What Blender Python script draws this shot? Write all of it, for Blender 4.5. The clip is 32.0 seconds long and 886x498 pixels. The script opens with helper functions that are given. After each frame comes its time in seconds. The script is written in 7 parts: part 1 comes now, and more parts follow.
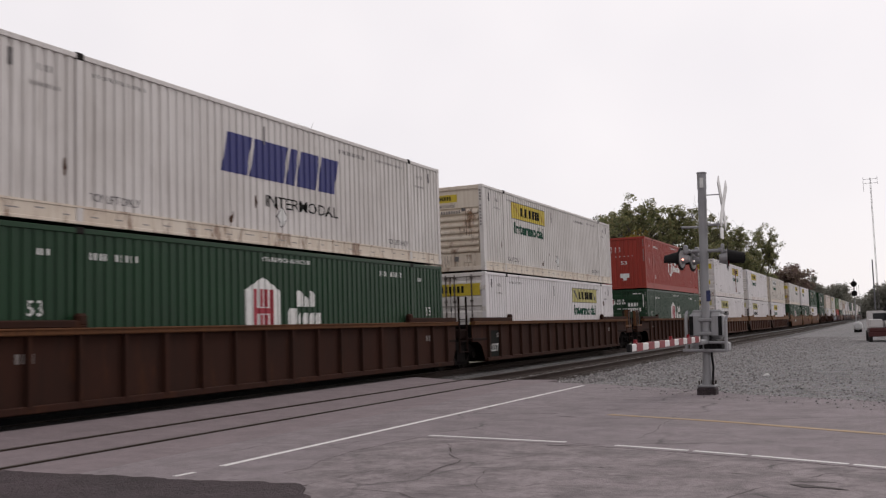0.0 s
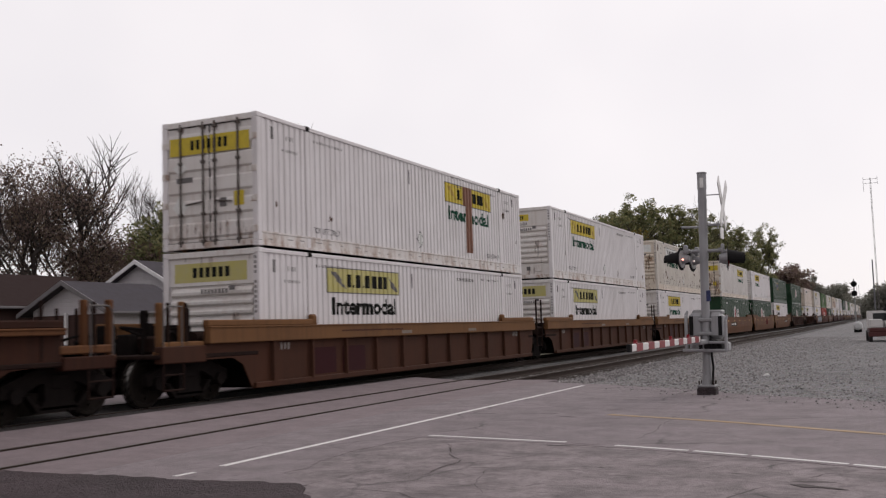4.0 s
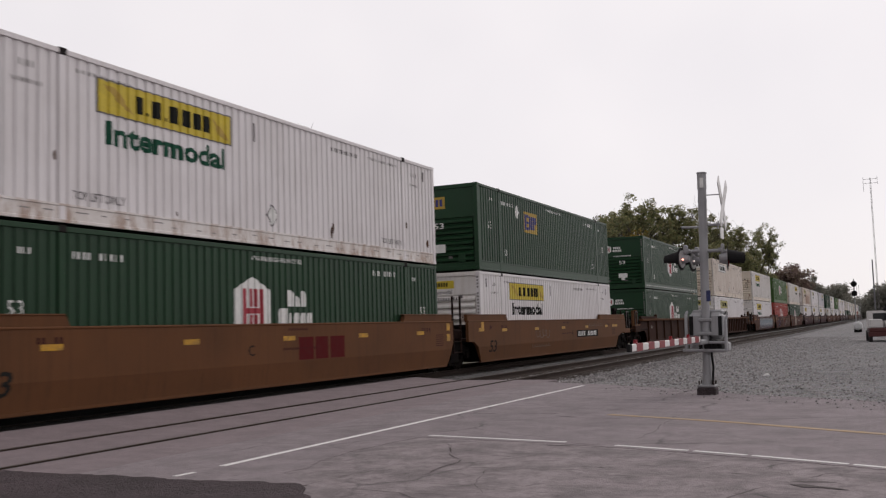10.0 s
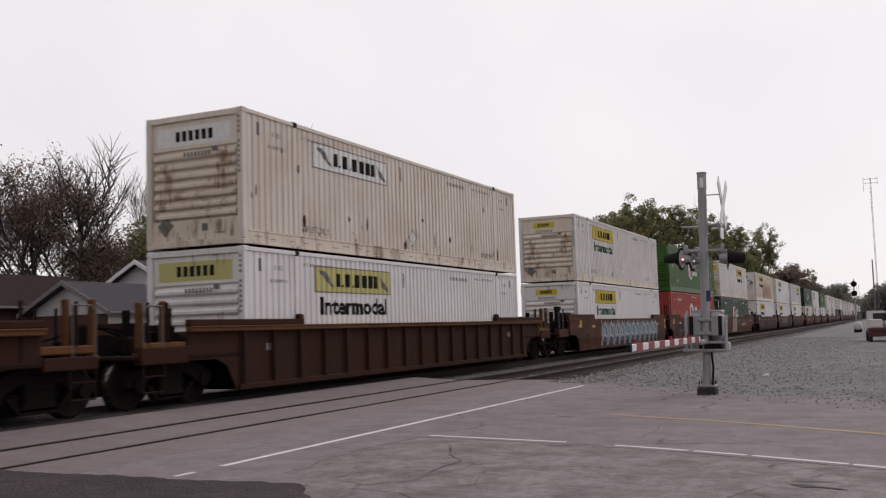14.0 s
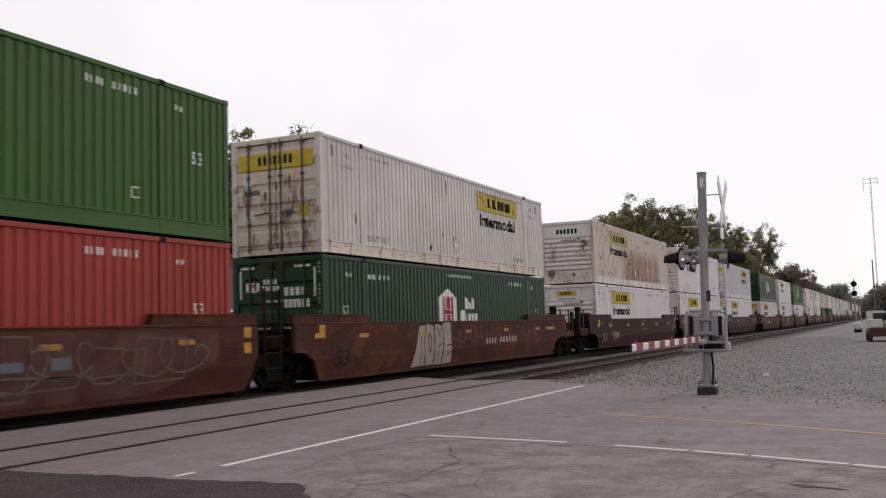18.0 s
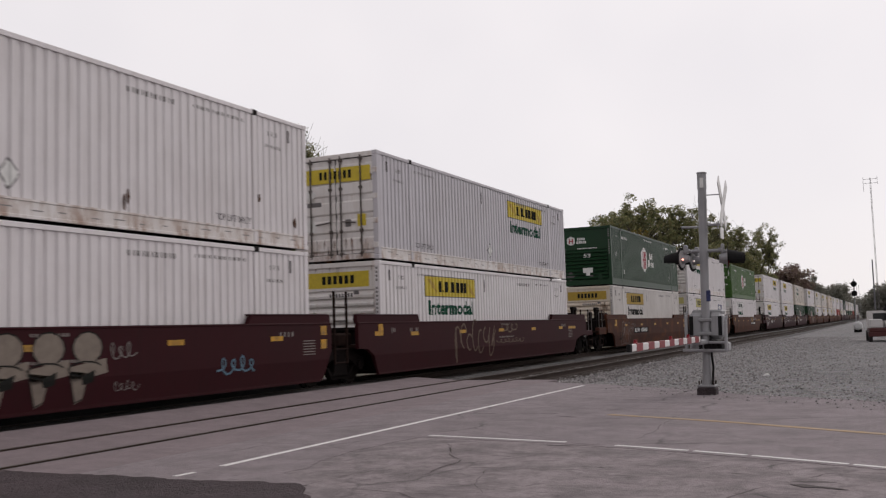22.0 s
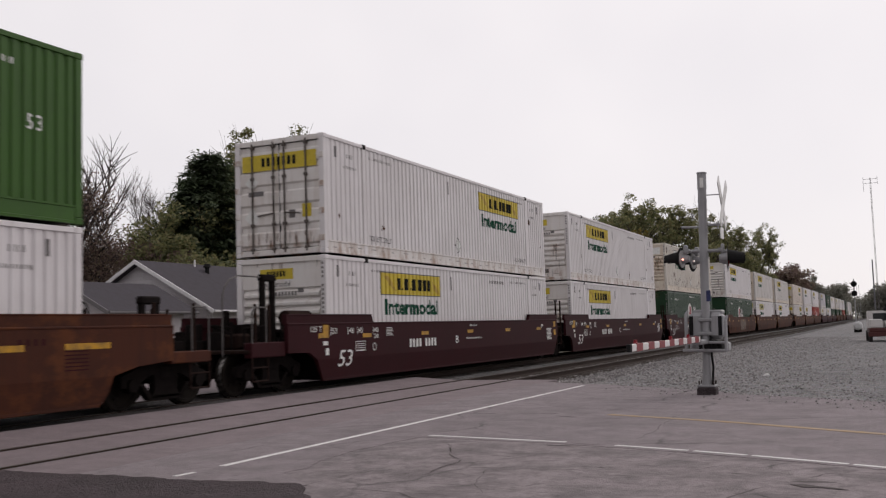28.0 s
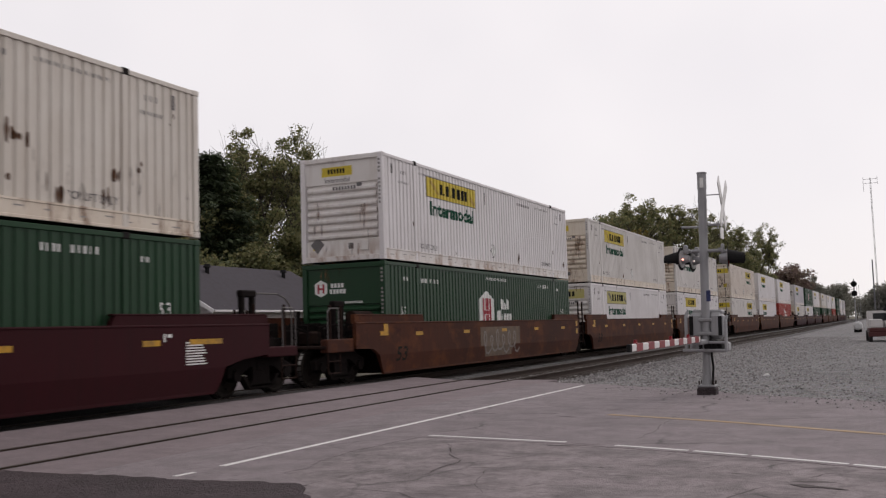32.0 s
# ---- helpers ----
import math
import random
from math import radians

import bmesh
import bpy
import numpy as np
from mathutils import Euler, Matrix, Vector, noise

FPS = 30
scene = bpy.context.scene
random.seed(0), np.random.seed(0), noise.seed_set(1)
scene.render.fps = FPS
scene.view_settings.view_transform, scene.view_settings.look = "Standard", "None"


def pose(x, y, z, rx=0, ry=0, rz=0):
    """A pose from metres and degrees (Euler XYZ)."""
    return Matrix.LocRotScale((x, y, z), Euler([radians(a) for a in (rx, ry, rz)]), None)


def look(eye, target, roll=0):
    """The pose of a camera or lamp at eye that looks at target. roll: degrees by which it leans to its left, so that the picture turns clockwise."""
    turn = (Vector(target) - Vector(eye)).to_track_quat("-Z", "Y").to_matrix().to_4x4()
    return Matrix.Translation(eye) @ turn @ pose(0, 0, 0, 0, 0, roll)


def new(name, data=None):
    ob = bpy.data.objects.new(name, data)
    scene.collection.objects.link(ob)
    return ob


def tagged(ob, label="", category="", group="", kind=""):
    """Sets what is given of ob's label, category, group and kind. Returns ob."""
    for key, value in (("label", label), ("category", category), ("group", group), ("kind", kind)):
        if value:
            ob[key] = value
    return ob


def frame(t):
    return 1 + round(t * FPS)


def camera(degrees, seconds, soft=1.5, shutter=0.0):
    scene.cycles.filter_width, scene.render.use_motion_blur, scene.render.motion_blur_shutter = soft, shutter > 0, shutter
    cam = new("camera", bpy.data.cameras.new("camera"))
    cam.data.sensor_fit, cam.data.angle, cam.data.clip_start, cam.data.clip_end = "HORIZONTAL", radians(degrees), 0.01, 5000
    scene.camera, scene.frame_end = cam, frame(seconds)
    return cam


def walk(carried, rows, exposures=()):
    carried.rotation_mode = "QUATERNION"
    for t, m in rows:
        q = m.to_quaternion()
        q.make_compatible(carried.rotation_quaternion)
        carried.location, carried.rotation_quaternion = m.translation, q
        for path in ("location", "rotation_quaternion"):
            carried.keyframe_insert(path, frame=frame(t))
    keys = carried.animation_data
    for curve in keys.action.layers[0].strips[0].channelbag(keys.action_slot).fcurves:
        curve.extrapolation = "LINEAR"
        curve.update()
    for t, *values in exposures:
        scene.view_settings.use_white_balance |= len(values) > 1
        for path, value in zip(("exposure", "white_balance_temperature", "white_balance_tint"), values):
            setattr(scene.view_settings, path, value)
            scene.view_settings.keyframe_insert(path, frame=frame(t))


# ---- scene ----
cam = camera(49.55, 32.0, soft=1.25, shutter=0.16)
EYE = (0.0, 0.0, 1.379)
YAW, PITCH = radians(24.66), radians(4.76)
AIM = (EYE[0] - math.sin(YAW) * math.cos(PITCH), EYE[1] + math.cos(YAW) * math.cos(PITCH), EYE[2] + math.sin(PITCH))
VIEW = look(EYE, AIM, -1.83)
walk(cam, [(0.0, VIEW), (32.0, VIEW)], [(0.0, 0.04, 6700, 16), (1.0, 0.03, 6700, 16), (2.0, -0.01, 6700, 16), (3.0, 0.08, 6700, 16), (6.0, -0.07, 6700, 16), (7.0, -0.09, 6700, 16), (8.0, -0.07, 6700, 16), (9.0, -0.04, 6700, 16), (10.0, -0.01, 6700, 16), (11.0, 0.07, 6700, 16), (12.0, 0.13, 6700, 16), (13.0, 0.15, 6700, 16), (14.0, 0.00, 6700, 16), (17.0, 0.03, 6700, 16), (18.0, 0.13, 6700, 16), (19.0, 0.03, 6700, 16), (20.0, -0.06, 6700, 16), (21.0, -0.04, 6700, 16), (22.0, -0.04, 6700, 16), (23.0, -0.04, 6700, 16), (24.0, 0.03, 6700, 16), (25.0, 0.06, 6700, 16), (28.0, -0.02, 6700, 16), (29.0, -0.07, 6700, 16), (30.0, -0.07, 6700, 16), (31.0, -0.01, 6700, 16), (32.0, 0.00, 6700, 16)])

# ---- light: a bright overcast sky, brighter towards the veiled sun, and a weak, wide sun ----
world = bpy.data.worlds.new("overcast_sky")
scene.world = world
world.use_nodes = True
wn, wl = world.node_tree.nodes, world.node_tree.links
wn.clear()
w_out, w_bg = wn.new("ShaderNodeOutputWorld"), wn.new("ShaderNodeBackground")
w_sky, w_mul, w_mix = wn.new("ShaderNodeTexSky"), wn.new("ShaderNodeVectorMath"), wn.new("ShaderNodeMix")
w_sky.sky_type, w_sky.sun_disc, w_sky.sun_elevation, w_sky.sun_rotation = "NISHITA", False, radians(44), radians(31)
w_mul.operation = "SCALE"
w_mul.inputs[3].default_value = 0.09
w_co, w_noise, w_ramp = wn.new("ShaderNodeTexCoord"), wn.new("ShaderNodeTexNoise"), wn.new("ShaderNodeValToRGB")
w_noise.inputs["Scale"].default_value, w_noise.inputs["Detail"].default_value = 1.6, 4
w_ramp.color_ramp.elements[0].position, w_ramp.color_ramp.elements[1].position = 0.3, 0.72
w_ramp.color_ramp.elements[0].color, w_ramp.color_ramp.elements[1].color = (0.80, 0.81, 0.84, 1), (1.0, 1.0, 1.0, 1)
w_mix.data_type = "RGBA"
w_mix.inputs[0].default_value = 0.93
wl.new(w_co.outputs["Generated"], w_noise.inputs["Vector"])
wl.new(w_noise.outputs[0], w_ramp.inputs[0])
wl.new(w_sky.outputs[0], w_mul.inputs[0])
wl.new(w_mul.outputs[0], w_mix.inputs[6])
w_sep, w_side, w_glow = wn.new("ShaderNodeSeparateXYZ"), wn.new("ShaderNodeMapRange"), wn.new("ShaderNodeVectorMath")
w_side.inputs["From Min"].default_value, w_side.inputs["From Max"].default_value, w_side.inputs["To Min"].default_value, w_side.inputs["To Max"].default_value = -0.9, 0.55, 0.72, 1.0
w_glow.operation = "SCALE"
wl.new(w_co.outputs["Generated"], w_sep.inputs[0])
wl.new(w_sep.outputs["Y"], w_side.inputs["Value"])
wl.new(w_ramp.outputs[0], w_glow.inputs[0])
wl.new(w_side.outputs[0], w_glow.inputs[3])
wl.new(w_glow.outputs[0], w_mix.inputs[7])
wl.new(w_mix.outputs[2], w_bg.inputs[0])
w_bg.inputs[1].default_value = 0.985
wl.new(w_bg.outputs[0], w_out.inputs[0])
sun = new("sun", bpy.data.lights.new("sun", "SUN"))
sun.data.energy, sun.data.angle, sun.data.color = 0.8, radians(22), (1.0, 0.97, 0.93)
sun.matrix_world = look((20, 70, 55), (-10, 20, 0))

# ---- materials ----
def tree(name):
    m = bpy.data.materials.new(name)
    m.use_nodes = True
    return m, m.node_tree.nodes, m.node_tree.links, m.node_tree.nodes["Principled BSDF"]


def mixrgb(n, l, fac, a, b, mode="MIX"):
    x = n.new("ShaderNodeMix")
    x.data_type, x.blend_type = "RGBA", mode
    for sock, val in ((x.inputs[0], fac), (x.inputs[6], a), (x.inputs[7], b)):
        if isinstance(val, (int, float)):
            sock.default_value = val
        elif isinstance(val, tuple):
            sock.default_value = (*val[:3], 1)
        else:
            l.new(val, sock)
    return x.outputs[2]


def noisefac(n, l, scale, lo, hi, stretch=(1, 1, 1), detail=5, rough=0.6, shift=True):
    co, mp, tx, rm = n.new("ShaderNodeTexCoord"), n.new("ShaderNodeMapping"), n.new("ShaderNodeTexNoise"), n.new("ShaderNodeMapRange")
    l.new(co.outputs["Object"], mp.inputs["Vector"])
    mp.inputs["Scale"].default_value = stretch
    if shift:
        oi, vm = n.new("ShaderNodeObjectInfo"), n.new("ShaderNodeMath")
        vm.operation = "MULTIPLY"
        vm.inputs[1].default_value = 40.0
        l.new(oi.outputs["Random"], vm.inputs[0])
        l.new(vm.outputs[0], mp.inputs["Location"])
    l.new(mp.outputs[0], tx.inputs["Vector"])
    tx.inputs["Scale"].default_value, tx.inputs["Detail"].default_value, tx.inputs["Roughness"].default_value = scale, detail, rough
    rm.inputs["From Min"].default_value, rm.inputs["From Max"].default_value = lo, hi
    l.new(tx.outputs[0], rm.inputs["Value"])
    return rm.outputs[0]


def scaled(n, l, fac, k):
    m = n.new("ShaderNodeMath")
    m.operation = "MULTIPLY"
    l.new(fac, m.inputs[0])
    m.inputs[1].default_value = k
    return m.outputs[0]


def bump(n, l, b, height, strength=0.3, dist=0.02):
    x = n.new("ShaderNodeBump")
    x.inputs["Strength"].default_value, x.inputs["Distance"].default_value = strength, dist
    l.new(height, x.inputs["Height"])
    l.new(x.outputs[0], b.inputs["Normal"])


def paint(name, col, dirt=(0.16, 0.12, 0.09), streak=0.25, grime=0.2, gloss=0.25, rust=0.0, rust_col=(0.17, 0.065, 0.03), rough=0.5, rust_lo=0.56, metal=0.0, stretch=(2.6, 2.6, 0.8), zone=None):
    """Weathered paint: grime in clouds, rain streaks down the face, and rust where there is any."""
    m, n, l, b = tree(name)
    c = mixrgb(n, l, scaled(n, l, noisefac(n, l, 1.0, 0.38, 0.72, (0.6, 0.6, 0.6)), grime), col, dirt)
    c = mixrgb(n, l, scaled(n, l, noisefac(n, l, 1.0, 0.5, 0.78, (9, 9, 0.45), 4), streak), c, dirt)
    c = mixrgb(n, l, scaled(n, l, noisefac(n, l, 60, 0.4, 0.7), 0.06), c, dirt)
    if rust:
        fac = scaled(n, l, noisefac(n, l, 1.0, rust_lo, rust_lo + 0.12, stretch, 8, 0.7), rust)
        if zone:
            co, sp = n.new("ShaderNodeTexCoord"), n.new("ShaderNodeSeparateXYZ")
            l.new(co.outputs["Object"], sp.inputs[0])
            for sock, lo, hi in ((sp.outputs["Y"], zone[0] - 0.6, zone[0] + 0.6), (sp.outputs["Y"], zone[1] + 0.4, zone[1] - 0.4), (sp.outputs["Z"], zone[2] + 0.35, zone[2] - 0.35)):
                rm, mu = n.new("ShaderNodeMapRange"), n.new("ShaderNodeMath")
                rm.inputs["From Min"].default_value, rm.inputs["From Max"].default_value = lo, hi
                l.new(sock, rm.inputs["Value"])
                mu.operation = "MULTIPLY"
                l.new(fac, mu.inputs[0])
                l.new(rm.outputs[0], mu.inputs[1])
                fac = mu.outputs[0]
        c = mixrgb(n, l, fac, c, rust_col)
    l.new(c, b.inputs["Base Color"])
    b.inputs["Roughness"].default_value, b.inputs["Metallic"].default_value = rough, metal
    b.inputs["Specular IOR Level"].default_value = gloss
    bump(n, l, b, noisefac(n, l, 7, 0.3, 0.7), 0.12, 0.01)
    return m


def plain(name, col, rough=0.5, metal=0.0, var=0.15, scale=8.0, dark=(0.05, 0.04, 0.035), gloss=0.3):
    m, n, l, b = tree(name)
    c = mixrgb(n, l, scaled(n, l, noisefac(n, l, scale, 0.35, 0.75), var), col, dark)
    l.new(mixrgb(n, l, scaled(n, l, noisefac(n, l, scale * 9, 0.4, 0.7), var * 0.5), c, dark), b.inputs["Base Color"])
    b.inputs["Roughness"].default_value, b.inputs["Metallic"].default_value = rough, metal
    b.inputs["Specular IOR Level"].default_value = gloss
    return m


WHITE = paint("white_container_paint", (0.70, 0.67, 0.678), streak=0.2, grime=0.14)
WHITE_B = paint("aged_white_container_paint", (0.63, 0.60, 0.58), streak=0.30, grime=0.22, rust=0.3, rust_lo=0.68)
CREAM = paint("dirty_cream_container_paint", (0.64, 0.575, 0.52), (0.30, 0.19, 0.12), streak=0.45, grime=0.3, rust=0.35, rust_lo=0.64)
PATCHY = paint("spotted_white_container_paint", (0.60, 0.56, 0.51), (0.28, 0.2, 0.13), streak=0.3, grime=0.22, rust=0.9, rust_col=(0.05, 0.035, 0.028), rust_lo=0.585, stretch=(6, 6, 1.2), zone=(-1, 17, 1.3))
RUSTY = paint("rust_streaked_white_paint", (0.60, 0.53, 0.46), (0.3, 0.16, 0.09), streak=0.5, grime=0.25, rust=0.8, rust_col=(0.22, 0.085, 0.042), rust_lo=0.38, stretch=(4.5, 4.5, 0.35), zone=(5.4, 13.6, 1.75))
LILAC = paint("pale_grey_container_paint", (0.52, 0.50, 0.53), streak=0.16, grime=0.14)
GREEN = paint("dark_green_container_paint", (0.0070, 0.0385, 0.0140), (0.012, 0.02, 0.014), streak=0.22, grime=0.3, rough=0.42)
BRIGHT = paint("leaf_green_container_paint", (0.035, 0.10, 0.012), (0.02, 0.03, 0.015), streak=0.25, grime=0.3, rough=0.45)
RED = paint("orange_red_container_paint", (0.31, 0.037, 0.025), (0.12, 0.03, 0.02), streak=0.25, grime=0.3, rough=0.5)
END_W = paint("grimy_white_end_paint", (0.68, 0.655, 0.64), (0.30, 0.20, 0.13), streak=0.3, grime=0.2, rust=0.7, rust_col=(0.24, 0.12, 0.06), rust_lo=0.48, stretch=(3.5, 3.5, 1.2), zone=(-3, 30, 0.42))
END_B = paint("rust_stained_white_end_paint", (0.65, 0.585, 0.50), (0.34, 0.21, 0.12), streak=0.4, grime=0.3, rust=0.85, rust_col=(0.15, 0.07, 0.035), rust_lo=0.52, stretch=(3.2, 3.2, 0.8), zone=(-3, 30, 1.3))
UNDER = plain("dark_container_underside", (0.016, 0.014, 0.014), 0.85, gloss=0.05)
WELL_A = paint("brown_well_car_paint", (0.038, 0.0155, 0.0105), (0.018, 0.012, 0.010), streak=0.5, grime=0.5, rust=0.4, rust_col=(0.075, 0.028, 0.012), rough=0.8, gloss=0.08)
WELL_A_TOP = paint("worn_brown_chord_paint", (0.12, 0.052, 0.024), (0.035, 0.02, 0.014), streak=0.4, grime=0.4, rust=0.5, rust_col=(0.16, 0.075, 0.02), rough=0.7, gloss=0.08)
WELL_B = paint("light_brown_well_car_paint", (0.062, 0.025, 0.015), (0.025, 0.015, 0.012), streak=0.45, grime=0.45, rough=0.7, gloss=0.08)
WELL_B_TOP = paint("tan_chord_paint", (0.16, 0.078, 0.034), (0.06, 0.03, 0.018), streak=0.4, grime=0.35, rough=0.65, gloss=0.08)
WELL_C = paint("tan_well_car_paint", (0.118, 0.050, 0.022), (0.05, 0.026, 0.015), streak=0.45, grime=0.4, rough=0.62, gloss=0.08)
WELL_D = paint("rust_brown_well_car_paint", (0.062, 0.021, 0.0125), (0.026, 0.013, 0.011), streak=0.55, grime=0.6, rust=0.55, rust_col=(0.125, 0.042, 0.015), rust_lo=0.5, stretch=(1.1, 1.1, 1.6), rough=0.65, gloss=0.08)
WELL_M = paint("maroon_well_car_paint", (0.033, 0.0058, 0.0082), (0.015, 0.008, 0.008), streak=0.3, grime=0.3, rough=0.6, gloss=0.08)
TRUCK = plain("dark_greasy_cast_steel", (0.0075, 0.006, 0.006), 0.9, 0.0, 0.4, 8.0, (0.02, 0.015, 0.013), 0.05)
ENDGEAR = plain("dirty_dark_brown_steel", (0.015, 0.0085, 0.008), 0.85, 0.0, 0.5, 6.0, (0.035, 0.02, 0.014), 0.06)
WHEEL = plain("worn_wheel_steel", (0.012, 0.010, 0.009), 0.8, 0.0, 0.4, 8.0, (0.025, 0.018, 0.014), 0.06)
TREAD = plain("bright_wheel_tread", (0.22, 0.21, 0.20), 0.35, 0.9, 0.3)
PIPE = plain("light_grab_rail_steel", (0.11, 0.10, 0.097), 0.5, 0.4)
ROD = plain("weathered_locking_rod_steel", (0.11, 0.092, 0.082), 0.6, 0.2, 0.4)
INK = plain("faded_grey_lettering", (0.27, 0.255, 0.25), 0.6, 0, 0.4)
YELLOW = plain("yellow_sign_film", (0.58, 0.44, 0.035), 0.5, 0, 0.22)
YELLOW_F = plain("faded_yellow_sign_film", (0.47, 0.42, 0.13), 0.55, 0, 0.3, 5, (0.4, 0.38, 0.33))
GOLD = plain("gold_sign_film", (0.44, 0.29, 0.04), 0.5, 0, 0.25)
BLACKP = plain("black_lettering", (0.014, 0.015, 0.014), 0.8, gloss=0.04)
GREENP = plain("green_lettering", (0.010, 0.070, 0.042), 0.7, gloss=0.08)
WHITEP = plain("white_lettering", (0.72, 0.72, 0.70), 0.55, 0, 0.2)
REDP = plain("dark_red_lettering", (0.33, 0.03, 0.045), 0.55)
BLUEP = plain("dark_blue_lettering", (0.03, 0.035, 0.16), 0.5)
GREYP = plain("grey_lettering", (0.14, 0.13, 0.13), 0.6)
REFLECT = plain("yellow_reflector", (0.58, 0.30, 0.014), 0.5, 0, 0.75, 6)
GRAF_W = plain("pale_spray_paint", (0.42, 0.40, 0.39), 0.7, 0, 0.35)
GRAF_B = plain("dull_teal_spray_paint", (0.12, 0.22, 0.29), 0.7, 0, 0.3)
GRAF_D = plain("dark_blue_spray_paint", (0.035, 0.045, 0.12), 0.7, 0, 0.3)
GRAF_T = plain("tan_spray_paint", (0.20, 0.165, 0.135), 0.7, 0, 0.35)
GRAF_P = plain("faded_white_stencil_paint", (0.24, 0.215, 0.20), 0.75, 0, 0.5)
GRAF_H = plain("greyish_blue_spray_haze", (0.11, 0.13, 0.16), 0.75, 0, 0.6, 3)
GRAF_C = plain("chalky_beige_spray_paint", (0.33, 0.28, 0.235), 0.75, 0, 0.35, 5)
GRAF_G = plain("smoky_grey_spray_paint", (0.15, 0.125, 0.12), 0.75, 0, 0.6, 5)
GRAF_R = plain("faded_reddish_spray_paint", (0.15, 0.05, 0.05), 0.75, 0, 0.4)
GRAF_F = plain("worn_brownish_spray_paint", (0.15, 0.105, 0.075), 0.8, 0, 0.6, 4)
GRAF_Y = plain("faint_yellow_spray_paint", (0.25, 0.14, 0.03), 0.8, 0, 0.6, 4)
REDP_F = plain("faded_dark_red_lettering", (0.085, 0.008, 0.010), 0.8, 0, 0.2, gloss=0.04)
def sheer(name, col, most, scale=6.0, lo=0.3, hi=0.75):
    """A thin uneven coat through which the surface below shows."""
    m, n, l, b = tree(name)
    b.inputs["Base Color"].default_value = (*col, 1)
    b.inputs["Roughness"].default_value = 0.85
    b.inputs["Specular IOR Level"].default_value = 0.05
    clear, mix = n.new("ShaderNodeBsdfTransparent"), n.new("ShaderNodeMixShader")
    l.new(scaled(n, l, noisefac(n, l, scale, lo, hi), most), mix.inputs[0])
    l.new(clear.outputs[0], mix.inputs[1])
    l.new(b.outputs[0], mix.inputs[2])
    l.new(mix.outputs[0], n["Material Output"].inputs["Surface"])
    return m


STAIN = sheer("thin_running_rust", (0.21, 0.10, 0.048), 0.8, 5.0, 0.25, 0.8)
WASH = sheer("thin_pink_spray", (0.17, 0.10, 0.09), 0.6, 2.2)
WASH_B = sheer("thin_blue_spray", (0.05, 0.05, 0.13), 0.8, 7.0, 0.1, 0.5)
RUSTP = plain("dark_rust_stain", (0.055, 0.032, 0.022), 0.85, 0, 0.5, 9, (0.16, 0.07, 0.03))
BROWNP = plain("brown_tape", (0.20, 0.085, 0.05), 0.6)
GALV = paint("galvanised_steel", (0.34, 0.34, 0.35), (0.12, 0.11, 0.11), streak=0.35, grime=0.35, rough=0.55, metal=0.35)
BLACK = plain("black_painted_steel", (0.011, 0.011, 0.012), 0.75, gloss=0.1)
GATE_W = plain("white_gate_paint", (0.72, 0.71, 0.70), 0.45, 0, 0.2)
GATE_R = plain("red_gate_sheeting", (0.22, 0.009, 0.015), 0.4, 0, 0.15)


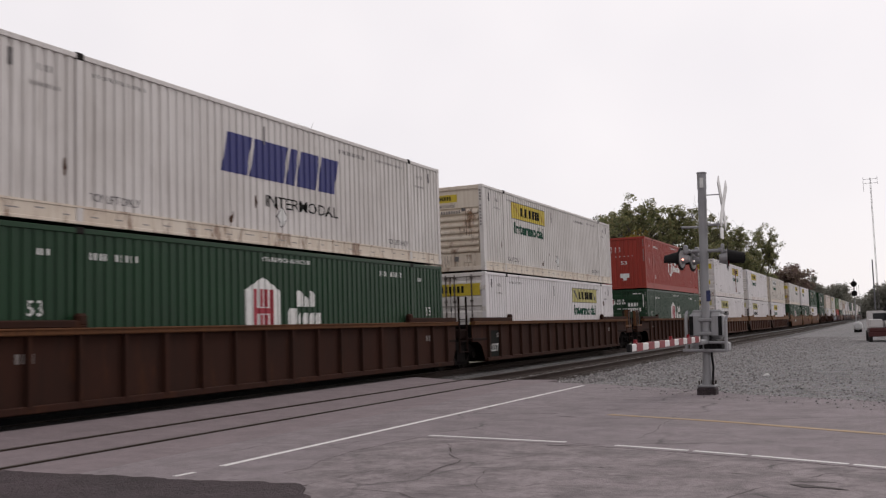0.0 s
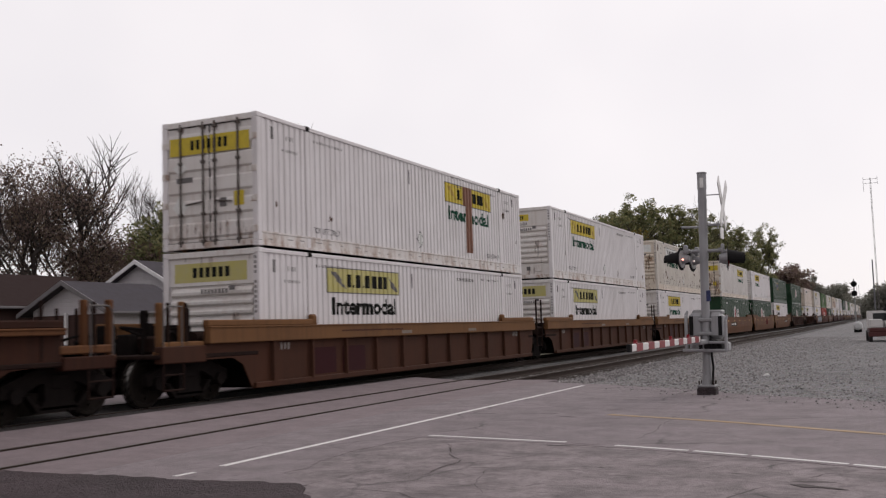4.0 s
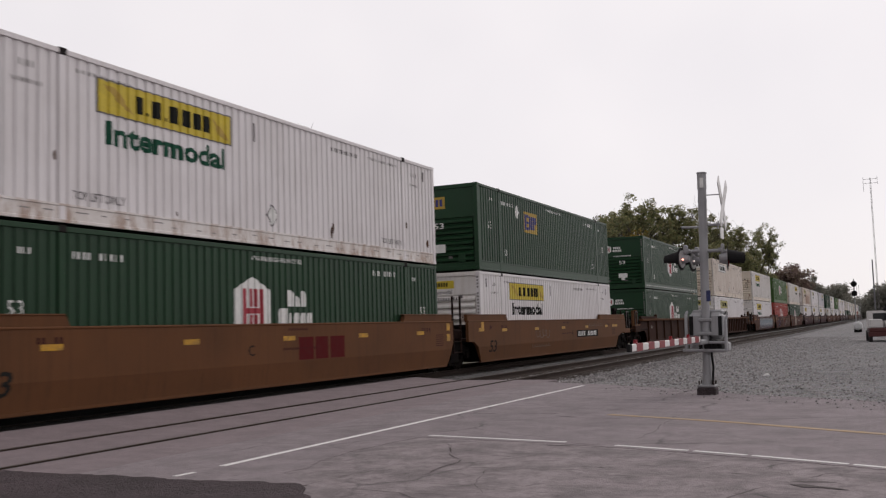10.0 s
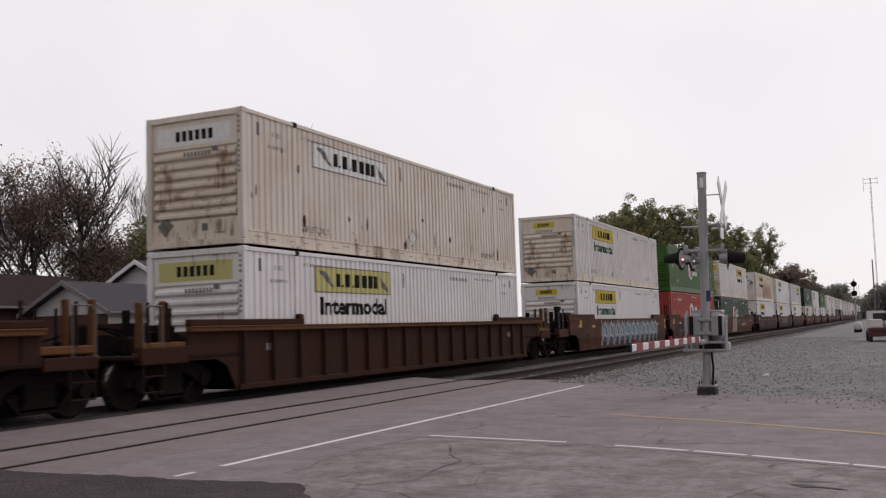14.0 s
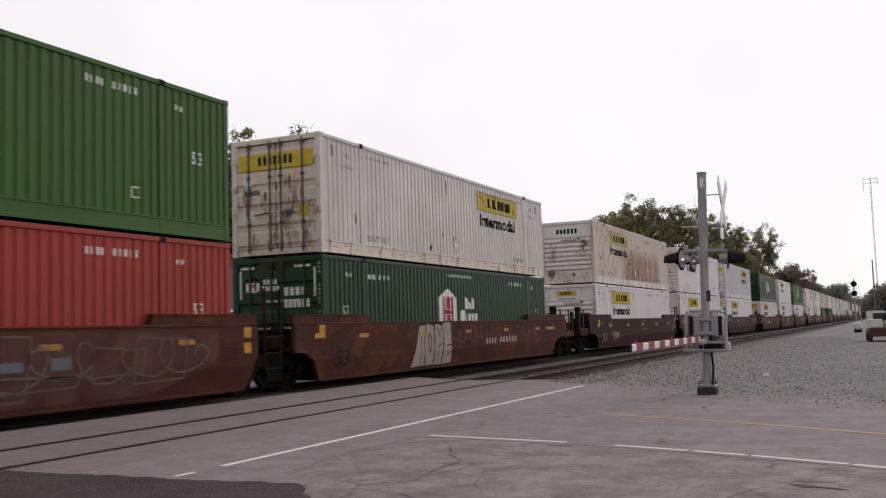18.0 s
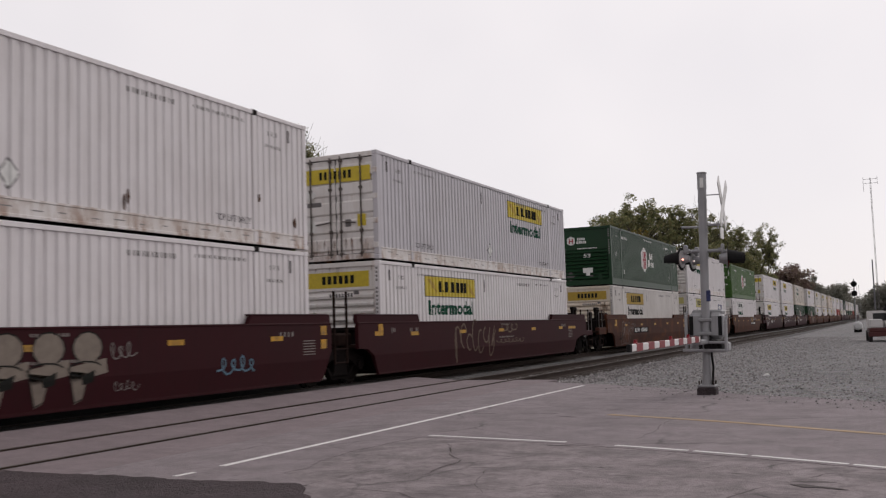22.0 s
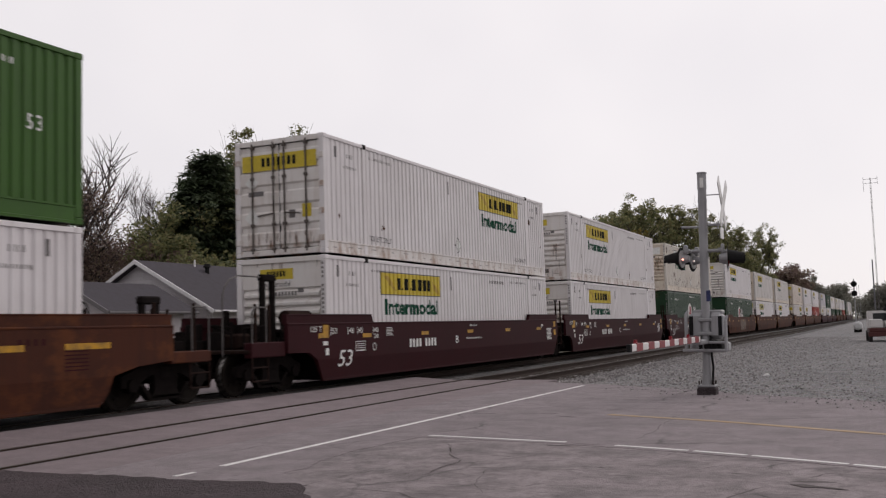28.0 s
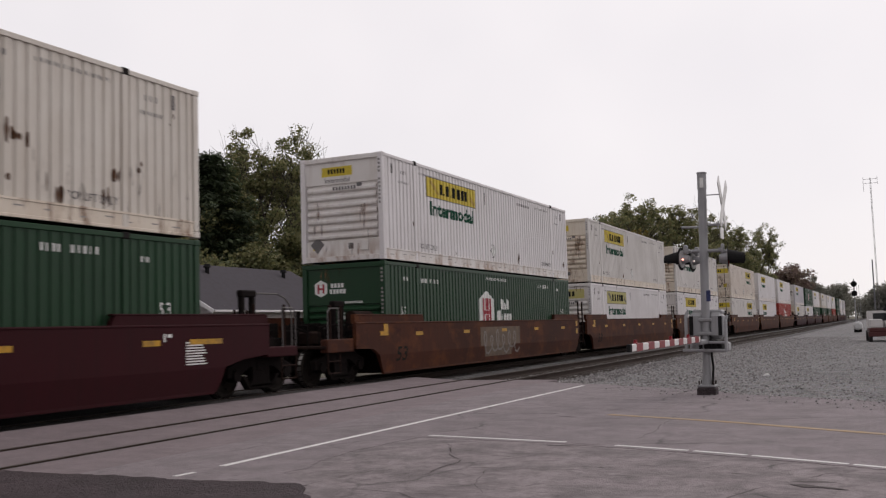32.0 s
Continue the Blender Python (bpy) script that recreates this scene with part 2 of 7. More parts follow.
# ---- mesh tools ----
class Shape:
    """Collects vertices and faces for one mesh."""

    def __init__(self):
        self.v, self.f = [], []

    def add(self, verts, faces):
        k = len(self.v)
        self.v += [tuple(p) for p in verts]
        self.f += [tuple(i + k for i in q) for q in faces]
        return self

    def box(self, x0, x1, y0, y1, z0, z1, c=0.008):
        """A box with chamfered edges."""
        lo, hi = (min(x0, x1), min(y0, y1), min(z0, z1)), (max(x0, x1), max(y0, y1), max(z0, z1))
        c = min(c, *(0.3 * (b - a) for a, b in zip(lo, hi)))
        idx, verts, faces = {}, [], []
        for sx in (0, 1):
            for sy in (0, 1):
                for sz in (0, 1):
                    s = (sx, sy, sz)
                    for ax in range(3):
                        p = [(hi[i] - c if s[i] else lo[i] + c) for i in range(3)]
                        p[ax] = hi[ax] if s[ax] else lo[ax]
                        idx[s, ax] = len(verts)
                        verts.append(p)
        for ax in range(3):
            a, b = [i for i in range(3) if i != ax]
            for s in (0, 1):
                q = []
                for u, w in ((0, 0), (1, 0), (1, 1), (0, 1)):
                    k = [0, 0, 0]
                    k[ax], k[a], k[b] = s, u, w
                    q.append(idx[tuple(k), ax])
                faces.append(q)
            for u in (0, 1):
                for w in (0, 1):
                    k0, k1 = [0, 0, 0], [0, 0, 0]
                    k0[a] = k1[a] = u
                    k0[b] = k1[b] = w
                    k1[ax] = 1
                    faces.append((idx[tuple(k0), a], idx[tuple(k1), a], idx[tuple(k1), b], idx[tuple(k0), b]))
        for sx in (0, 1):
            for sy in (0, 1):
                for sz in (0, 1):
                    faces.append([idx[(sx, sy, sz), i] for i in range(3)])
        return self.add(verts, faces)

    def tube(self, a, b, r, n=10, r2=None, cap=True):
        a, b = Vector(a), Vector(b)
        d = (b - a).normalized()
        e = d.orthogonal().normalized()
        g = d.cross(e)
        r2 = r if r2 is None else r2
        vs = []
        for p, q in ((a, r), (b, r2)):
            vs += [p + (e * math.cos(2 * math.pi * i / n) + g * math.sin(2 * math.pi * i / n)) * q for i in range(n)]
        fs = [(i, (i + 1) % n, n + (i + 1) % n, n + i) for i in range(n)]
        if cap:
            fs += [tuple(range(n))[::-1], tuple(range(n, 2 * n))]
        return self.add(vs, fs)

    def path(self, pts, r, n=7):
        for a, b in zip(pts, pts[1:]):
            self.tube(a, b, r, n)
        return self

    def prism(self, poly, axis, a, b):
        """A polygon (two coordinates, in the order of the other axes) drawn out along an axis from a to b."""
        def put(p, w):
            q = list(p)
            q.insert("xyz".index(axis), w)
            return q
        n = len(poly)
        vs = [put(p, a) for p in poly] + [put(p, b) for p in poly]
        fs = [(i, (i + 1) % n, n + (i + 1) % n, n + i) for i in range(n)] + [tuple(range(n))[::-1], tuple(range(n, 2 * n))]
        return self.add(vs, fs)

    def mesh(self, name, material, smooth=False):
        me = bpy.data.meshes.new(name)
        me.from_pydata(self.v, [], self.f)
        bm = bmesh.new()
        bm.from_mesh(me)
        bmesh.ops.recalc_face_normals(bm, faces=bm.faces)
        bm.to_mesh(me)
        bm.free()
        me.materials.append(material)
        if smooth:
            me.polygons.foreach_set("use_smooth", [True] * len(me.polygons))
        return me


MESHES = {}
SKIP = []
JOINED = {"marking", "rust_stains", "graffiti", "scuff_marks", "reflective_tape"}


def cached(key, name, material, build, smooth=False):
    k = (key, material.name)
    if k not in MESHES:
        s = Shape()
        build(s)
        MESHES[k] = s.mesh(name, material, smooth)
    return MESHES[k]


def part(name, me, parent, label="", place=None):
    if name in SKIP:
        return None
    ob = new(name, me)
    if name in JOINED:
        tagged(ob, kind="stuff")
    ob.parent = parent
    if place is not None:
        ob.matrix_basis = place
    if label:
        ob["label"] = label
    return ob


def made(name, shape, material, parent, label="", smooth=False):
    return part(name, shape.mesh(name, material, smooth), parent, label)


def thing(name, m, label, category, group="", kind=""):
    ob = new(name)
    ob.matrix_basis = m
    return tagged(ob, label, category, group, kind)


def solo(name, shape, material, m, label, category, group="", kind="", smooth=False):
    ob = new(name, shape.mesh(name, material, smooth))
    ob.matrix_basis = m
    return tagged(ob, label, category, group, kind)


def words(text, size, bold=0.0, width=1.0):
    """Flat triangles of a text in the built-in font, from (0, 0) on."""
    cu = bpy.data.curves.new("words", "FONT")
    cu.body, cu.size, cu.resolution_u, cu.offset = text, size, 2, bold
    ob = bpy.data.objects.new("words", cu)
    scene.collection.objects.link(ob)
    me = bpy.data.meshes.new_from_object(ob.evaluated_get(bpy.context.evaluated_depsgraph_get()))
    polys = [[(me.vertices[i].co.x * width, me.vertices[i].co.y) for i in p.vertices] for p in me.polygons]
    bpy.data.objects.remove(ob)
    bpy.data.curves.remove(cu)
    bpy.data.meshes.remove(me)
    return polys


def fit_words(text, y0, y1, z0, z1, bold=0.0):
    """A text laid into a rectangle."""
    ps = words(text, 1.0, bold)
    xs, ys = [a for p in ps for a, _ in p], [b for p in ps for _, b in p]
    sx, sy = (y1 - y0) / (max(xs) - min(xs)), (z1 - z0) / (max(ys) - min(ys))
    return [[(y0 + (a - min(xs)) * sx, z0 + (b - min(ys)) * sy) for a, b in p] for p in ps]


def rect(y0, y1, z0, z1):
    return [(y0, z0), (y1, z0), (y1, z1), (y0, z1)]


def bars(y0, y1, z0, z1, n, fill=0.72, slant=0.0):
    """Lettering that is not to be read: n upright bars."""
    w = (y1 - y0) / n
    return [[(y0 + w * i, z0), (y0 + w * (i + fill), z0), (y0 + w * (i + fill) + slant, z1), (y0 + w * i + slant, z1)] for i in range(n)]


# ---- containers: length along y from the leading end, near side at +x, bottom at z = 0 ----
CL, CW, CH = 16.154, 2.59, 2.90
PITCH_RIB, RIB_DEEP = 0.232, 0.028
SECTIONS = ((0.13, 1.90), (2.06, CL - 2.06), (CL - 1.90, CL - 0.13))
FACE = CW / 2 - 0.020


def rib_steps():
    """The corrugation's corners along a side: (y, depth below the outer face)."""
    out = []
    for a, b in SECTIONS:
        n = round((b - a) / PITCH_RIB)
        w = (b - a) / n
        for i in range(n):
            y = a + i * w
            out += [(y, RIB_DEEP), (y + 0.15 * w, RIB_DEEP), (y + 0.24 * w, 0.0), (y + 0.76 * w, 0.0), (y + 0.85 * w, RIB_DEEP)]
        out.append((b, RIB_DEEP))
    return out


STEPS = rib_steps()
STEP_Y, STEP_D = [s[0] for s in STEPS], [s[1] for s in STEPS]


def drape(polys, lift=0.006):
    """Flat figures in (y, z) laid over the corrugated side."""
    bm = bmesh.new()
    for p in polys:
        try:
            bm.faces.new([bm.verts.new((0, y, z)) for y, z in p])
        except ValueError:
            pass
    ys = [v.co.y for v in bm.verts]
    for y in STEP_Y:
        if min(ys) < y < max(ys):
            bmesh.ops.bisect_plane(bm, geom=bm.verts[:] + bm.edges[:] + bm.faces[:], dist=1e-5, plane_co=(0, y, 0), plane_no=(0, 1, 0))
    for v in bm.verts:
        v.co.x = FACE - float(np.interp(v.co.y, STEP_Y, STEP_D)) + lift
    s = Shape()
    bm.verts.index_update()
    s.add([v.co[:] for v in bm.verts], [[v.index for v in f.verts] for f in bm.faces])
    bm.free()
    return s


DECALS = {}


def side_mark(name, key, polys, material, parent, label="", lift=0.006):
    k = (key, material.name)
    if k not in DECALS:
        DECALS[k] = drape(polys() if callable(polys) else polys, lift).mesh(name, material)
    return part(name, DECALS[k], parent, label)


def end_mark(name, key, polys, material, parent, label="", y=-0.006):
    """Flat figures in (x, z) on the leading end."""
    k = ("end", key, material.name, y)
    if k not in DECALS:
        s = Shape()
        for p in (polys() if callable(polys) else polys):
            s.add([(a, y, b) for a, b in p], [tuple(range(len(p)))])
        DECALS[k] = s.mesh(name, material)
    return part(name, DECALS[k], parent, label)


def corrugated(s, x, turn):
    vs, fs = [], []
    for y, d in STEPS:
        vs += [(x - turn * d, y, 0.30), (x - turn * d, y, CH - 0.10)]
    for i in range(len(STEPS) - 1):
        fs.append((2 * i, 2 * i + 2, 2 * i + 3, 2 * i + 1))
    s.add(vs, fs)


def shell(body, paint_mat, dashes=False, sill_mat=None):
    """The frame, sides and roof that every container has."""
    h = CW / 2
    part("side_panel", cached("side_near", "side_panel", paint_mat, lambda s: corrugated(s, FACE, 1)), body)
    part("side_panel", cached("side_far", "side_panel", paint_mat, lambda s: corrugated(s, -FACE, -1)), body)
    part("roof", cached("roof", "roof", paint_mat, lambda s: [s.box(-h + 0.07, h - 0.07, 0.05, CL - 0.05, CH - 0.05, CH - 0.025)] + [
        s.box(-h + 0.12, h - 0.12, 0.4 + 0.52 * i, 0.62 + 0.52 * i, CH - 0.03, CH - 0.008) for i in range(30)]), body)
    part("underframe", cached("floor", "underframe", UNDER, lambda s: s.box(-h + 0.06, h - 0.06, 0.1, CL - 0.1, 0.03, 0.16)), body)
    for sx in (1, -1):
        x0, x1 = sx * (h - 0.075), sx * h
        part("top_rail", cached(("top_rail", sx), "top_rail", paint_mat, lambda s: s.box(x0, x1, 0.16, CL - 0.16, CH - 0.105, CH - 0.015)), body)
        part("bottom_rail", cached(("bottom_rail", sx), "bottom_rail", sill_mat or paint_mat, lambda s: s.prism([(x0, 0.015), (x1 - sx * 0.002, 0.015), (x1 - sx * 0.002, 0.06), (x1 - sx * 0.014, 0.068), (x1 - sx * 0.014, 0.278), (x1, 0.286), (x1, 0.32), (x0, 0.32)], "y", 0.16, CL - 0.16)), body)
        for y in (0.0, CL - 0.15):
            part("corner_post", cached(("corner", sx, y > 1), "corner_post", paint_mat, lambda s: s.box(sx * (h - 0.15), x1 - sx * 0.003, y, y + 0.15, 0.12, CH - 0.115)), body)
            for z in (0.0, CH - 0.118):
                part("corner_casting", cached(("cast", sx, y > 1, z > 1), "corner_casting", paint_mat, lambda s: s.box(sx * (h - 0.162), x1, y - 0.002, y + 0.172, z, z + 0.118, 0.015)), body)
        for y in (1.90, CL - 2.06):
            part("lift_post", cached(("lift", sx, y > 4), "lift_post", paint_mat, lambda s: s.box(sx * (h - 0.07), x1 - sx * 0.004, y, y + 0.16, 0.02, CH - 0.11, 0.012)), body)
            part("lift_casting", cached(("lcast", sx, y > 4), "lift_casting", UNDER, lambda s: [s.box(sx * (h - 0.12), x1 + sx * 0.006, y - 0.01, y + 0.17, CH - 0.12, CH + 0.005, 0.015)]), body)
    part("rear_panel", cached("rear", "rear_panel", paint_mat, lambda s: [s.box(-h + 0.14, h - 0.14, CL - 0.07, CL - 0.04, 0.1, CH - 0.1)] + [
        s.box(-h + 0.2, h - 0.2, CL - 0.05, CL - 0.012, 0.35 + 0.3 * i, 0.47 + 0.3 * i, 0.015) for i in range(7)]), body)
    if dashes:
        side_dashes = [rect(0.5 + 0.63 * i, 0.80 + 0.63 * i, 0.14, 0.19) for i in range(25)]
        k = ("dashes",)
        if k not in DECALS:
            s = Shape()
            for p in side_dashes:
                s.add([(h - 0.010, a, b) for a, b in p], [(0, 1, 2, 3)])
            DECALS[k] = s.mesh("reflective_tape", WHITEP)
        part("reflective_tape", DECALS[k], body, "white dashes of reflective tape")
    elif paint_mat in (WHITE, WHITE_B, CREAM, LILAC, PATCHY):
        k = ("slots", paint_mat.name)
        if k not in DECALS:
            s, rg = Shape(), random.Random(len(DECALS))
            for i in range(26):
                a, w = 0.45 + 0.6 * i + rg.uniform(-0.08, 0.08), rg.uniform(0.12, 0.3)
                z = 0.15 + rg.uniform(-0.03, 0.05)
                s.add([(h - 0.011, y, b) for y, b in rect(a, a + w, z, z + 0.022)], [(0, 1, 2, 3)])
            DECALS[k] = s.mesh("scuff_marks", INK)
        part("scuff_marks", DECALS[k], body, "row of grey scuffs along the bottom rail")


def end_beams(body, m):
    h = CW / 2
    part("end_header", cached("ehead", "end_header", m, lambda s: s.box(-h + 0.14, h - 0.14, 0.0, 0.1, CH - 0.14, CH - 0.012)), body)
    part("end_sill", cached("esill", "end_sill", m, lambda s: s.box(-h + 0.14, h - 0.14, 0.0, 0.1, 0.02, 0.16)), body)


def louvre_end(body, m, count=7, z0=0.62, z1=2.12, top=True):
    """A closed end with pressed horizontal ribs and a flat field above."""
    h = CW / 2

    step = (z1 - z0) / count

    def build(s):
        s.prism([(0.125, 0.1), (0.05, 0.1), (0.05, z0 - 0.03), (0.10, z0 - 0.01), (0.10, z1 + 0.01), (0.05, z1 + 0.03), (0.05, CH - 0.1), (0.125, CH - 0.1)], "x", -h + 0.14, h - 0.14)
    panel = part("front_panel", cached(("louvre", count, z0), "front_panel", m, build), body)
    end_beams(body, m)
    for i in range(count):
        z = z0 + i * step
        part("rib", cached(("erib", count, i), "rib", m, lambda s: s.prism([(0.104, z), (0.012, z + 0.04), (0.008, z + 0.46 * step), (0.104, z + 0.93 * step)], "x", -h + 0.21, h - 0.21)), panel)
    part("document_box", cached("docbox", "document_box", m, lambda s: s.box(0.55, 0.80, 0.015, 0.06, 0.28, 0.56, 0.02)), panel)
    end_mark("data_plate", "plates", [rect(-0.95, -0.86, 0.35, 0.44)], YELLOW, body, "small yellow plate", 0.046)
    end_mark("data_plate", "plates2", [rect(0.18, 0.34, 0.34, 0.5)], GREYP, body, "grey data plate", 0.046)
    end_mark("placard", "placard", [[(-0.80, 0.25), (-0.58, 0.5), (-0.80, 0.72), (-1.02, 0.5)]], GREYP, body, "diamond placard holder", 0.044)


def plank_end(body, m):
    """A flat end with shallow upright corrugations."""
    h = CW / 2

    def build(s):
        s.box(-h + 0.14, h - 0.14, 0.05, 0.08, 0.1, CH - 0.1)
    panel = part("front_panel", cached("plank", "front_panel", m, build), body)
    end_beams(body, m)
    for i in range(9):
        part("rib", cached("prib", "rib", m, lambda s: s.prism([(0, 0.055), (0.04, 0.012), (0.15, 0.012), (0.19, 0.055)], "z", 0.2, CH - 0.2)), panel, "", Matrix.Translation((-h + 0.22 + 0.24 * i, 0, 0)))


def door_end(body, m, rods=PIPE):
    """Two doors with ribs, locking rods and hinges."""
    h = CW / 2
    end_beams(body, m)
    part("door_gasket", cached("gasket", "door_gasket", UNDER, lambda s: [s.box(-0.011, 0.011, 0.03, 0.07, 0.14, CH - 0.14, 0.002), s.box(-h + 0.15, h - 0.15, 0.03, 0.06, 0.161, 0.175, 0.002), s.box(-h + 0.15, h - 0.15, 0.03, 0.06, CH - 0.155, CH - 0.141, 0.002)] + [s.box(sx * (h - 0.149), sx * (h - 0.137), 0.02, 0.07, 0.14, CH - 0.14, 0.002) for sx in (-1, 1)]), body, "black rubber door seals")
    for sx in (-1, 1):
        def leaf(s):
            prof = [(0.085, 0.14), (0.056, 0.14)]
            for i in range(5):
                z = 0.24 + 0.5 * i
                prof += [(0.056, z), (0.018, z + 0.05), (0.018, z + 0.32), (0.056, z + 0.37)]
            s.prism(prof + [(0.056, CH - 0.14), (0.085, CH - 0.14)], "x", sx * 0.012, sx * (h - 0.145))
        door = part("door", cached(("leaf", sx), "door", m, leaf), body)
        for x in (0.16, 0.78):
            part("locking_rod", cached(("rod", sx, x), "locking_rod", rods, lambda s: [s.tube((sx * x, 0.0, 0.08), (sx * x, 0.0, CH - 0.08), 0.024, 8)] + [
                s.box(sx * x - 0.05, sx * x + 0.05, -0.03, 0.05, z, z + 0.07) for z in (0.14, 0.75, 1.9, CH - 0.22)]), door)
        part("door_handle", cached(("dh", sx), "door_handle", rods, lambda s: s.tube((sx * 0.16, -0.02, 1.05), (sx * 0.62, -0.02, 1.0), 0.018, 8)), door)
        for z in (0.3, 0.95, 1.6, 2.3):
            part("hinge", cached(("hinge", sx), "hinge", m, lambda s: s.box(sx * (h - 0.16), sx * (h - 0.01), -0.02, 0.05, 0, 0.14)), door, "", Matrix.Translation((0, 0, z)))


def yellow_brand(body, y, z0=1.86, film=YELLOW, ink=BLACKP, words_mat=GREENP, script=True, tag=""):
    """The panel with dark blocks, and the word below it."""
    side_mark("sign_panel", ("panel", y), [rect(y, y + 3.70, 2.0, 2.58)], film, body, "rectangular company panel")
    side_mark("panel_border", ("border", y), [rect(y, y + 3.70, 1.98, 2.005), rect(y, y + 3.70, 2.575, 2.60), rect(y - 0.02, y + 0.02, 1.98, 2.60), rect(y + 3.68, y + 3.72, 1.98, 2.60)], GREYP, body, "", 0.010)
    side_mark("company_mark", ("blocks", y), [rect(y + a, y + b, c + 0.13, d + 0.14) for a, b, c, d in ((0.95, 1.10, 2.0, 2.31), (1.19, 1.24, 2.0, 2.05), (1.33, 1.60, 2.0, 2.31), (1.68, 1.73, 2.0, 2.05), (1.83, 2.08, 2.0, 2.31), (2.16, 2.41, 2.0, 2.31), (2.49, 2.74, 2.0, 2.31), (2.81, 3.02, 2.0, 2.31))], ink, body, "row of dark upright blocks", 0.012)
    side_mark("company_mark", ("wings", y), [[(y + 0.12, 2.5), (y + 0.45, 2.48), (y + 0.86, 2.08), (y + 0.55, 2.2)], [(y + 3.05, 2.46), (y + 3.5, 2.2), (y + 3.58, 2.06), (y + 3.3, 2.12)]], GREYP if film in (YELLOW_F, WHITEP) else GOLD, body, "", 0.012)
    if script:
        side_mark("lettering", ("intermodal", y), lambda: fit_words("Intermodal", y + 0.20, y + 3.48, 1.45, 1.88, 0.036), words_mat, body, "bold green word")


def small_marks(body, ink, white=True):
    if white:
        side_mark("lettering", "toplift", lambda: fit_words("TOP LIFT ONLY", 2.2, 3.4, 0.42, 0.57, 0.006), ink, body)
        side_mark("lettering", "toplift2", lambda: fit_words("TOP LIFT ONLY", 12.85, 14.0, 0.42, 0.56, 0.006), ink, body)
        side_mark("placard", "plc", [[(7.86, 0.42), (8.08, 0.68), (7.86, 0.94), (7.64, 0.68)]], GREYP, body, "diamond placard holder")
        side_mark("placard", "plc2", [[(7.86, 0.46), (8.04, 0.68), (7.86, 0.90), (7.68, 0.68)]], WHITEP, body, "diamond placard holder", 0.010)
        side_mark("marking", "numbers", bars(12.2, 13.9, 2.56, 2.63, 18, 0.4) + bars(10.4, 11.7, 2.50, 2.60, 11, 0.35) + bars(2.3, 3.6, 2.56, 2.63, 15, 0.4), INK, body, "small illegible lettering")
        side_mark("marking", "wtp", bars(1.1, 1.45, 2.42, 2.53, 4, 0.35) + bars(0.95, 1.6, 2.16, 2.23, 10, 0.4) + bars(14.7, 15.05, 2.42, 2.53, 4, 0.35) + bars(14.55, 15.2, 2.16, 2.23, 10, 0.4), INK, body, "small illegible lettering")
        side_mark("vent", "vent", [rect(0.55, 0.62, 2.38, 2.66), rect(CL - 0.75, CL - 0.68, 2.38, 2.66), rect(7.2, 7.25, 2.2, 2.6)], GREYP, body, "narrow side vent", 0.011)
    else:
        side_mark("lettering", "s53a", lambda: fit_words("53", 0.92, 1.24, 1.43, 1.68, 0.006), WHITEP, body)
        side_mark("lettering", "s53b", lambda: fit_words("53", 15.02, 15.34, 1.43, 1.68, 0.006), WHITEP, body)
        side_mark("marking", "gnum", bars(2.2, 2.65, 2.37, 2.49, 4, 0.4) + bars(2.8, 3.4, 2.37, 2.49, 5, 0.4), WHITEP, body, "white illegible number")
        side_mark("marking", "gnum2", bars(12.3, 12.8, 2.47, 2.60, 4, 0.4) + bars(12.95, 13.6, 2.47, 2.60, 5, 0.4), WHITEP, body, "white illegible number")
        side_mark("lettering", "highcube", lambda: fit_words("WARNING HIGH CUBE", 7.1, 9.0, 2.60, 2.70, 0.004), WHITEP, body)
        side_mark("marking", "gsm", bars(1.1, 1.4, 2.4, 2.5, 3, 0.45) + bars(14.55, 14.8, 2.4, 2.5, 3, 0.45) + [rect(2.40, 2.60, 0.60, 0.62), rect(2.40, 2.60, 0.78, 0.80), rect(2.40, 2.43, 0.60, 0.80), rect(2.57, 2.60, 0.60, 0.80), rect(13.40, 13.60, 0.60, 0.62), rect(13.40, 13.60, 0.78, 0.80), rect(13.40, 13.43, 0.60, 0.80), rect(13.57, 13.60, 0.60, 0.80)], WHITEP, body, "small white marks")


def rust_drips(body, seed, n, low=1.25):
    """Small dark drips where the paint has broken, most of them low on the side."""
    def build():
        rg, out = random.Random(seed), []
        for _ in range(n):
            y, z = rg.uniform(0.4, CL - 0.4), 0.33 + (low - 0.33) * rg.random() ** 1.6 if rg.random() < 0.8 else rg.uniform(1.6, 2.3)
            w, h = rg.uniform(0.02, 0.06), rg.uniform(0.08, 0.42)
            for _ in range(rg.choice((1, 1, 2, 3))):
                out.append([(y - w * 0.5, z), (y + w * 0.4, z - h * 0.1), (y + w, z + h * 0.4), (y + w * 0.5, z + h), (y - w * 0.4, z + h * 0.9), (y - w, z + h * 0.5)])
                y, z, w, h = y + rg.uniform(-0.14, 0.14), min(2.35, max(0.33, z + rg.uniform(-0.15, 0.15))), w * rg.uniform(0.5, 1.1), h * rg.uniform(0.5, 1.0)
        return out
    side_mark("rust_stains", ("drips", seed, n), build, RUSTP, body, "dark rust drips and chipped paint", 0.005)


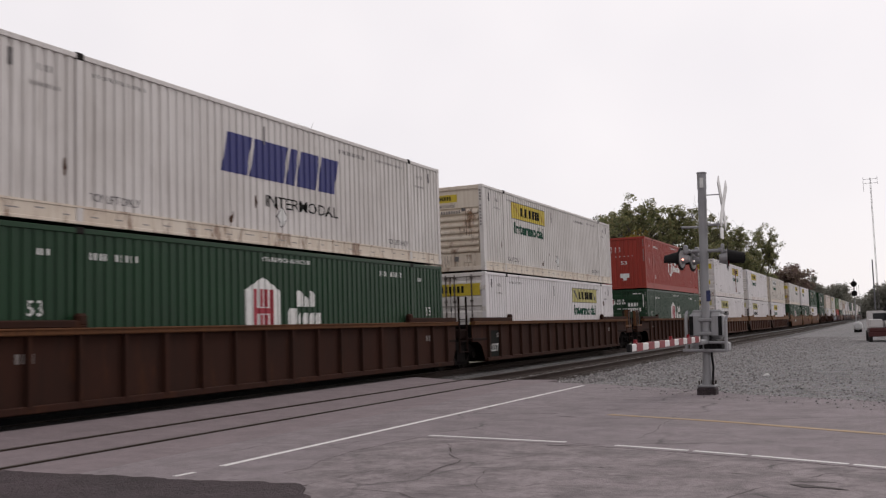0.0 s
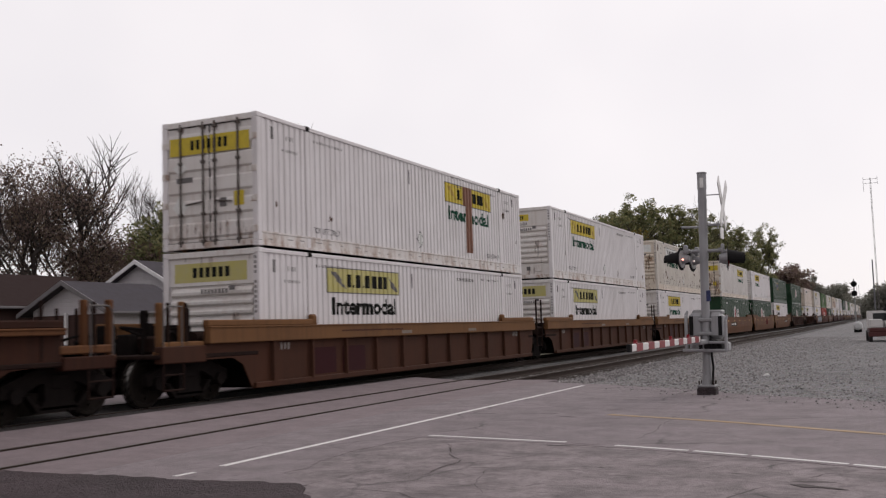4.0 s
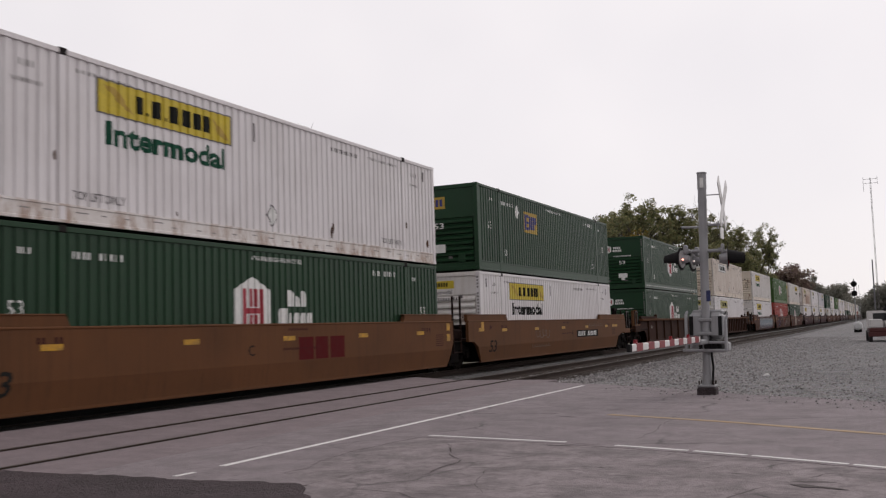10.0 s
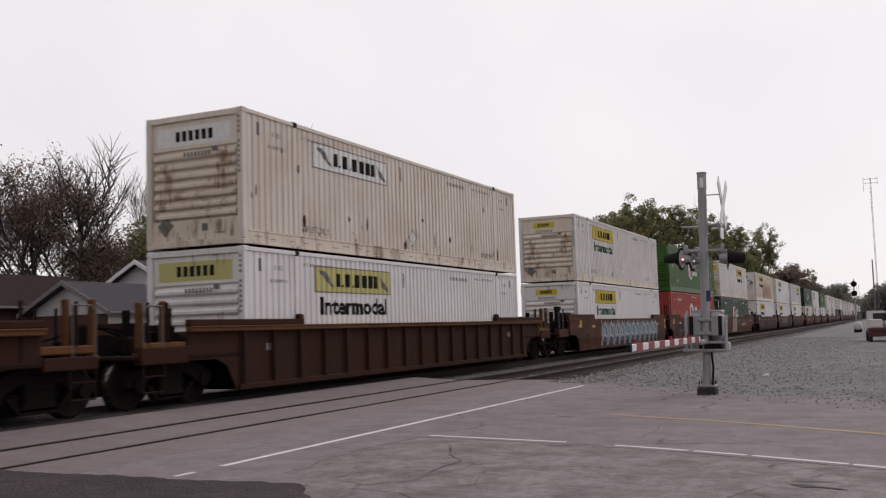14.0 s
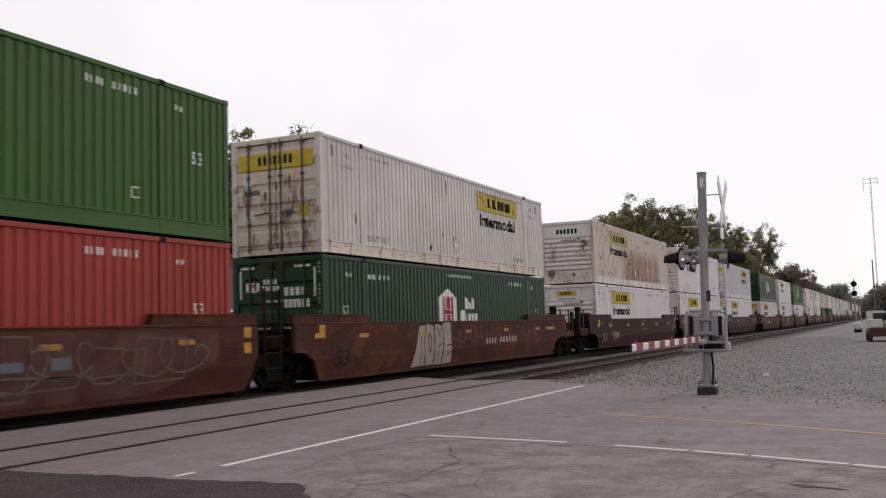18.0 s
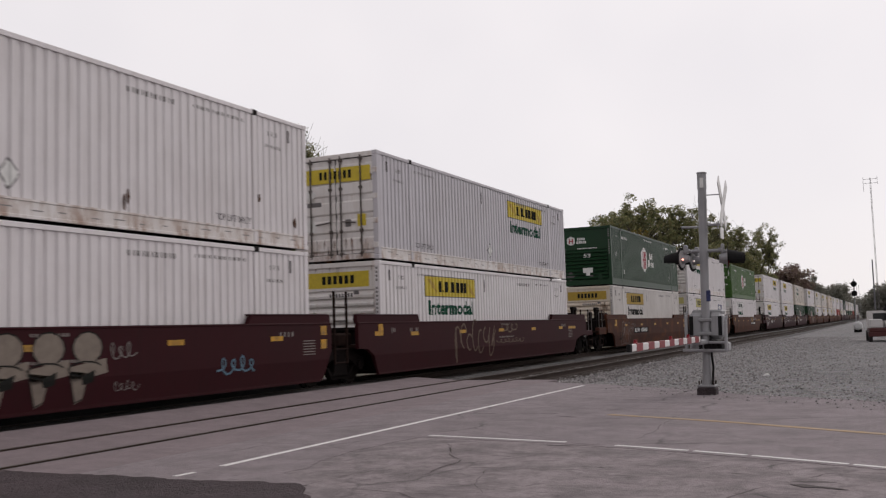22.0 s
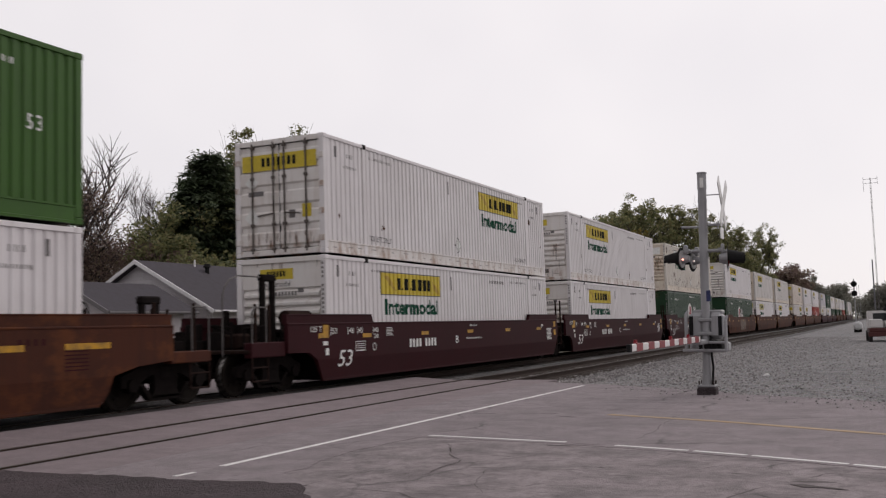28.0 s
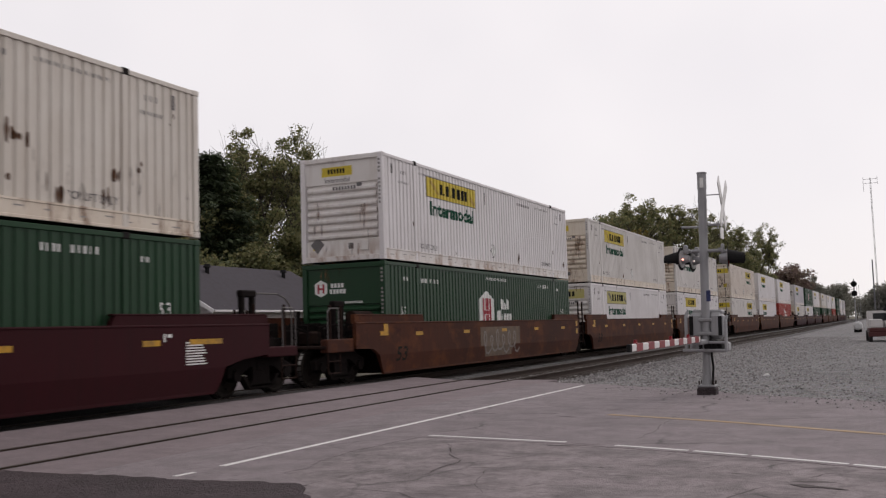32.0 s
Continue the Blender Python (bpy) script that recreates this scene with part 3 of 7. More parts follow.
def end_drips(body, seed, spots, y):
    """Rust running down an end in uneven blotches."""
    def build():
        rg, out = random.Random(seed), []
        for cx, z1, wide, n in spots:
            for _ in range(n):
                x, z, w, h = cx + rg.gauss(0, wide), z1 - rg.random() ** 1.4 * 0.8, rg.uniform(0.012, 0.04), rg.uniform(0.12, 0.45)
                out.append([(x - w * 0.4, z - h), (x + w * 0.3, z - h * 0.9), (x + w, z - h * 0.4), (x + w * 0.7, z), (x - w * 0.6, z), (x - w, z - h * 0.5)])
        return out
    end_mark("rust_stains", ("edrips", seed), build, STAIN, body, "brown rust running down the end", y)


def upright_number(body, ink):
    end_mark("marking", "upnum", [rect(1.17, 1.235, 2.66 - 0.105 * i, 2.72 - 0.105 * i) for i in range(12) if i != 4], ink, body, "small characters down the corner post", -0.008)


def hex_brand(body, field=WHITEP, ink=REDP):
    """A tall white hexagon with red bars, and two rows of white blocks."""
    c = 6.82 if ink is RED else 7.11
    side_mark("company_mark", ("hex", c), [[(c, 0.86), (c + 0.62, 1.14), (c + 0.62, 1.98), (c, 2.26), (c - 0.62, 1.98), (c - 0.62, 1.14)]], field, body, "white hexagon emblem")
    side_mark("company_mark", ("hexbars", c), [rect(c - 0.36, c - 0.22, 1.06, 2.0), rect(c + 0.22, c + 0.36, 1.06, 2.0), rect(c - 0.13, c - 0.03, 1.06, 1.46), rect(c + 0.05, c + 0.15, 1.06, 1.46), rect(c - 0.13, c - 0.03, 1.62, 2.0), rect(c + 0.05, c + 0.15, 1.62, 2.0), rect(c - 0.22, c + 0.22, 1.48, 1.60)], ink, body, "dark bars in the emblem", 0.011)
    row1 = [(8.38, 8.64, 2.06), (8.69, 8.87, 1.94), (8.92, 9.12, 2.06)]
    row2 = [(8.06, 8.38, 1.60), (8.43, 8.56, 1.50), (8.61, 8.83, 1.50), (8.88, 9.09, 1.50), (9.14, 9.36, 1.50)]
    d = -0.4 if ink is RED else 0.0
    if ink is RED:
        row2 += [(9.46, 9.58, 1.62), (9.64, 9.84, 1.5), (9.9, 10.1, 1.5)]
    side_mark("company_mark", ("hubrows", c), [[(a + d, 1.64), (b + d, 1.64), (b + d, z - 0.14), (b + d - 0.08, z - 0.06), (a + d, z - 0.06)] for a, b, z in row1]
              + [[(a + d, 1.20), (b + d - 0.06, 1.20), (b + d, 1.28), (b + d, z), (a + d + 0.06, z), (a + d, z - 0.08)] for a, b, z in row2], WHITEP, body, "two rows of white blocks", 0.006)


def hub_end_marks(body, door=False):
    y = -0.012 if door else 0.0
    c = -0.72
    end_mark("company_mark", ("ehex", door), [[(c, 2.0), (c + 0.2, 2.1), (c + 0.2, 2.36), (c, 2.46), (c - 0.2, 2.36), (c - 0.2, 2.1)]], WHITEP, body, "white hexagon emblem", y + 0.045 if not door else y + 0.03)
    end_mark("company_mark", ("ehexb", door), [rect(c - 0.11, c - 0.05, 2.1, 2.35), rect(c + 0.05, c + 0.11, 2.1, 2.35), rect(c - 0.11, c + 0.11, 2.2, 2.25)], REDP, body, "", y + 0.041 if not door else y + 0.026)
    end_mark("marking", ("ewords", door), bars(-0.4, 0.02, 2.24, 2.36, 4, 0.7) + bars(-0.44, 0.08, 2.08, 2.20, 5, 0.75) + bars(-0.4, 0.6, 1.8, 1.86, 14, 0.6), WHITEP, body, "white illegible lettering", y + 0.043 if not door else y + 0.028)
    if not door:
        end_mark("lettering", "e53", lambda: fit_words("53", -0.1, 0.26, 1.36, 1.56, 0.01), WHITEP, body, "", -0.004)
        end_mark("data_plate", "eplate", [rect(-0.15, 0.35, 0.62, 0.86), rect(0.0, 0.2, 0.48, 0.62)], WHITEP, body, "white data plate", -0.006)
    else:
        end_mark("marking", "dnum", bars(0.2, 0.85, 1.95, 2.15, 4, 0.7) + bars(0.2, 0.95, 1.66, 1.86, 6, 0.7) + bars(0.2, 1.0, 1.1, 1.2, 8, 0.6) + bars(-0.9, -0.2, 1.1, 1.2, 8, 0.6), WHITEP, body, "white illegible lettering", 0.012)
        end_mark("reflective_tape", "dtape", [rect(-1.05, -0.65, CH - 0.28, CH - 0.22), rect(0.5, 0.95, CH - 0.28, CH - 0.22), rect(1.04, 1.09, 1.9, 2.6), rect(-1.09, -1.04, 1.9, 2.6)], WHITEP, body, "strips of white reflective tape", 0.012)


LABELS = {WHITE: "clean white", WHITE_B: "aged white", CREAM: "dirty cream-white", PATCHY: "white, dark-spotted", RUSTY: "white, heavily rust-streaked", LILAC: "pale grey", GREEN: "dark green", BRIGHT: "leaf green", RED: "orange-red"}


def container(brand, m, end, film=YELLOW, level="on the lower container", extra=""):
    """brand: jb, hub, emp, swift, none; end: F ribbed, D doors, P planked."""
    ends = {"F": "ribbed end", "D": "double doors", "P": "flat end"}[end]
    body = thing("shipping_container", Matrix.Identity(4), f"{LABELS[m]} corrugated freight container with {ends} {level}", "container", "containers on the train")
    em = {WHITE: END_W, LILAC: END_W, RUSTY: END_W, WHITE_B: END_B, PATCHY: END_B, CREAM: END_B}.get(m, m)
    shell(body, m, brand == "hub" and extra == "dashes", em)
    drips = {PATCHY: (11, 60), WHITE_B: (12, 4), CREAM: (13, 20), RUSTY: (14, 30)}.get(m)
    if drips:
        rust_drips(body, *drips)
    elif m is WHITE:
        rust_drips(body, 20 + (end == "D"), 5)
    if end == "F":
        louvre_end(body, em, 7 if brand in ("jb", "swift") else 8, 0.62 if brand in ("jb", "swift") else 0.3, 2.12 if brand in ("jb", "swift") else 1.75)
    elif end == "D":
        door_end(body, em, ROD if brand == "jb" else m)
    else:
        plank_end(body, m)
    if brand == "jb":
        y = 9.66 if end == "D" else 2.76
        lettering = BLACKP if extra in ("black", "bare") else GREENP
        yellow_brand(body, y, film=film, words_mat=lettering, script=extra != "bare")
        small_marks(body, GREYP if extra != "bold" else BLACKP)
        if end == "F":
            wide = film is not YELLOW or extra == "wide"
            a, b = (-1.0, 0.95) if wide else (-0.62, 0.34)
            end_mark("sign_panel", ("epanel", wide), [rect(a, b, 2.22, 2.64) if wide else rect(a, b, 2.36, 2.62)], WHITEP if m is RUSTY else film, body, "company panel", 0.046)
            end_mark("company_mark", ("eblocks", wide), bars(a + 0.5, b - 0.4, 2.32, 2.54, 6, 0.66) if wide else bars(a + 0.2, b - 0.2, 2.43, 2.56, 6, 0.66), BLACKP, body, "row of dark blocks", 0.042)
            if not wide:
                end_mark("lettering", "eword", lambda: fit_words("Intermodal", -0.52, 0.26, 2.18, 2.32, 0.01), GREYP, body, "", 0.046)
            if m is not WHITE:
                end_drips(body, 73, ((-0.72, 1.95, 0.09, 20), (0.78, 2.1, 0.10, 34), (0.0, 0.55, 0.7, 26)), 0.004)
            else:
                end_drips(body, 74, ((-0.8, 1.7, 0.06, 7), (0.7, 1.6, 0.08, 9), (0.0, 0.5, 0.7, 10)), 0.004)
            upright_number(body, INK)
            end_mark("marking", "enum", bars(-0.25, 0.5, 1.96, 2.06, 8, 0.6) + [rect(0.5, 0.66, 2.02, 2.12)], GREYP, body, "small illegible number", 0.001)
        elif end == "D":
            for sx, key in ((-1, "L"), (1, "R")):
                a, b = sorted((sx * 0.03, sx * 1.08))
                end_mark("sign_panel", ("dpanel", key), [rect(a, b, 2.12, 2.52)], YELLOW, body, "yellow company panel on a door", 0.014)
            end_mark("company_mark", "dblocks", bars(-0.5, 0.55, 2.22, 2.44, 7, 0.62), BLACKP, body, "row of dark blocks", 0.010)
            end_mark("placard", "ddiamond", [[(-0.80, 0.72), (-0.58, 0.97), (-0.80, 1.22), (-1.02, 0.97)], [(-0.80, 1.66), (-0.60, 1.84), (-0.80, 2.04), (-1.0, 1.84)]], WHITEP, body, "worn diamond placard", 0.013)
            if m in (WHITE_B, CREAM):
                end_drips(body, 71, ((-0.85, 1.75, 0.10, 26), (-0.3, 1.6, 0.07, 12), (0.5, 1.95, 0.12, 34), (0.95, 1.3, 0.08, 14), (0.0, 0.6, 0.6, 30)), 0.011)
            else:
                end_drips(body, 72, ((-0.5, 0.6, 0.4, 16), (0.6, 0.6, 0.35, 16)), 0.011)
            end_mark("placard", "dsquare", [rect(0.66, 0.92, 0.9, 1.22)], YELLOW, body, "yellow square sign", 0.012)
            end_mark("data_plate", "dplate", [rect(0.28, 0.46, 0.9, 1.1), rect(-0.9, -0.45, 1.5, 1.62)], GREYP, body, "grey data plate", 0.012)
        if extra == "stripe":
            side_mark("brown_stripe", "bstripe", [rect(11.0, 11.75, 1.98, 2.6), rect(11.2, 11.7, 0.5, 1.98)], BROWNP, body, "brown patch of bare primer", 0.013)
        if extra == "blue":
            side_mark("sign_panel", "bluesign", [rect(12.06, 14.02, 1.72, 2.3)], WHITEP, body, "blue and white company panel", 0.010)
            side_mark("sign_panel", "bluesign2", [rect(12.12, 13.96, 1.8, 2.26)], BLUEP, body, "", 0.012)
            side_mark("company_mark", "bluesign3", bars(12.4, 13.75, 1.88, 2.18, 5, 0.7), WHITEP, body, "row of white blocks", 0.014)
    elif brand == "hub":
        hex_brand(body, ink=RED if m is RED else REDP)
        small_marks(body, WHITEP, False)
        hub_end_marks(body, end == "D")
        upright_number(body, INK)
    elif brand == "emp":
        side_mark("sign_panel", "emp", [rect(4.5, 5.96, 1.58, 2.36)], GOLD, body, "ochre square panel")
        side_mark("company_mark", "emp2", [rect(4.62, 4.76, 1.68, 2.26), rect(4.76, 5.04, 1.68, 1.79), rect(4.76, 5.0, 1.92, 2.01), rect(4.76, 5.04, 2.15, 2.26), rect(5.1, 5.22, 1.72, 2.22), rect(5.32, 5.44, 1.72, 2.22), rect(5.52, 5.64, 1.72, 2.22), rect(5.64, 5.84, 1.94, 2.22)], BLUEP, body, "dark blue blocks", 0.011)
        side_mark("placard", "emp3", [[(3.77, 1.99), (4.0, 2.25), (3.77, 2.51), (3.54, 2.25)]], WHITEP, body, "white diamond placard", 0.011)
        small_marks(body, WHITEP, False)
        end_mark("sign_panel", "empe", [rect(-0.45, 0.1, 2.1, 2.5)], GOLD, body, "ochre square panel", 0.046)
        end_mark("company_mark", "empe2", bars(-0.38, 0.05, 2.18, 2.42, 3, 0.7), BLUEP, body, "dark blue blocks", 0.042)
        end_mark("placard", "empe3", [[(-0.82, 1.55), (-0.62, 1.75), (-0.82, 1.95), (-1.02, 1.75)]], WHITEP, body, "white diamond placard", -0.006)
        end_mark("lettering", "empe4", lambda: fit_words("53", -0.3, 0.06, 1.42, 1.62, 0.01), WHITEP, body, "", -0.005)
        end_mark("data_plate", "empe5", [rect(-0.35, 0.1, 0.62, 0.9)], WHITEP, body, "white data plate", -0.006)
    elif brand == "swift":
        def swoosh():
            out, y = [], 5.75
            for wid in (0.85, 1.25, 0.32, 0.8, 0.75):
                out.append([(y, 1.44), (y + wid, 1.44), (y + wid + 0.2, 2.28), (y + 0.2, 2.28)])
                y += wid + 0.1
            return out
        side_mark("company_mark", "swift", swoosh, BLUEP, body, "slanted dark blue blocks")
        side_mark("lettering", "swint", lambda: fit_words("INTERMODAL", 7.25, 10.25, 0.86, 1.12, 0.004), BLACKP, body, "thin dark word")
        small_marks(body, GREYP)
    return body


# ---- well cars: y = 0 under the container's leading end, z = 0 at the rail ----
RAISE = 0.093  # the far track lies a little higher than the near one


def wheelset(parent, y, z=0.46):
    ax = part("wheelset", cached("axle", "wheelset", WHEEL, lambda s: s.tube((-1.05, 0, 0), (1.05, 0, 0), 0.075, 10)), parent, "", Matrix.Translation((0, y, z)))
    for sx in (1, -1):
        def build(s):
            rings = [(0.46, 0.70), (0.46, 0.80), (0.43, 0.82), (0.39, 0.82), (0.36, 0.78), (0.2, 0.765), (0.14, 0.82), (0.0, 0.82)]
            n = 22
            vs = [(sx * x, r * math.cos(2 * math.pi * i / n), r * math.sin(2 * math.pi * i / n)) for r, x in rings for i in range(n)]
            fs = [(j * n + i, j * n + (i + 1) % n, (j + 1) * n + (i + 1) % n, (j + 1) * n + i) for j in range(len(rings) - 1) for i in range(n)]
            s.add(vs, fs)
            s.tube((sx * 0.66, 0, 0), (sx * 0.70, 0, 0), 0.485, 22)
            for k in range(4):
                a = k * math.pi / 2
                s.tube((sx * 0.80, 0.27 * math.cos(a), 0.27 * math.sin(a)), (sx * 0.83, 0.27 * math.cos(a), 0.27 * math.sin(a)), 0.03, 6)
        part("wheel", cached(("wheel", sx), "wheel", WHEEL, build), ax)
        part("wheel_tread", cached(("tread", sx), "wheel_tread", TREAD, lambda s: s.tube((sx * 0.705, 0, 0), (sx * 0.795, 0, 0), 0.462, 22, cap=False)), ax, "polished wheel tread")
    return ax


WHEELSETS = []


def truck(car, y, roll_from):
    """A two-axle truck with its cast side frames."""
    bol = part("truck", cached("bolster", "truck", TRUCK, lambda s: [s.box(-1.1, 1.1, -0.2, 0.2, 0.5, 0.78, 0.04), s.box(-0.5, 0.5, -0.9, 0.9, 0.6, 0.7, 0.03)]), car, "dark cast-steel truck", Matrix.Translation((0, y, RAISE)))
    for sx in (1, -1):
        def frame_(s):
            x0, x1 = sx * 0.93, sx * 1.08
            s.prism([(-1.15, 0.42), (-1.15, 0.62), (-0.98, 0.68), (-0.45, 0.86), (0.45, 0.86), (0.98, 0.68), (1.15, 0.62), (1.15, 0.42), (0.75, 0.42), (0.62, 0.52), (0.40, 0.62), (0.30, 0.62), (0.30, 0.34), (0.40, 0.20), (-0.40, 0.20), (-0.30, 0.34), (-0.30, 0.62), (-0.40, 0.62), (-0.62, 0.52), (-0.75, 0.42)], "x", x0, x1)
            s.prism([(-0.66, 0.44), (-0.42, 0.16), (0.42, 0.16), (0.66, 0.44), (0.56, 0.44), (0.38, 0.24), (-0.38, 0.24), (-0.56, 0.44)], "x", x0, x1)
            for yy in (-0.89, 0.89):
                s.tube((sx * 0.9, yy, 0.46), (sx * 1.14, yy, 0.46), 0.13, 10)
            for yy in (-0.15, 0.0, 0.15):
                s.tube((sx * 1.0, yy, 0.24), (sx * 1.0, yy, 0.5), 0.06, 8)
        part("side_frame", cached(("sframe", sx), "side_frame", TRUCK, frame_), bol)
    for yy in (-0.89, 0.89):
        w = wheelset(bol, yy)
        WHEELSETS.append((w, yy, roll_from + y + yy))


FOLD, LEAN = 0.77, 0.14


def split_fold(p):
    """A convex figure in (y, z) cut along the side's fold."""
    out = []
    for sgn in (1, -1):
        q = []
        for (a, b), (c, d) in zip(p, p[1:] + p[:1]):
            if sgn * (b - FOLD) >= 0:
                q.append((a, b))
            if (b - FOLD) * (d - FOLD) < 0:
                u = (FOLD - b) / (d - b)
                q.append((a + (c - a) * u, FOLD))
        if len(q) > 2:
            out.append(q)
    return out


def side_outline(top, low, e0, e1):
    return [(e0, top), (e0, 0.94), (-1.05, 0.94), (-0.72, 0.80), (-0.42, low), (CL + 0.40, low), (CL + 0.60, 0.74), (min(CL + 1.0, e1 - 0.02), 0.95), (e1, 1.0), (e1, top)]


def well_car(style, k, lead_end, trail_end, roll_from, mark="", m=None):
    """style A ribbed, B ribbed under a wide chord, C smooth. lead_end, trail_end: 'coupler' or 'joint'."""
    skin = m or {"A": WELL_A, "B": WELL_B, "C": WELL_C}[style]
    tint = {"brown_well_car_paint": "dark brown", "light_brown_well_car_paint": "light brown", "tan_well_car_paint": "tan", "rust_brown_well_car_paint": "rust-brown", "maroon_well_car_paint": "maroon"}[skin.name]
    car = thing("well_car", Matrix.Identity(4), f"{tint} {'smooth-sided' if style == 'C' else 'ribbed'} steel double-stack railway well car", "rail car", "cars of the train")
    e0 = -1.90 if lead_end == "coupler" else -1.50
    e1 = CL + (2.0 if trail_end == "coupler" else 0.65)
    ends = (lead_end, trail_end)
    top, low = (1.605, 0.31) if style == "C" else ((1.58, 0.31) if style == "A" else (1.57, 0.31))
    sparse = "sparse" in mark
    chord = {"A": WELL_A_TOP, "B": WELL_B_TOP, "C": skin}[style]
    for sx in (1, -1):
        xo = 1.475
        if style == "C":
            def folded(s):
                s.prism([(e0, top - 0.02), (e0, 0.96), (-1.05, 0.94), (-0.72, FOLD), (CL + 0.52, FOLD), (CL + 1.1 if trail_end == "coupler" else CL + 0.6, 0.90), (e1, 0.97), (e1, top - 0.02)], "x", sx * 1.38, sx * xo)
                lower = Shape().prism([(-0.72, FOLD), (-0.42, low), (CL + 0.30, low), (CL + 0.44, 0.52), (CL + 0.52, FOLD)], "x", sx * 1.36, sx * xo)
                s.add([(x - sx * (FOLD - z) * LEAN if abs(x) > 1.4 else x, y, z) for x, y, z in lower.v], lower.f)
            part("side_sill", cached(("sillC", sx, ends), "side_sill", skin, folded), car)
        else:
            part("side_sill", cached(("sill", style, sx, ends), "side_sill", skin, lambda s: s.prism(side_outline(top - 0.02, low, e0, e1), "x", sx * 1.36, sx * 1.385)), car)
        if style == "C":
            part("top_chord", cached(("chordC", sx, ends), "top_chord", skin, lambda s: s.box(sx * 1.345, sx * (xo + 0.012), e0, e1, 1.565, 1.61, 0.012)), car)
            part("bottom_chord", cached(("botC", sx), "bottom_chord", skin, lambda s: s.box(sx * 1.32, sx * (xo - 0.06), -0.38, CL + 0.26, 0.27, 0.33, 0.01)), car)
            for a, b in ((e0, 2.0), (CL - 2.5, e1)):
                lean = 1 if a < 1 else -1
                poly = [(a, 1.60), (b, 1.60), (b - 0.10 if lean > 0 else b, 1.80), (a if lean > 0 else a + 0.10, 1.80)]
                part("end_rail", cached(("raiseC", sx, lean, ends), "end_rail", skin, lambda s: [s.prism(poly, "x", sx * 1.33, sx * 1.44), s.box(sx * 1.32, sx * 1.452, a + 0.02, b - 0.1, 1.78, 1.81)]), car)
        else:
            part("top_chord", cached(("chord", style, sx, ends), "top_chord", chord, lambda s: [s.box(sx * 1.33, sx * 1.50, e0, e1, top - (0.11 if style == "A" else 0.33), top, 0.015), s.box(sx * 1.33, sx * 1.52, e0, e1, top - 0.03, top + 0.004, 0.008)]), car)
            part("bottom_chord", cached(("bot", style, sx), "bottom_chord", skin, lambda s: s.box(sx * 1.32, sx * 1.46, -0.38, CL + 0.36, low - 0.02, low + 0.10, 0.015)), car)
            first, gap, n = (-0.20, 1.02, 17) if style == "A" and not sparse else ((-0.19, 2.04, 9) if sparse else (0.30, 1.50, 11))
            for i in range(n):
                y = first + gap * i
                thick = 0.09 if sparse else (0.05 if i % 4 else 0.08)
                part("rib", cached(("rib", style, sx, thick), "rib", skin, lambda s: s.prism([(1.38 * sx, -thick), (1.47 * sx, -thick * 0.7), (1.47 * sx, thick * 0.7), (1.38 * sx, thick)], "z", low + 0.05, top - (0.09 if style == "A" else 0.31))), car, "", Matrix.Translation((0, y, 0)))
            for a, b in ((e0, 2.0), (CL - 2.5, e1)):
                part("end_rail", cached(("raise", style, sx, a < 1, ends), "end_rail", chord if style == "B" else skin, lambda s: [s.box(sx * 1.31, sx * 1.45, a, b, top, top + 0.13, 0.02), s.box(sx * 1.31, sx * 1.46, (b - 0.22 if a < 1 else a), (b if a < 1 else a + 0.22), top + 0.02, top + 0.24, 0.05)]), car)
    for sx in (1, -1):
        for y in (0.0, CL - 0.7):
            part("inner_plate", cached(("guard", sx), "inner_plate", UNDER, lambda s: s.box(sx * 1.30, sx * 1.335, -0.05, 0.75, 0.34, 1.0)), car, "", Matrix.Translation((0, y, 0)))
    part("floor_plate", cached("wellfloor", "floor_plate", TRUCK, lambda s: s.box(-1.36, 1.36, 0.15, CL - 0.15, 0.27, 0.341)), car)
    for lead in (True, False):
        kind_ = lead_end if lead else trail_end
        def Y(y):
            return y if lead else CL - y
        far = e0 if lead else CL - e1
        part("bulkhead", cached(("bulk", lead, ends), "bulkhead", TRUCK, lambda s: [s.box(-1.335, 1.335, Y(-0.03), Y(-0.12), 0.34, 1.48), s.box(-1.335, 1.335, Y(-0.03), Y(-0.24), 1.40, 1.50, 0.02)]), car)
        part("end_deck", cached(("deck", lead, ends), "end_deck", ENDGEAR, lambda s: s.box(-1.4, 1.4, Y(-0.20), Y(far), 0.97, 1.06, 0.02)), car)
        part("centre_sill", cached(("csill", lead), "centre_sill", TRUCK, lambda s: s.box(-0.40, 0.40, Y(-0.15), Y(-1.7), 0.80, 0.97, 0.04)), car)
        if kind_ == "coupler":
            out = 3.2
            part("end_platform", cached(("plat", lead), "end_platform", ENDGEAR, lambda s: s.box(-1.38, 1.38, Y(far - 0.01), Y(-out), 0.99, 1.07, 0.02)), car)
            for sx in (1, -1):
                part("platform_beam", cached(("pbeam", lead, sx), "platform_beam", skin, lambda s: s.box(sx * 1.22, sx * 1.42, Y(far - 0.01), Y(-out + 0.05), 0.90, 1.22 if lead else 1.12, 0.02)), car)
            part("draft_sill", cached(("draft", lead), "draft_sill", TRUCK, lambda s: s.box(-0.32, 0.32, Y(-1.72), Y(-out), 0.76, 0.98, 0.04)), car)
            part("coupler", cached(("coup", lead), "coupler", TRUCK, lambda s: [s.box(-0.1, 0.1, Y(-out + 0.02), Y(-3.35), 0.8, 0.98, 0.03), s.box(-0.2, 0.2, Y(-3.3), Y(-3.62), 0.72, 1.04, 0.06)]), car)
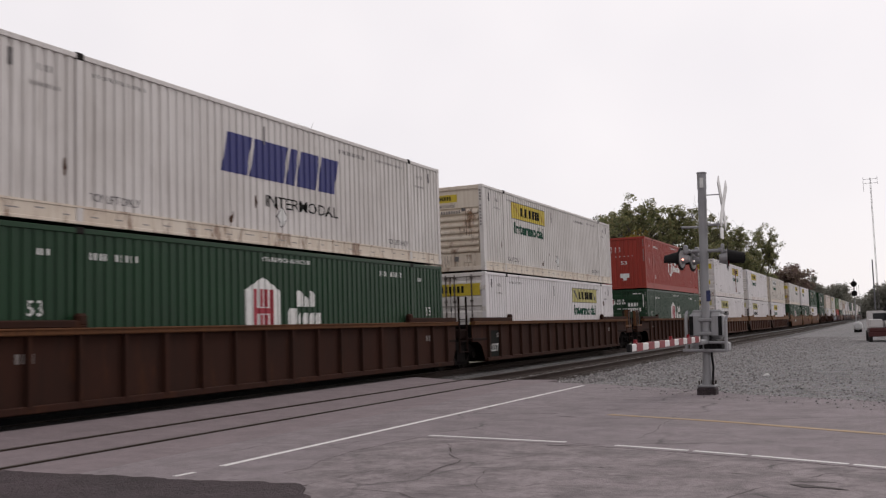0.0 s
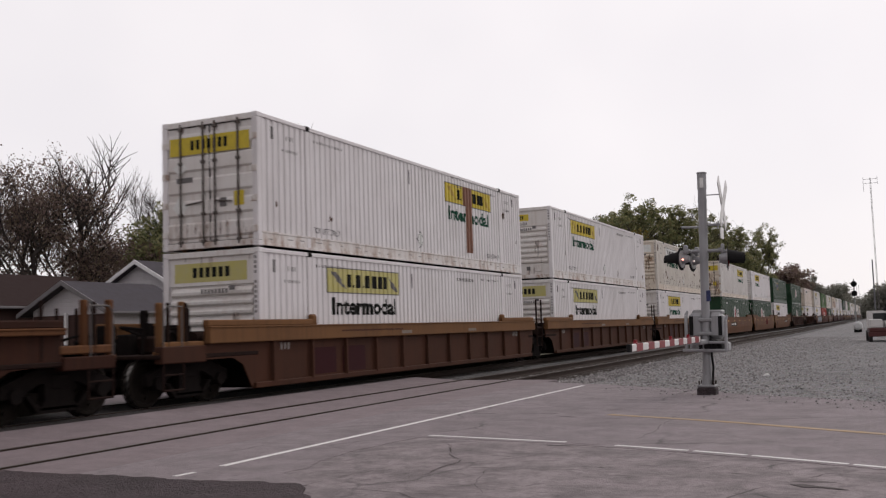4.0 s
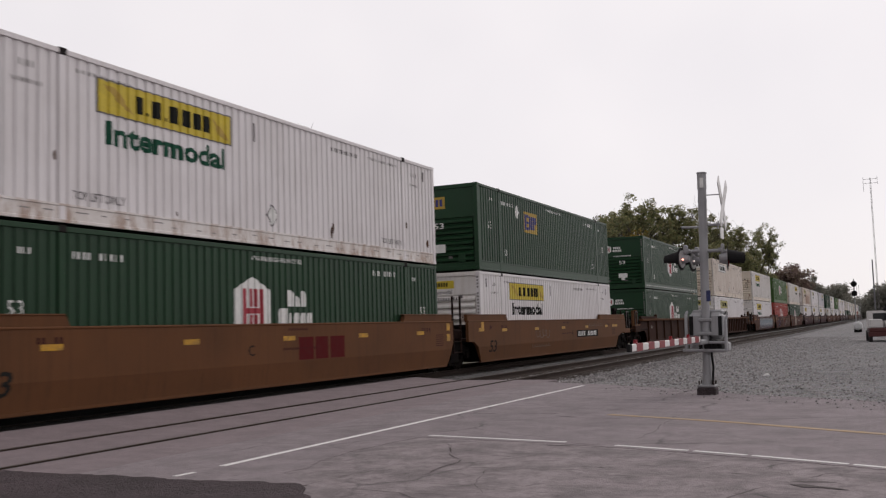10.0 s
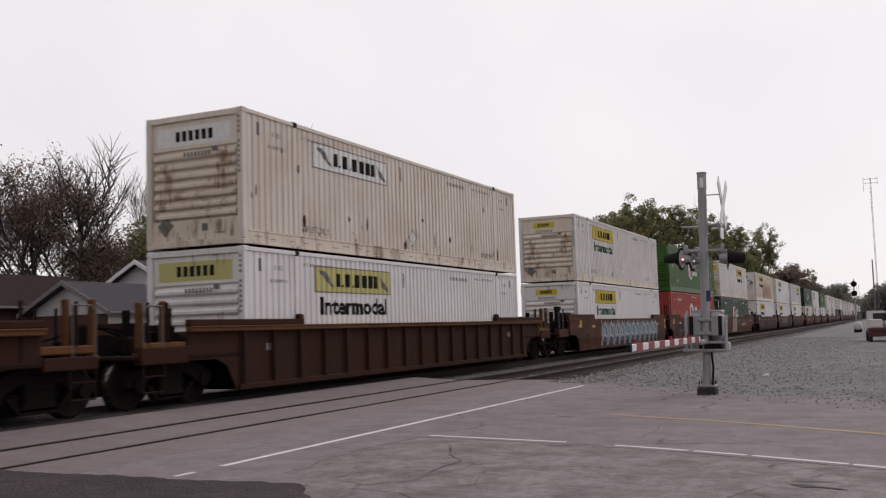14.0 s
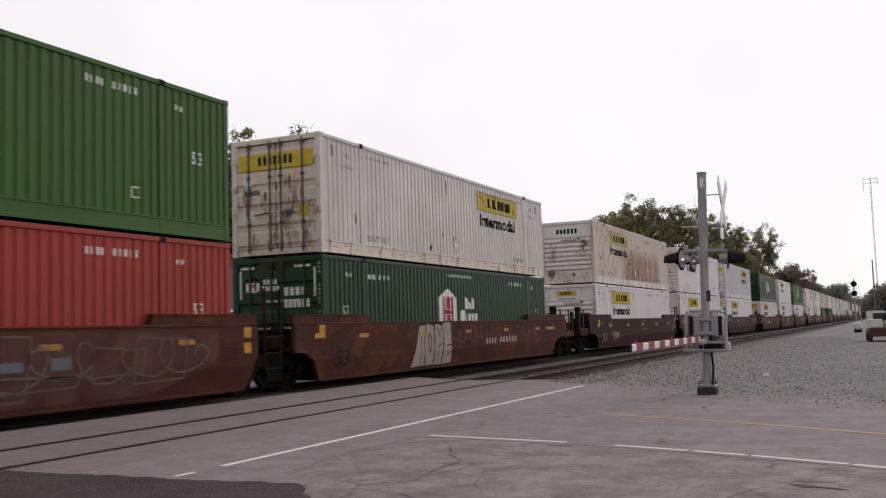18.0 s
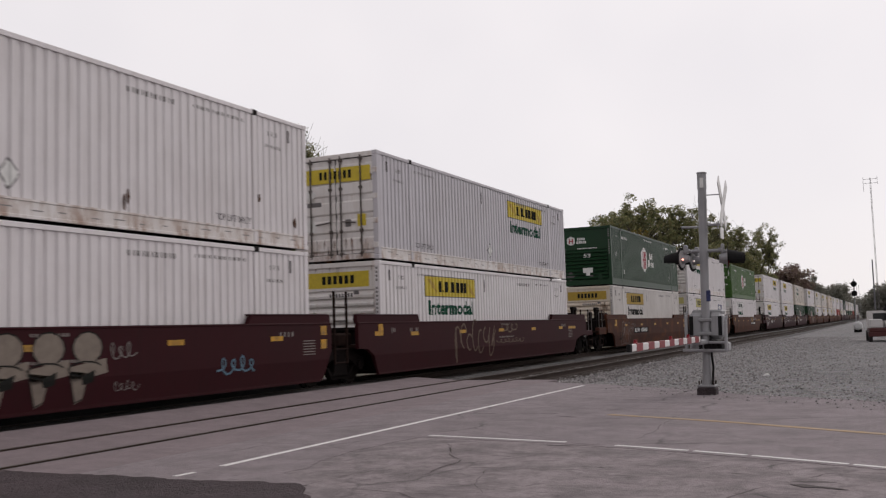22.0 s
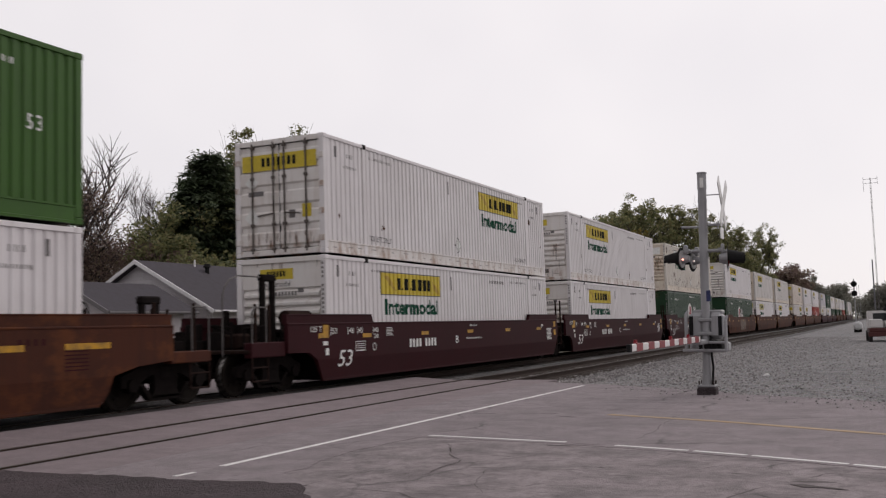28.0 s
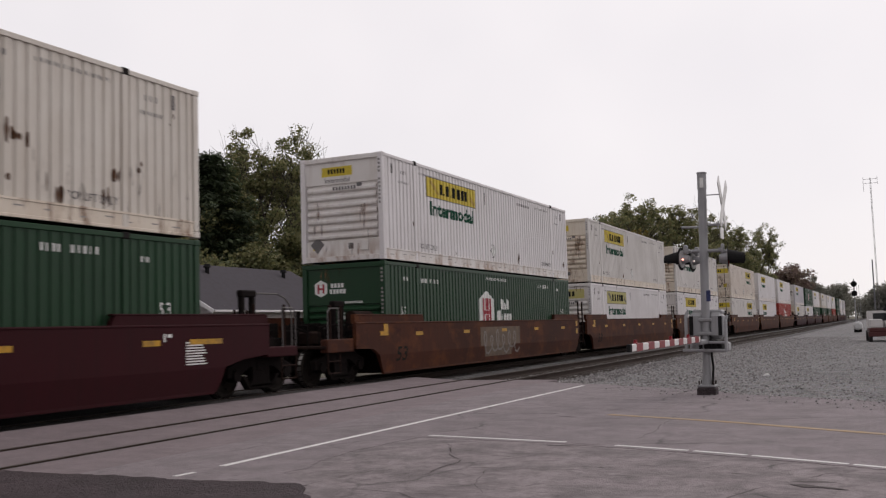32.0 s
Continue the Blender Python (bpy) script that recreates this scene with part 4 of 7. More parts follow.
            part("brake_hose", cached(("hose", lead), "brake_hose", TRUCK, lambda s: s.path([(0.35, Y(-3.0), 0.85), (0.36, Y(-3.2), 0.5), (0.3, Y(-3.6), 0.42)], 0.03)), car)
            if style != "C":
                for yy, top_p in ((-2.45, 2.05), (-3.06, 2.02)) if lead else ((-2.58, 2.05), (-3.15, 2.06)):
                    part("stake", cached(("stake", top_p), "stake", chord, lambda s: [s.box(-0.06, 0.06, -0.055, 0.055, 1.05, top_p, 0.02), s.box(-0.09, 0.09, -0.09, 0.09, 1.05, 1.13, 0.02)]), car, "thick rust-brown upright stake", Matrix.Translation((1.26, Y(yy), 0)))
                part("deck_rail", cached(("drail", lead, style), "deck_rail", chord, lambda s: s.box(1.2, 1.40, Y(-1.95), Y(-out + 0.1), 1.16, 1.30, 0.02)), car, "rust-brown deck rail")
            part("brake_reservoir", cached(("resv", lead, style == "C"), "brake_reservoir", ENDGEAR if lead else TRUCK, lambda s: s.tube((0.95 if lead and style == "C" else 0.5, Y(-0.32), 1.74 if lead and style == "C" else 1.32), (0.95 if lead and style == "C" else 0.5, Y(-1.25), 1.74 if lead and style == "C" else 1.32), 0.17, 16)), car, "round brake air reservoir")
            part("valve_box", cached(("valve", lead), "valve_box", ENDGEAR, lambda s: s.box(0.75, 1.15, Y(-0.45), Y(-1.1), 1.06, 1.56, 0.04)), car)
            part("valve_box", cached(("valve2", lead), "valve_box", TRUCK, lambda s: s.box(-0.9, -0.4, Y(-0.95), Y(-1.5), 1.06, 1.6, 0.05)), car)
            part("valve_box", cached(("valve3", lead), "valve_box", ENDGEAR, lambda s: s.box(0.1, 0.5, Y(-1.9), Y(-2.4), 1.07, 1.42, 0.05)), car)
            def rigging(s):
                rg = random.Random(4 if lead else 9)
                for _ in range(30):
                    x, y = rg.uniform(-1.15, 1.0), rg.uniform(-2.9, -0.3)
                    a, b, c = rg.uniform(0.08, 0.3), rg.uniform(0.08, 0.3), rg.uniform(0.12, 0.62)
                    s.box(x, x + a, Y(y), Y(y + b), 1.06, 1.07 + c, 0.02)
                for _ in range(14):
                    x, y, z = rg.uniform(-1.2, 1.2), rg.uniform(-3.0, -0.4), rg.uniform(1.15, 1.6)
                    s.path([(x, Y(y), 1.05), (x, Y(y), z), (x + rg.uniform(-0.6, 0.6), Y(y + rg.uniform(-0.5, 0.5)), z + 0.05), (x * 0.6, Y(y * 0.5), 1.1)], rg.uniform(0.015, 0.03), 6)
                for x in (-0.5, 0.55):
                    s.box(x - 0.07, x + 0.07, Y(-1.55), Y(-1.42), 1.05, 1.95 if lead else 1.5, 0.02)
            fresh_ = "fresh" in mark
            top_ = (2.66 if lead else 2.3) if fresh_ else 2.12
            if style == "C":
                part("end_frame", cached(("eframe", lead, fresh_), "end_frame", TRUCK, lambda s: [s.box(0.90, 1.02, Y(-2.17), Y(-2.05), 1.05, top_, 0.02), s.box(0.90, 1.02, Y(-1.80), Y(-1.68), 1.05, top_, 0.02), s.box(0.88, 1.04, Y(-2.19), Y(-1.66), top_ - 0.12, top_ + 0.03, 0.03)]), car, "brown steel frame for the hand brake")
            part("brake_rigging", cached(("rigging", lead), "brake_rigging", TRUCK, rigging), car, "dense dark brake rigging and pipes")
            for yy in ((-2.45, -2.95) if lead else (-1.6, -2.7)):
                for sx in (1, -1):
                    part("grab_post", cached(("post", sx), "grab_post", ENDGEAR, lambda s: s.box(sx * 1.34, sx * 1.40, -0.03, 0.03, 1.07, 2.02, 0.015)), car, "", Matrix.Translation((0, Y(yy), 0)))
            part("handrail", cached(("rail", lead), "handrail", PIPE, lambda s: s.path([(1.40, Y(-3.1), 0.50), (1.40, Y(-3.1), 1.85), (1.40, Y(-3.0), 1.95), (1.40, Y(-2.6), 1.95), (1.40, Y(-2.6), 1.07)], 0.016)), car, "pale steel handrail")
            if fresh_:
                part("handrail", cached(("rail2", lead), "handrail", PIPE, lambda s: s.path([(1.0, Y(-3.55), 0.95), (1.0, Y(-3.55), top_ - 0.5), (1.0, Y(-3.48), top_ - 0.28), (1.0, Y(-3.3), top_ - 0.12), (1.0, Y(-3.0), top_ - 0.03), (0.96, Y(-2.1), top_ - 0.03)], 0.018)), car, "bent pale steel handrail")
            part("stirrup", cached(("stirrup", lead), "stirrup", ENDGEAR, lambda s: [s.path([(1.40, Y(-3.1), 1.0), (1.40, Y(-3.1), 0.42), (1.40, Y(-2.55), 0.42), (1.40, Y(-2.55), 1.0)], 0.02), s.path([(1.40, Y(-3.1), 0.70), (1.40, Y(-2.55), 0.70)], 0.018)]), car, "hanging step")
            if not lead:
                part("brake_wheel", cached("bwheel", "brake_wheel", TRUCK, lambda s: [s.path([(-0.35 + 0.28 * math.cos(a * math.pi / 8), CL + 1.5, 1.85 + 0.28 * math.sin(a * math.pi / 8)) for a in range(17)], 0.018)] + [s.path([(-0.35, CL + 1.5, 1.85), (-0.35 + 0.28 * math.cos(a * math.pi / 3), CL + 1.5, 1.85 + 0.28 * math.sin(a * math.pi / 3))], 0.012) for a in range(6)] + [s.box(-0.45, -0.25, CL + 1.5, CL + 1.62, 1.05, 1.95)]), car, "round hand brake wheel")
            truck(car, Y(-2.0 if lead else -2.25), roll_from)
        elif lead:
            truck(car, -1.72, roll_from)
            part("joint_block", cached("joint", "joint_block", TRUCK, lambda s: [s.box(-0.35, 0.35, -2.3, -0.9, 0.72, 1.0, 0.06), s.box(-0.9, 0.9, -1.85, -1.4, 0.8, 1.05, 0.05)]), car)
            part("joint_box", cached("jbox", "joint_box", ENDGEAR, lambda s: s.box(-1.2, 1.15, -1.95, -1.25, 1.05, 1.36, 0.04)), car)
            for sx in (1, -1):
                lad = part("ladder", cached(("ladder", sx), "ladder", ENDGEAR, lambda s: s.box(sx * 1.36, sx * 1.42, -2.52, -2.47, 0.62, 2.36, 0.012)), car)
                part("stile", cached(("stile", sx), "stile", ENDGEAR, lambda s: s.box(sx * 1.36, sx * 1.42, -1.95, -1.90, 0.62, 2.36, 0.012)), lad)
                for z in (0.64, 0.97, 1.3, 1.63, 1.96):
                    part("rung", cached(("rung", sx), "rung", ENDGEAR, lambda s: s.box(sx * 1.37, sx * 1.41, -2.50, -1.92, 0, 0.03)), lad, "", Matrix.Translation((0, 0, z)))
    # markings
    def shape_of(polys, x):
        out = Shape()
        for p in polys:
            halves = split_fold(p) if style == "C" else [p]
            for q in halves:
                out.add([(x - (max(0.0, FOLD - b) * LEAN if style == "C" else 0.0), a, b) for a, b in q], [tuple(range(len(q)))])
        return out

    def flat(name, key, polys, material, label="", x=1.4885):
        kk = ("well", key, material.name, style)
        if kk not in DECALS:
            DECALS[kk] = shape_of(polys() if callable(polys) else polys, x).mesh(name, material)
        return part(name, DECALS[kk], car, label)
    X1 = 1.479
    if style == "C":
        maroon = skin is WELL_M
        fresh = "fresh" in mark
        for y in (-0.48, 1.36, 4.67, 7.9, 11.16, 14.36, CL + (0.18 if trail_end == "joint" else -0.55)):
            end_y = y < 0.1 or (y > CL and trail_end == "joint")
            long_ = 0.24 if end_y else (0.98 if y > 15 else 0.45)
            flat("reflector", ("refl", y), ([rect(y, y + long_, 1.26, 1.56), rect(y - 0.2, y, 1.26, 1.37)] if y < 0 else [rect(y, y + long_, 1.33, 1.54), rect(y, y + long_, 1.02, 1.23)]) if end_y else [rect(y, y + long_, 1.235, 1.335)], REFLECT, "yellow reflective plate", X1 + 0.003)
        if fresh or not maroon or "53" in mark:
            flat("lettering", ("w53", maroon), lambda: [[(a + (b - 0.57) * 0.22, b) for a, b in p] for p in fit_words("53", 0.18, 0.80, 0.57, 0.96, 0.004 if maroon else 0.012)], WHITEP if fresh else (GRAF_P if maroon else BLACKP), "large slanted number", X1)
        for w in mark.split():
            if w.startswith("board"):
                a = float(w[5:])
                flat("number_board", ("board", a), [rect(a, a + 3.25, 0.86, 1.15)], BLACKP, "black number board", X1)
                flat("marking", ("boardnum", a), bars(a + 0.22, a + 1.32, 0.91, 1.10, 4, 0.5, 0.05) + bars(a + 1.62, a + 3.0, 0.91, 1.10, 6, 0.55, 0.05), WHITEP, "white illegible number", X1 + 0.002)
            elif w.startswith("letter"):
                flat("lettering", w, lambda: fit_words(w[6], 7.00 if maroon else (6.65 if w[6] != "A" else 9.25), 7.21 if maroon else (6.87 if w[6] != "A" else 9.46), 0.95, 1.17, 0.006), WHITEP if maroon else BLACKP, "single letter", X1)
        if fresh:
            flat("marking", "wnum", bars(3.93, 4.72, 0.92, 1.14, 4, 0.6) + bars(4.90, 5.68, 0.92, 1.14, 4, 0.6), WHITEP, "white illegible number", X1)
            for tx, a in (("53", -0.08), ("48", 0.70), ("45", 1.16), ("40", 1.95)):
                flat("lettering", ("mark", tx), lambda: fit_words(tx, a, a + 0.22, 1.35, 1.48, 0.004) + [rect(a - 0.06, a - 0.03, 1.32, 1.5)], WHITEP, "", X1)
            flat("lettering", "mark20", lambda: fit_words("20", 1.95, 2.17, 1.2, 1.32, 0.004), WHITEP, "", X1)
            lines = [rect(2.6, 3.0 - 0.05 * (i % 3), 1.26 + 0.038 * i, 1.275 + 0.038 * i) for i in range(6)] + [rect(15.5, 16.1 - 0.04 * (i % 4), 0.86 + 0.05 * i, 0.885 + 0.05 * i) for i in range(9)]
            lines += [rect(1.0, 1.5, 0.91, 0.925), rect(1.0, 1.5, 1.135, 1.15), rect(1.0, 1.015, 0.91, 1.15), rect(1.485, 1.5, 0.91, 1.15)] + [rect(1.05, 1.45, 0.94 + 0.05 * i, 0.925 + 0.05 * i) for i in range(4)]
            lines += bars(7.8, 9.05, 1.05, 1.1, 16, 0.5) + bars(8.1, 8.7, 1.44, 1.49, 8, 0.5) + [rect(14.9, 14.95, 1.3, 1.45), rect(15.0, 15.12, 1.38, 1.44)]
            lines += [[(1.95 + 0.1 * math.cos(t0), 0.99 + 0.1 * math.sin(t0)), (1.95 + 0.1 * math.cos(t0 + 0.5), 0.99 + 0.1 * math.sin(t0 + 0.5)), (1.95 + 0.08 * math.cos(t0 + 0.5), 0.99 + 0.08 * math.sin(t0 + 0.5)), (1.95 + 0.08 * math.cos(t0), 0.99 + 0.08 * math.sin(t0))] for t0 in [0.5 * i for i in range(13)]]
            lines += [rect(-0.48, -0.27, 1.09, 1.18), rect(-0.38, -0.24, 0.86, 1.02)]
            flat("lettering", "w125", lambda: fit_words("125 T", -1.0, -0.53, 1.40, 1.53, 0.006), WHITEP, "", X1)
            flat("marking", "wstencil", lines, WHITEP, "small illegible stencils", X1)
        else:
            flat("marking", "wsmall", [rect(0.24, 0.27, 1.3, 1.46)] + bars(0.3, 0.5, 1.34, 1.44, 2, 0.5) + bars(1.3, 1.5, 1.34, 1.44, 2, 0.5) + bars(1.65, 1.85, 1.34, 1.44, 2, 0.5) + bars(7.9, 9.3, 1.03, 1.08, 18, 0.55) + bars(8.1, 8.9, 1.45, 1.5, 9, 0.5) + [rect(15.6, 16.1, 0.9 + 0.06 * i, 0.92 + 0.06 * i) for i in range(6)] + bars(14.7, 15.3, 1.32, 1.42, 4, 0.4), GRAF_P if maroon else WELL_M, "small faded stencils", X1)
    else:
        flat("marking", "asmall", bars(0.6, 1.0, 1.05, 1.2, 3, 0.6) + bars(CL - 1.4, CL - 0.9, 1.05, 1.2, 3, 0.6), GRAF_P, "small illegible stencils", 1.389)
        if style == "B":
            flat("marking", "bsmall", bars(3.0, 6.2, 1.40, 1.44, 34, 0.6), WELL_M, "line of faded lettering", 1.5045)
            flat("reflector", "brefl", [rect(6.1, 6.7, 1.30, 1.38), rect(10.6, 11.2, 1.30, 1.38)], GRAF_T, "pale worn plate", 1.505)
            flat("stencil_panel", "bpanel", [rect(1.75, 2.9, 0.45, 1.05), rect(3.2, 4.3, 0.45, 1.05)], WELL_M, "dark repainted panel", 1.3865)
        if "stencil" in mark:
            flat("stencil_panel", "apanel", [rect(-0.05, 0.82, 0.42, 1.28)], BLACKP, "black stencil panel", 1.387)
            flat("lettering", "a125", lambda: fit_words("125T", 0.02, 0.72, 0.60, 0.84, 0.01), WHITEP, "", 1.392)
    if "logo" in mark:
        flat("company_mark", "ttx", [rect(8.5, 9.1, 0.80, 1.30), rect(9.18, 9.72, 0.80, 1.30), rect(9.82, 10.46, 0.80, 1.30)], REDP_F, "faded red company mark", X1)
    rnd = random.Random(k)
    layer = [0]

    def spray(polys, material, label="spray-painted shapes"):
        layer[0] += 1
        n = layer[0]
        flat("graffiti", ("spray", k, n), polys, material, label, X1 + 0.001 + 0.0012 * n)

    def stroke(pts, w):
        """A ribbon of even width along a line."""
        out = []
        for (ya, za), (yb, zb) in zip(pts, pts[1:]):
            d = math.hypot(yb - ya, zb - za) or 1.0
            ty, tz = (yb - ya) / d * w * 0.3, (zb - za) / d * w * 0.3
            nx, nz = -(zb - za) / d * w / 2, (yb - ya) / d * w / 2
            out.append([(ya - nx - ty, za - nz - tz), (yb - nx + ty, zb - nz + tz), (yb + nx + ty, zb + nz + tz), (ya + nx - ty, za + nz - tz)])
        return out

    def arc(y, z, ry, rz, a0, a1, n=12):
        return [(y + ry * math.cos(radians(a0 + (a1 - a0) * i / n)), z + rz * math.sin(radians(a0 + (a1 - a0) * i / n))) for i in range(n + 1)]

    def scribble(y0, y1, z0, z1, n, w):
        """One long looping line, like a hurried scrawl."""
        pts, steps, ph = [], n * 9, rnd.uniform(0, 6)
        amp, tilt = (z1 - z0) / 2, (y1 - y0) / n
        for i in range(steps + 1):
            u = i / steps
            a = 2 * math.pi * n * u + ph
            k_ = 0.55 + 0.45 * math.sin(3.7 * u * n + ph)
            pts.append((y0 + (y1 - y0) * u + tilt * 0.42 * math.cos(a), (z0 + z1) / 2 + amp * (0.45 + 0.55 * abs(k_)) * math.sin(a)))
        return stroke(pts, w)

    if "flames" in mark:
        cells = [3.4 + 1.06 * i + rnd.uniform(-0.12, 0.12) for i in range(11)]
        haze, teal, deep, pale = [], [], [], []
        for c in cells:
            t_ = rnd.uniform(0.15, 0.4)
            haze.append(arc(c, 0.9, 0.66, 0.6, 0, 360, 14))
            teal.append([(c - 0.5, 0.36), (c - 0.36, 0.7), (c - 0.42, 1.1), (c - 0.1 + t_, 1.5), (c + 0.05, 1.05), (c + 0.2, 0.8)])
            teal.append([(c + 0.2, 0.8), (c + 0.3, 1.2), (c + 0.5, 1.5), (c + 0.55, 1.0), (c + 0.45, 0.6)])
            deep += stroke(arc(c, 0.36, 0.36, 0.36, 5, 175, 10), 0.1) + stroke([(c - 0.3, 0.95), (c - 0.05, 0.8), (c + 0.25, 0.98)], 0.07)
            pale += stroke(arc(c, 0.36, 0.47, 0.5, 5, 178, 12), 0.075) + stroke([(c - 0.55, 1.52), (c - 0.4, 1.2), (c - 0.48, 0.8), (c - 0.55, 0.45)], 0.07)
            pale += stroke(arc(c + 0.15, 1.18, 0.3, 0.2, 20, 260, 10), 0.055) + stroke([(c + 0.1, 1.52), (c + 0.2, 1.3), (c + 0.52, 1.1), (c + 0.5, 0.85)], 0.06)
            pale += stroke(arc(c - 0.2, 1.02, 0.22, 0.13, 200, 420, 8), 0.045)
        spray(haze, GRAF_H)
        spray(teal, GRAF_B)
        spray(deep, GRAF_D)
        spray(pale, GRAF_W, "white outlines of a sprayed mural")
        spray([arc(c, 0.34, 0.24, 0.26, 0, 180, 8) for c in cells], WELL_D)
    elif "sprites" in mark:
        spray([[(-0.2, 0.36), (6.9, 0.36), (7.0, 1.0), (6.7, 1.56), (-0.3, 1.5)]], WASH, "faint pink sprayed ground")
        spray([[(9.32, 0.38), (13.6, 0.38), (15.5, 0.9), (15.5, 1.5), (9.34, 1.54)]], WASH, "faint pink sprayed ground")
        lines = stroke([(1.3, 1.02), (1.53, 1.1), (1.77, 1.04), (1.93, 0.88), (1.94, 0.66), (1.82, 0.5)], 0.13)
        lines += stroke([(2.12, 1.39), (2.11, 1.12), (2.23, 0.82), (2.47, 0.64), (2.76, 0.6), (3.02, 0.71), (3.18, 0.96), (3.17, 1.24)], 0.09)
        lines += stroke([(1.82, 0.51), (2.3, 0.5), (2.71, 0.46), (3.15, 0.53), (3.33, 0.71)], 0.09)
        lines += stroke([(3.29, 0.84), (3.47, 0.92), (3.72, 0.86), (3.86, 0.67), (3.8, 0.45), (3.7, 0.36)], 0.16)
        lines += stroke([(4.1, 1.54), (3.97, 1.38), (3.76, 1.2)], 0.07) + stroke([(2.63, 1.32), (2.6, 0.94)], 0.09) + stroke([(3.06, 1.33), (3.12, 1.19), (3.39, 1.19)], 0.07)
        lines += [arc(5.36, 1.12, 0.26, 0.13, 0, 360, 12)] + stroke([(5.37, 0.68), (5.64, 0.83), (5.92, 0.99)], 0.09)
        lines += stroke([(6.17, 1.48), (6.5, 1.3), (6.66, 1.02), (6.62, 0.74), (6.43, 0.47)], 0.045) + stroke([(4.33, 0.62), (4.41, 0.77), (4.63, 0.79), (4.75, 0.65), (4.54, 0.52)], 0.1)
        lines += stroke([(4.73, 1.34), (4.62, 1.08), (4.22, 1.01)], 0.07) + stroke([(0.44, 0.9), (0.65, 0.93), (0.75, 0.77), (0.71, 0.58), (0.57, 0.52)], 0.12) + stroke([(0.77, 0.38), (0.82, 0.71), (0.86, 0.99)], 0.08)
        spray(lines, WASH_B, "dark blue sprayed outlines")
        glints = stroke([(1.54, 0.88), (1.69, 0.84), (1.77, 0.7), (1.76, 0.54)], 0.03) + stroke([(1.23, 1.23), (1.38, 1.3)], 0.06) + stroke([(6.17, 1.51), (6.45, 1.36)], 0.03)
        glints += stroke([(3.36, 0.99), (3.54, 1.02), (3.75, 0.95)], 0.02) + stroke([(4.15, 1.55), (3.9, 1.35)], 0.025)
        spray(glints, GRAF_W, "thin white sprayed glints")
        spray([[(3.14, 0.40), (3.28, 0.59), (3.46, 0.7), (3.6, 0.57), (3.54, 0.38)]], WELL_C, "bare orange-brown letter middle")
        spray([rect(10.36, 10.86, 0.93, 1.08), rect(11.38, 11.8, 0.92, 1.12), [(9.8, 0.41), (10.05, 0.44), (10.3, 0.72), (9.95, 0.7)]], GRAF_H, "pale blue sprayed patches")
        box_ = []
        for a, b, c, d in ((9.2, 11.0, 0.45, 1.5), (12.2, 13.5, 0.75, 1.25), (13.2, 14.6, 0.6, 1.4), (10.2, 12.0, 0.6, 0.85)):
            box_ += stroke([(a, c), (a + 0.1, d), (b, d - 0.05), (b - 0.1, c + 0.04), (a, c)], 0.03)
        spray(box_ + scribble(9.4, 15.2, 0.6, 1.4, 6, 0.04), GRAF_F, "pale sprayed lines")
    elif "throwup" in mark:
        blobs = [[(4.16, 0.34), (4.45, 0.9), (4.68, 1.5), (5.1, 1.52), (5.0, 1.0), (5.05, 0.36)], [(5.02, 0.36), (5.0, 1.1), (5.15, 1.57), (5.6, 1.5), (5.75, 0.9), (5.6, 0.36)], [(5.6, 0.36), (5.62, 1.1), (5.72, 1.56), (6.2, 1.5), (6.3, 1.0), (6.15, 0.34)], [(6.15, 0.34), (6.25, 1.2), (6.2, 1.58), (6.82, 1.6), (6.85, 0.9), (6.84, 0.38)]]
        spray(blobs, GRAF_C, "pale sprayed block letters")
        ink = []
        for b in blobs:
            ink += stroke(b + b[:1], 0.035)
        ink += stroke([(4.75, 0.45), (4.82, 1.2)], 0.03) + stroke(arc(5.35, 1.0, 0.1, 0.25, 0, 360, 12), 0.05) + stroke([(5.85, 0.4), (5.95, 0.9), (6.1, 0.95)], 0.035) + stroke([(5.85, 1.15), (6.1, 1.4)], 0.025) + stroke([(5.85, 1.4), (6.1, 1.15)], 0.025) + stroke([(6.5, 0.9), (6.84, 0.92)], 0.035) + stroke([(6.5, 0.6), (6.8, 0.72)], 0.035)
        spray(ink, BLACKP, "dark outlines of the sprayed letters")
        spray(scribble(7.0, 9.6, 0.95, 1.45, 6, 0.05) + scribble(9.8, 15.0, 1.05, 1.45, 9, 0.025), GRAF_R, "faded reddish scrawl")
        spray(bars(9.55, 10.5, 0.86, 1.04, 4, 0.45, 0.05) + bars(10.75, 12.4, 0.88, 1.07, 6, 0.5, 0.05), GRAF_W, "half-worn white illegible number")
    elif "pieces" in mark:
        for a, n, z1 in ((2.2, 6, 1.46), (5.65, 5, 1.52)):
            heads, ink, wd = [], [], (3.4 if n == 6 else 4.0) / n
            for i in range(n):
                y = a + wd * (i + 0.5)
                heads += [arc(y, z1 - 0.26, wd * 0.4, 0.26, 0, 360, 10), [(y - wd * 0.55, 0.95), (y + wd * 0.5, 1.08), (y + wd * 0.55, 0.84), (y - wd * 0.4, 0.72)], [(y - wd * 0.5, 0.9), (y, 0.85), (y - wd * 0.1, 0.42), (y - wd * 0.3, 0.36)]]
                ink += stroke(arc(y, z1 - 0.26, wd * 0.4, 0.26, -60, 230, 10), 0.025) + stroke(arc(y - 0.05, 0.92, wd * 0.45, 0.12, 20, 250, 9), 0.025) + stroke([(y - wd * 0.5, 0.88), (y - wd * 0.3, 0.38), (y - wd * 0.1, 0.44)], 0.022)
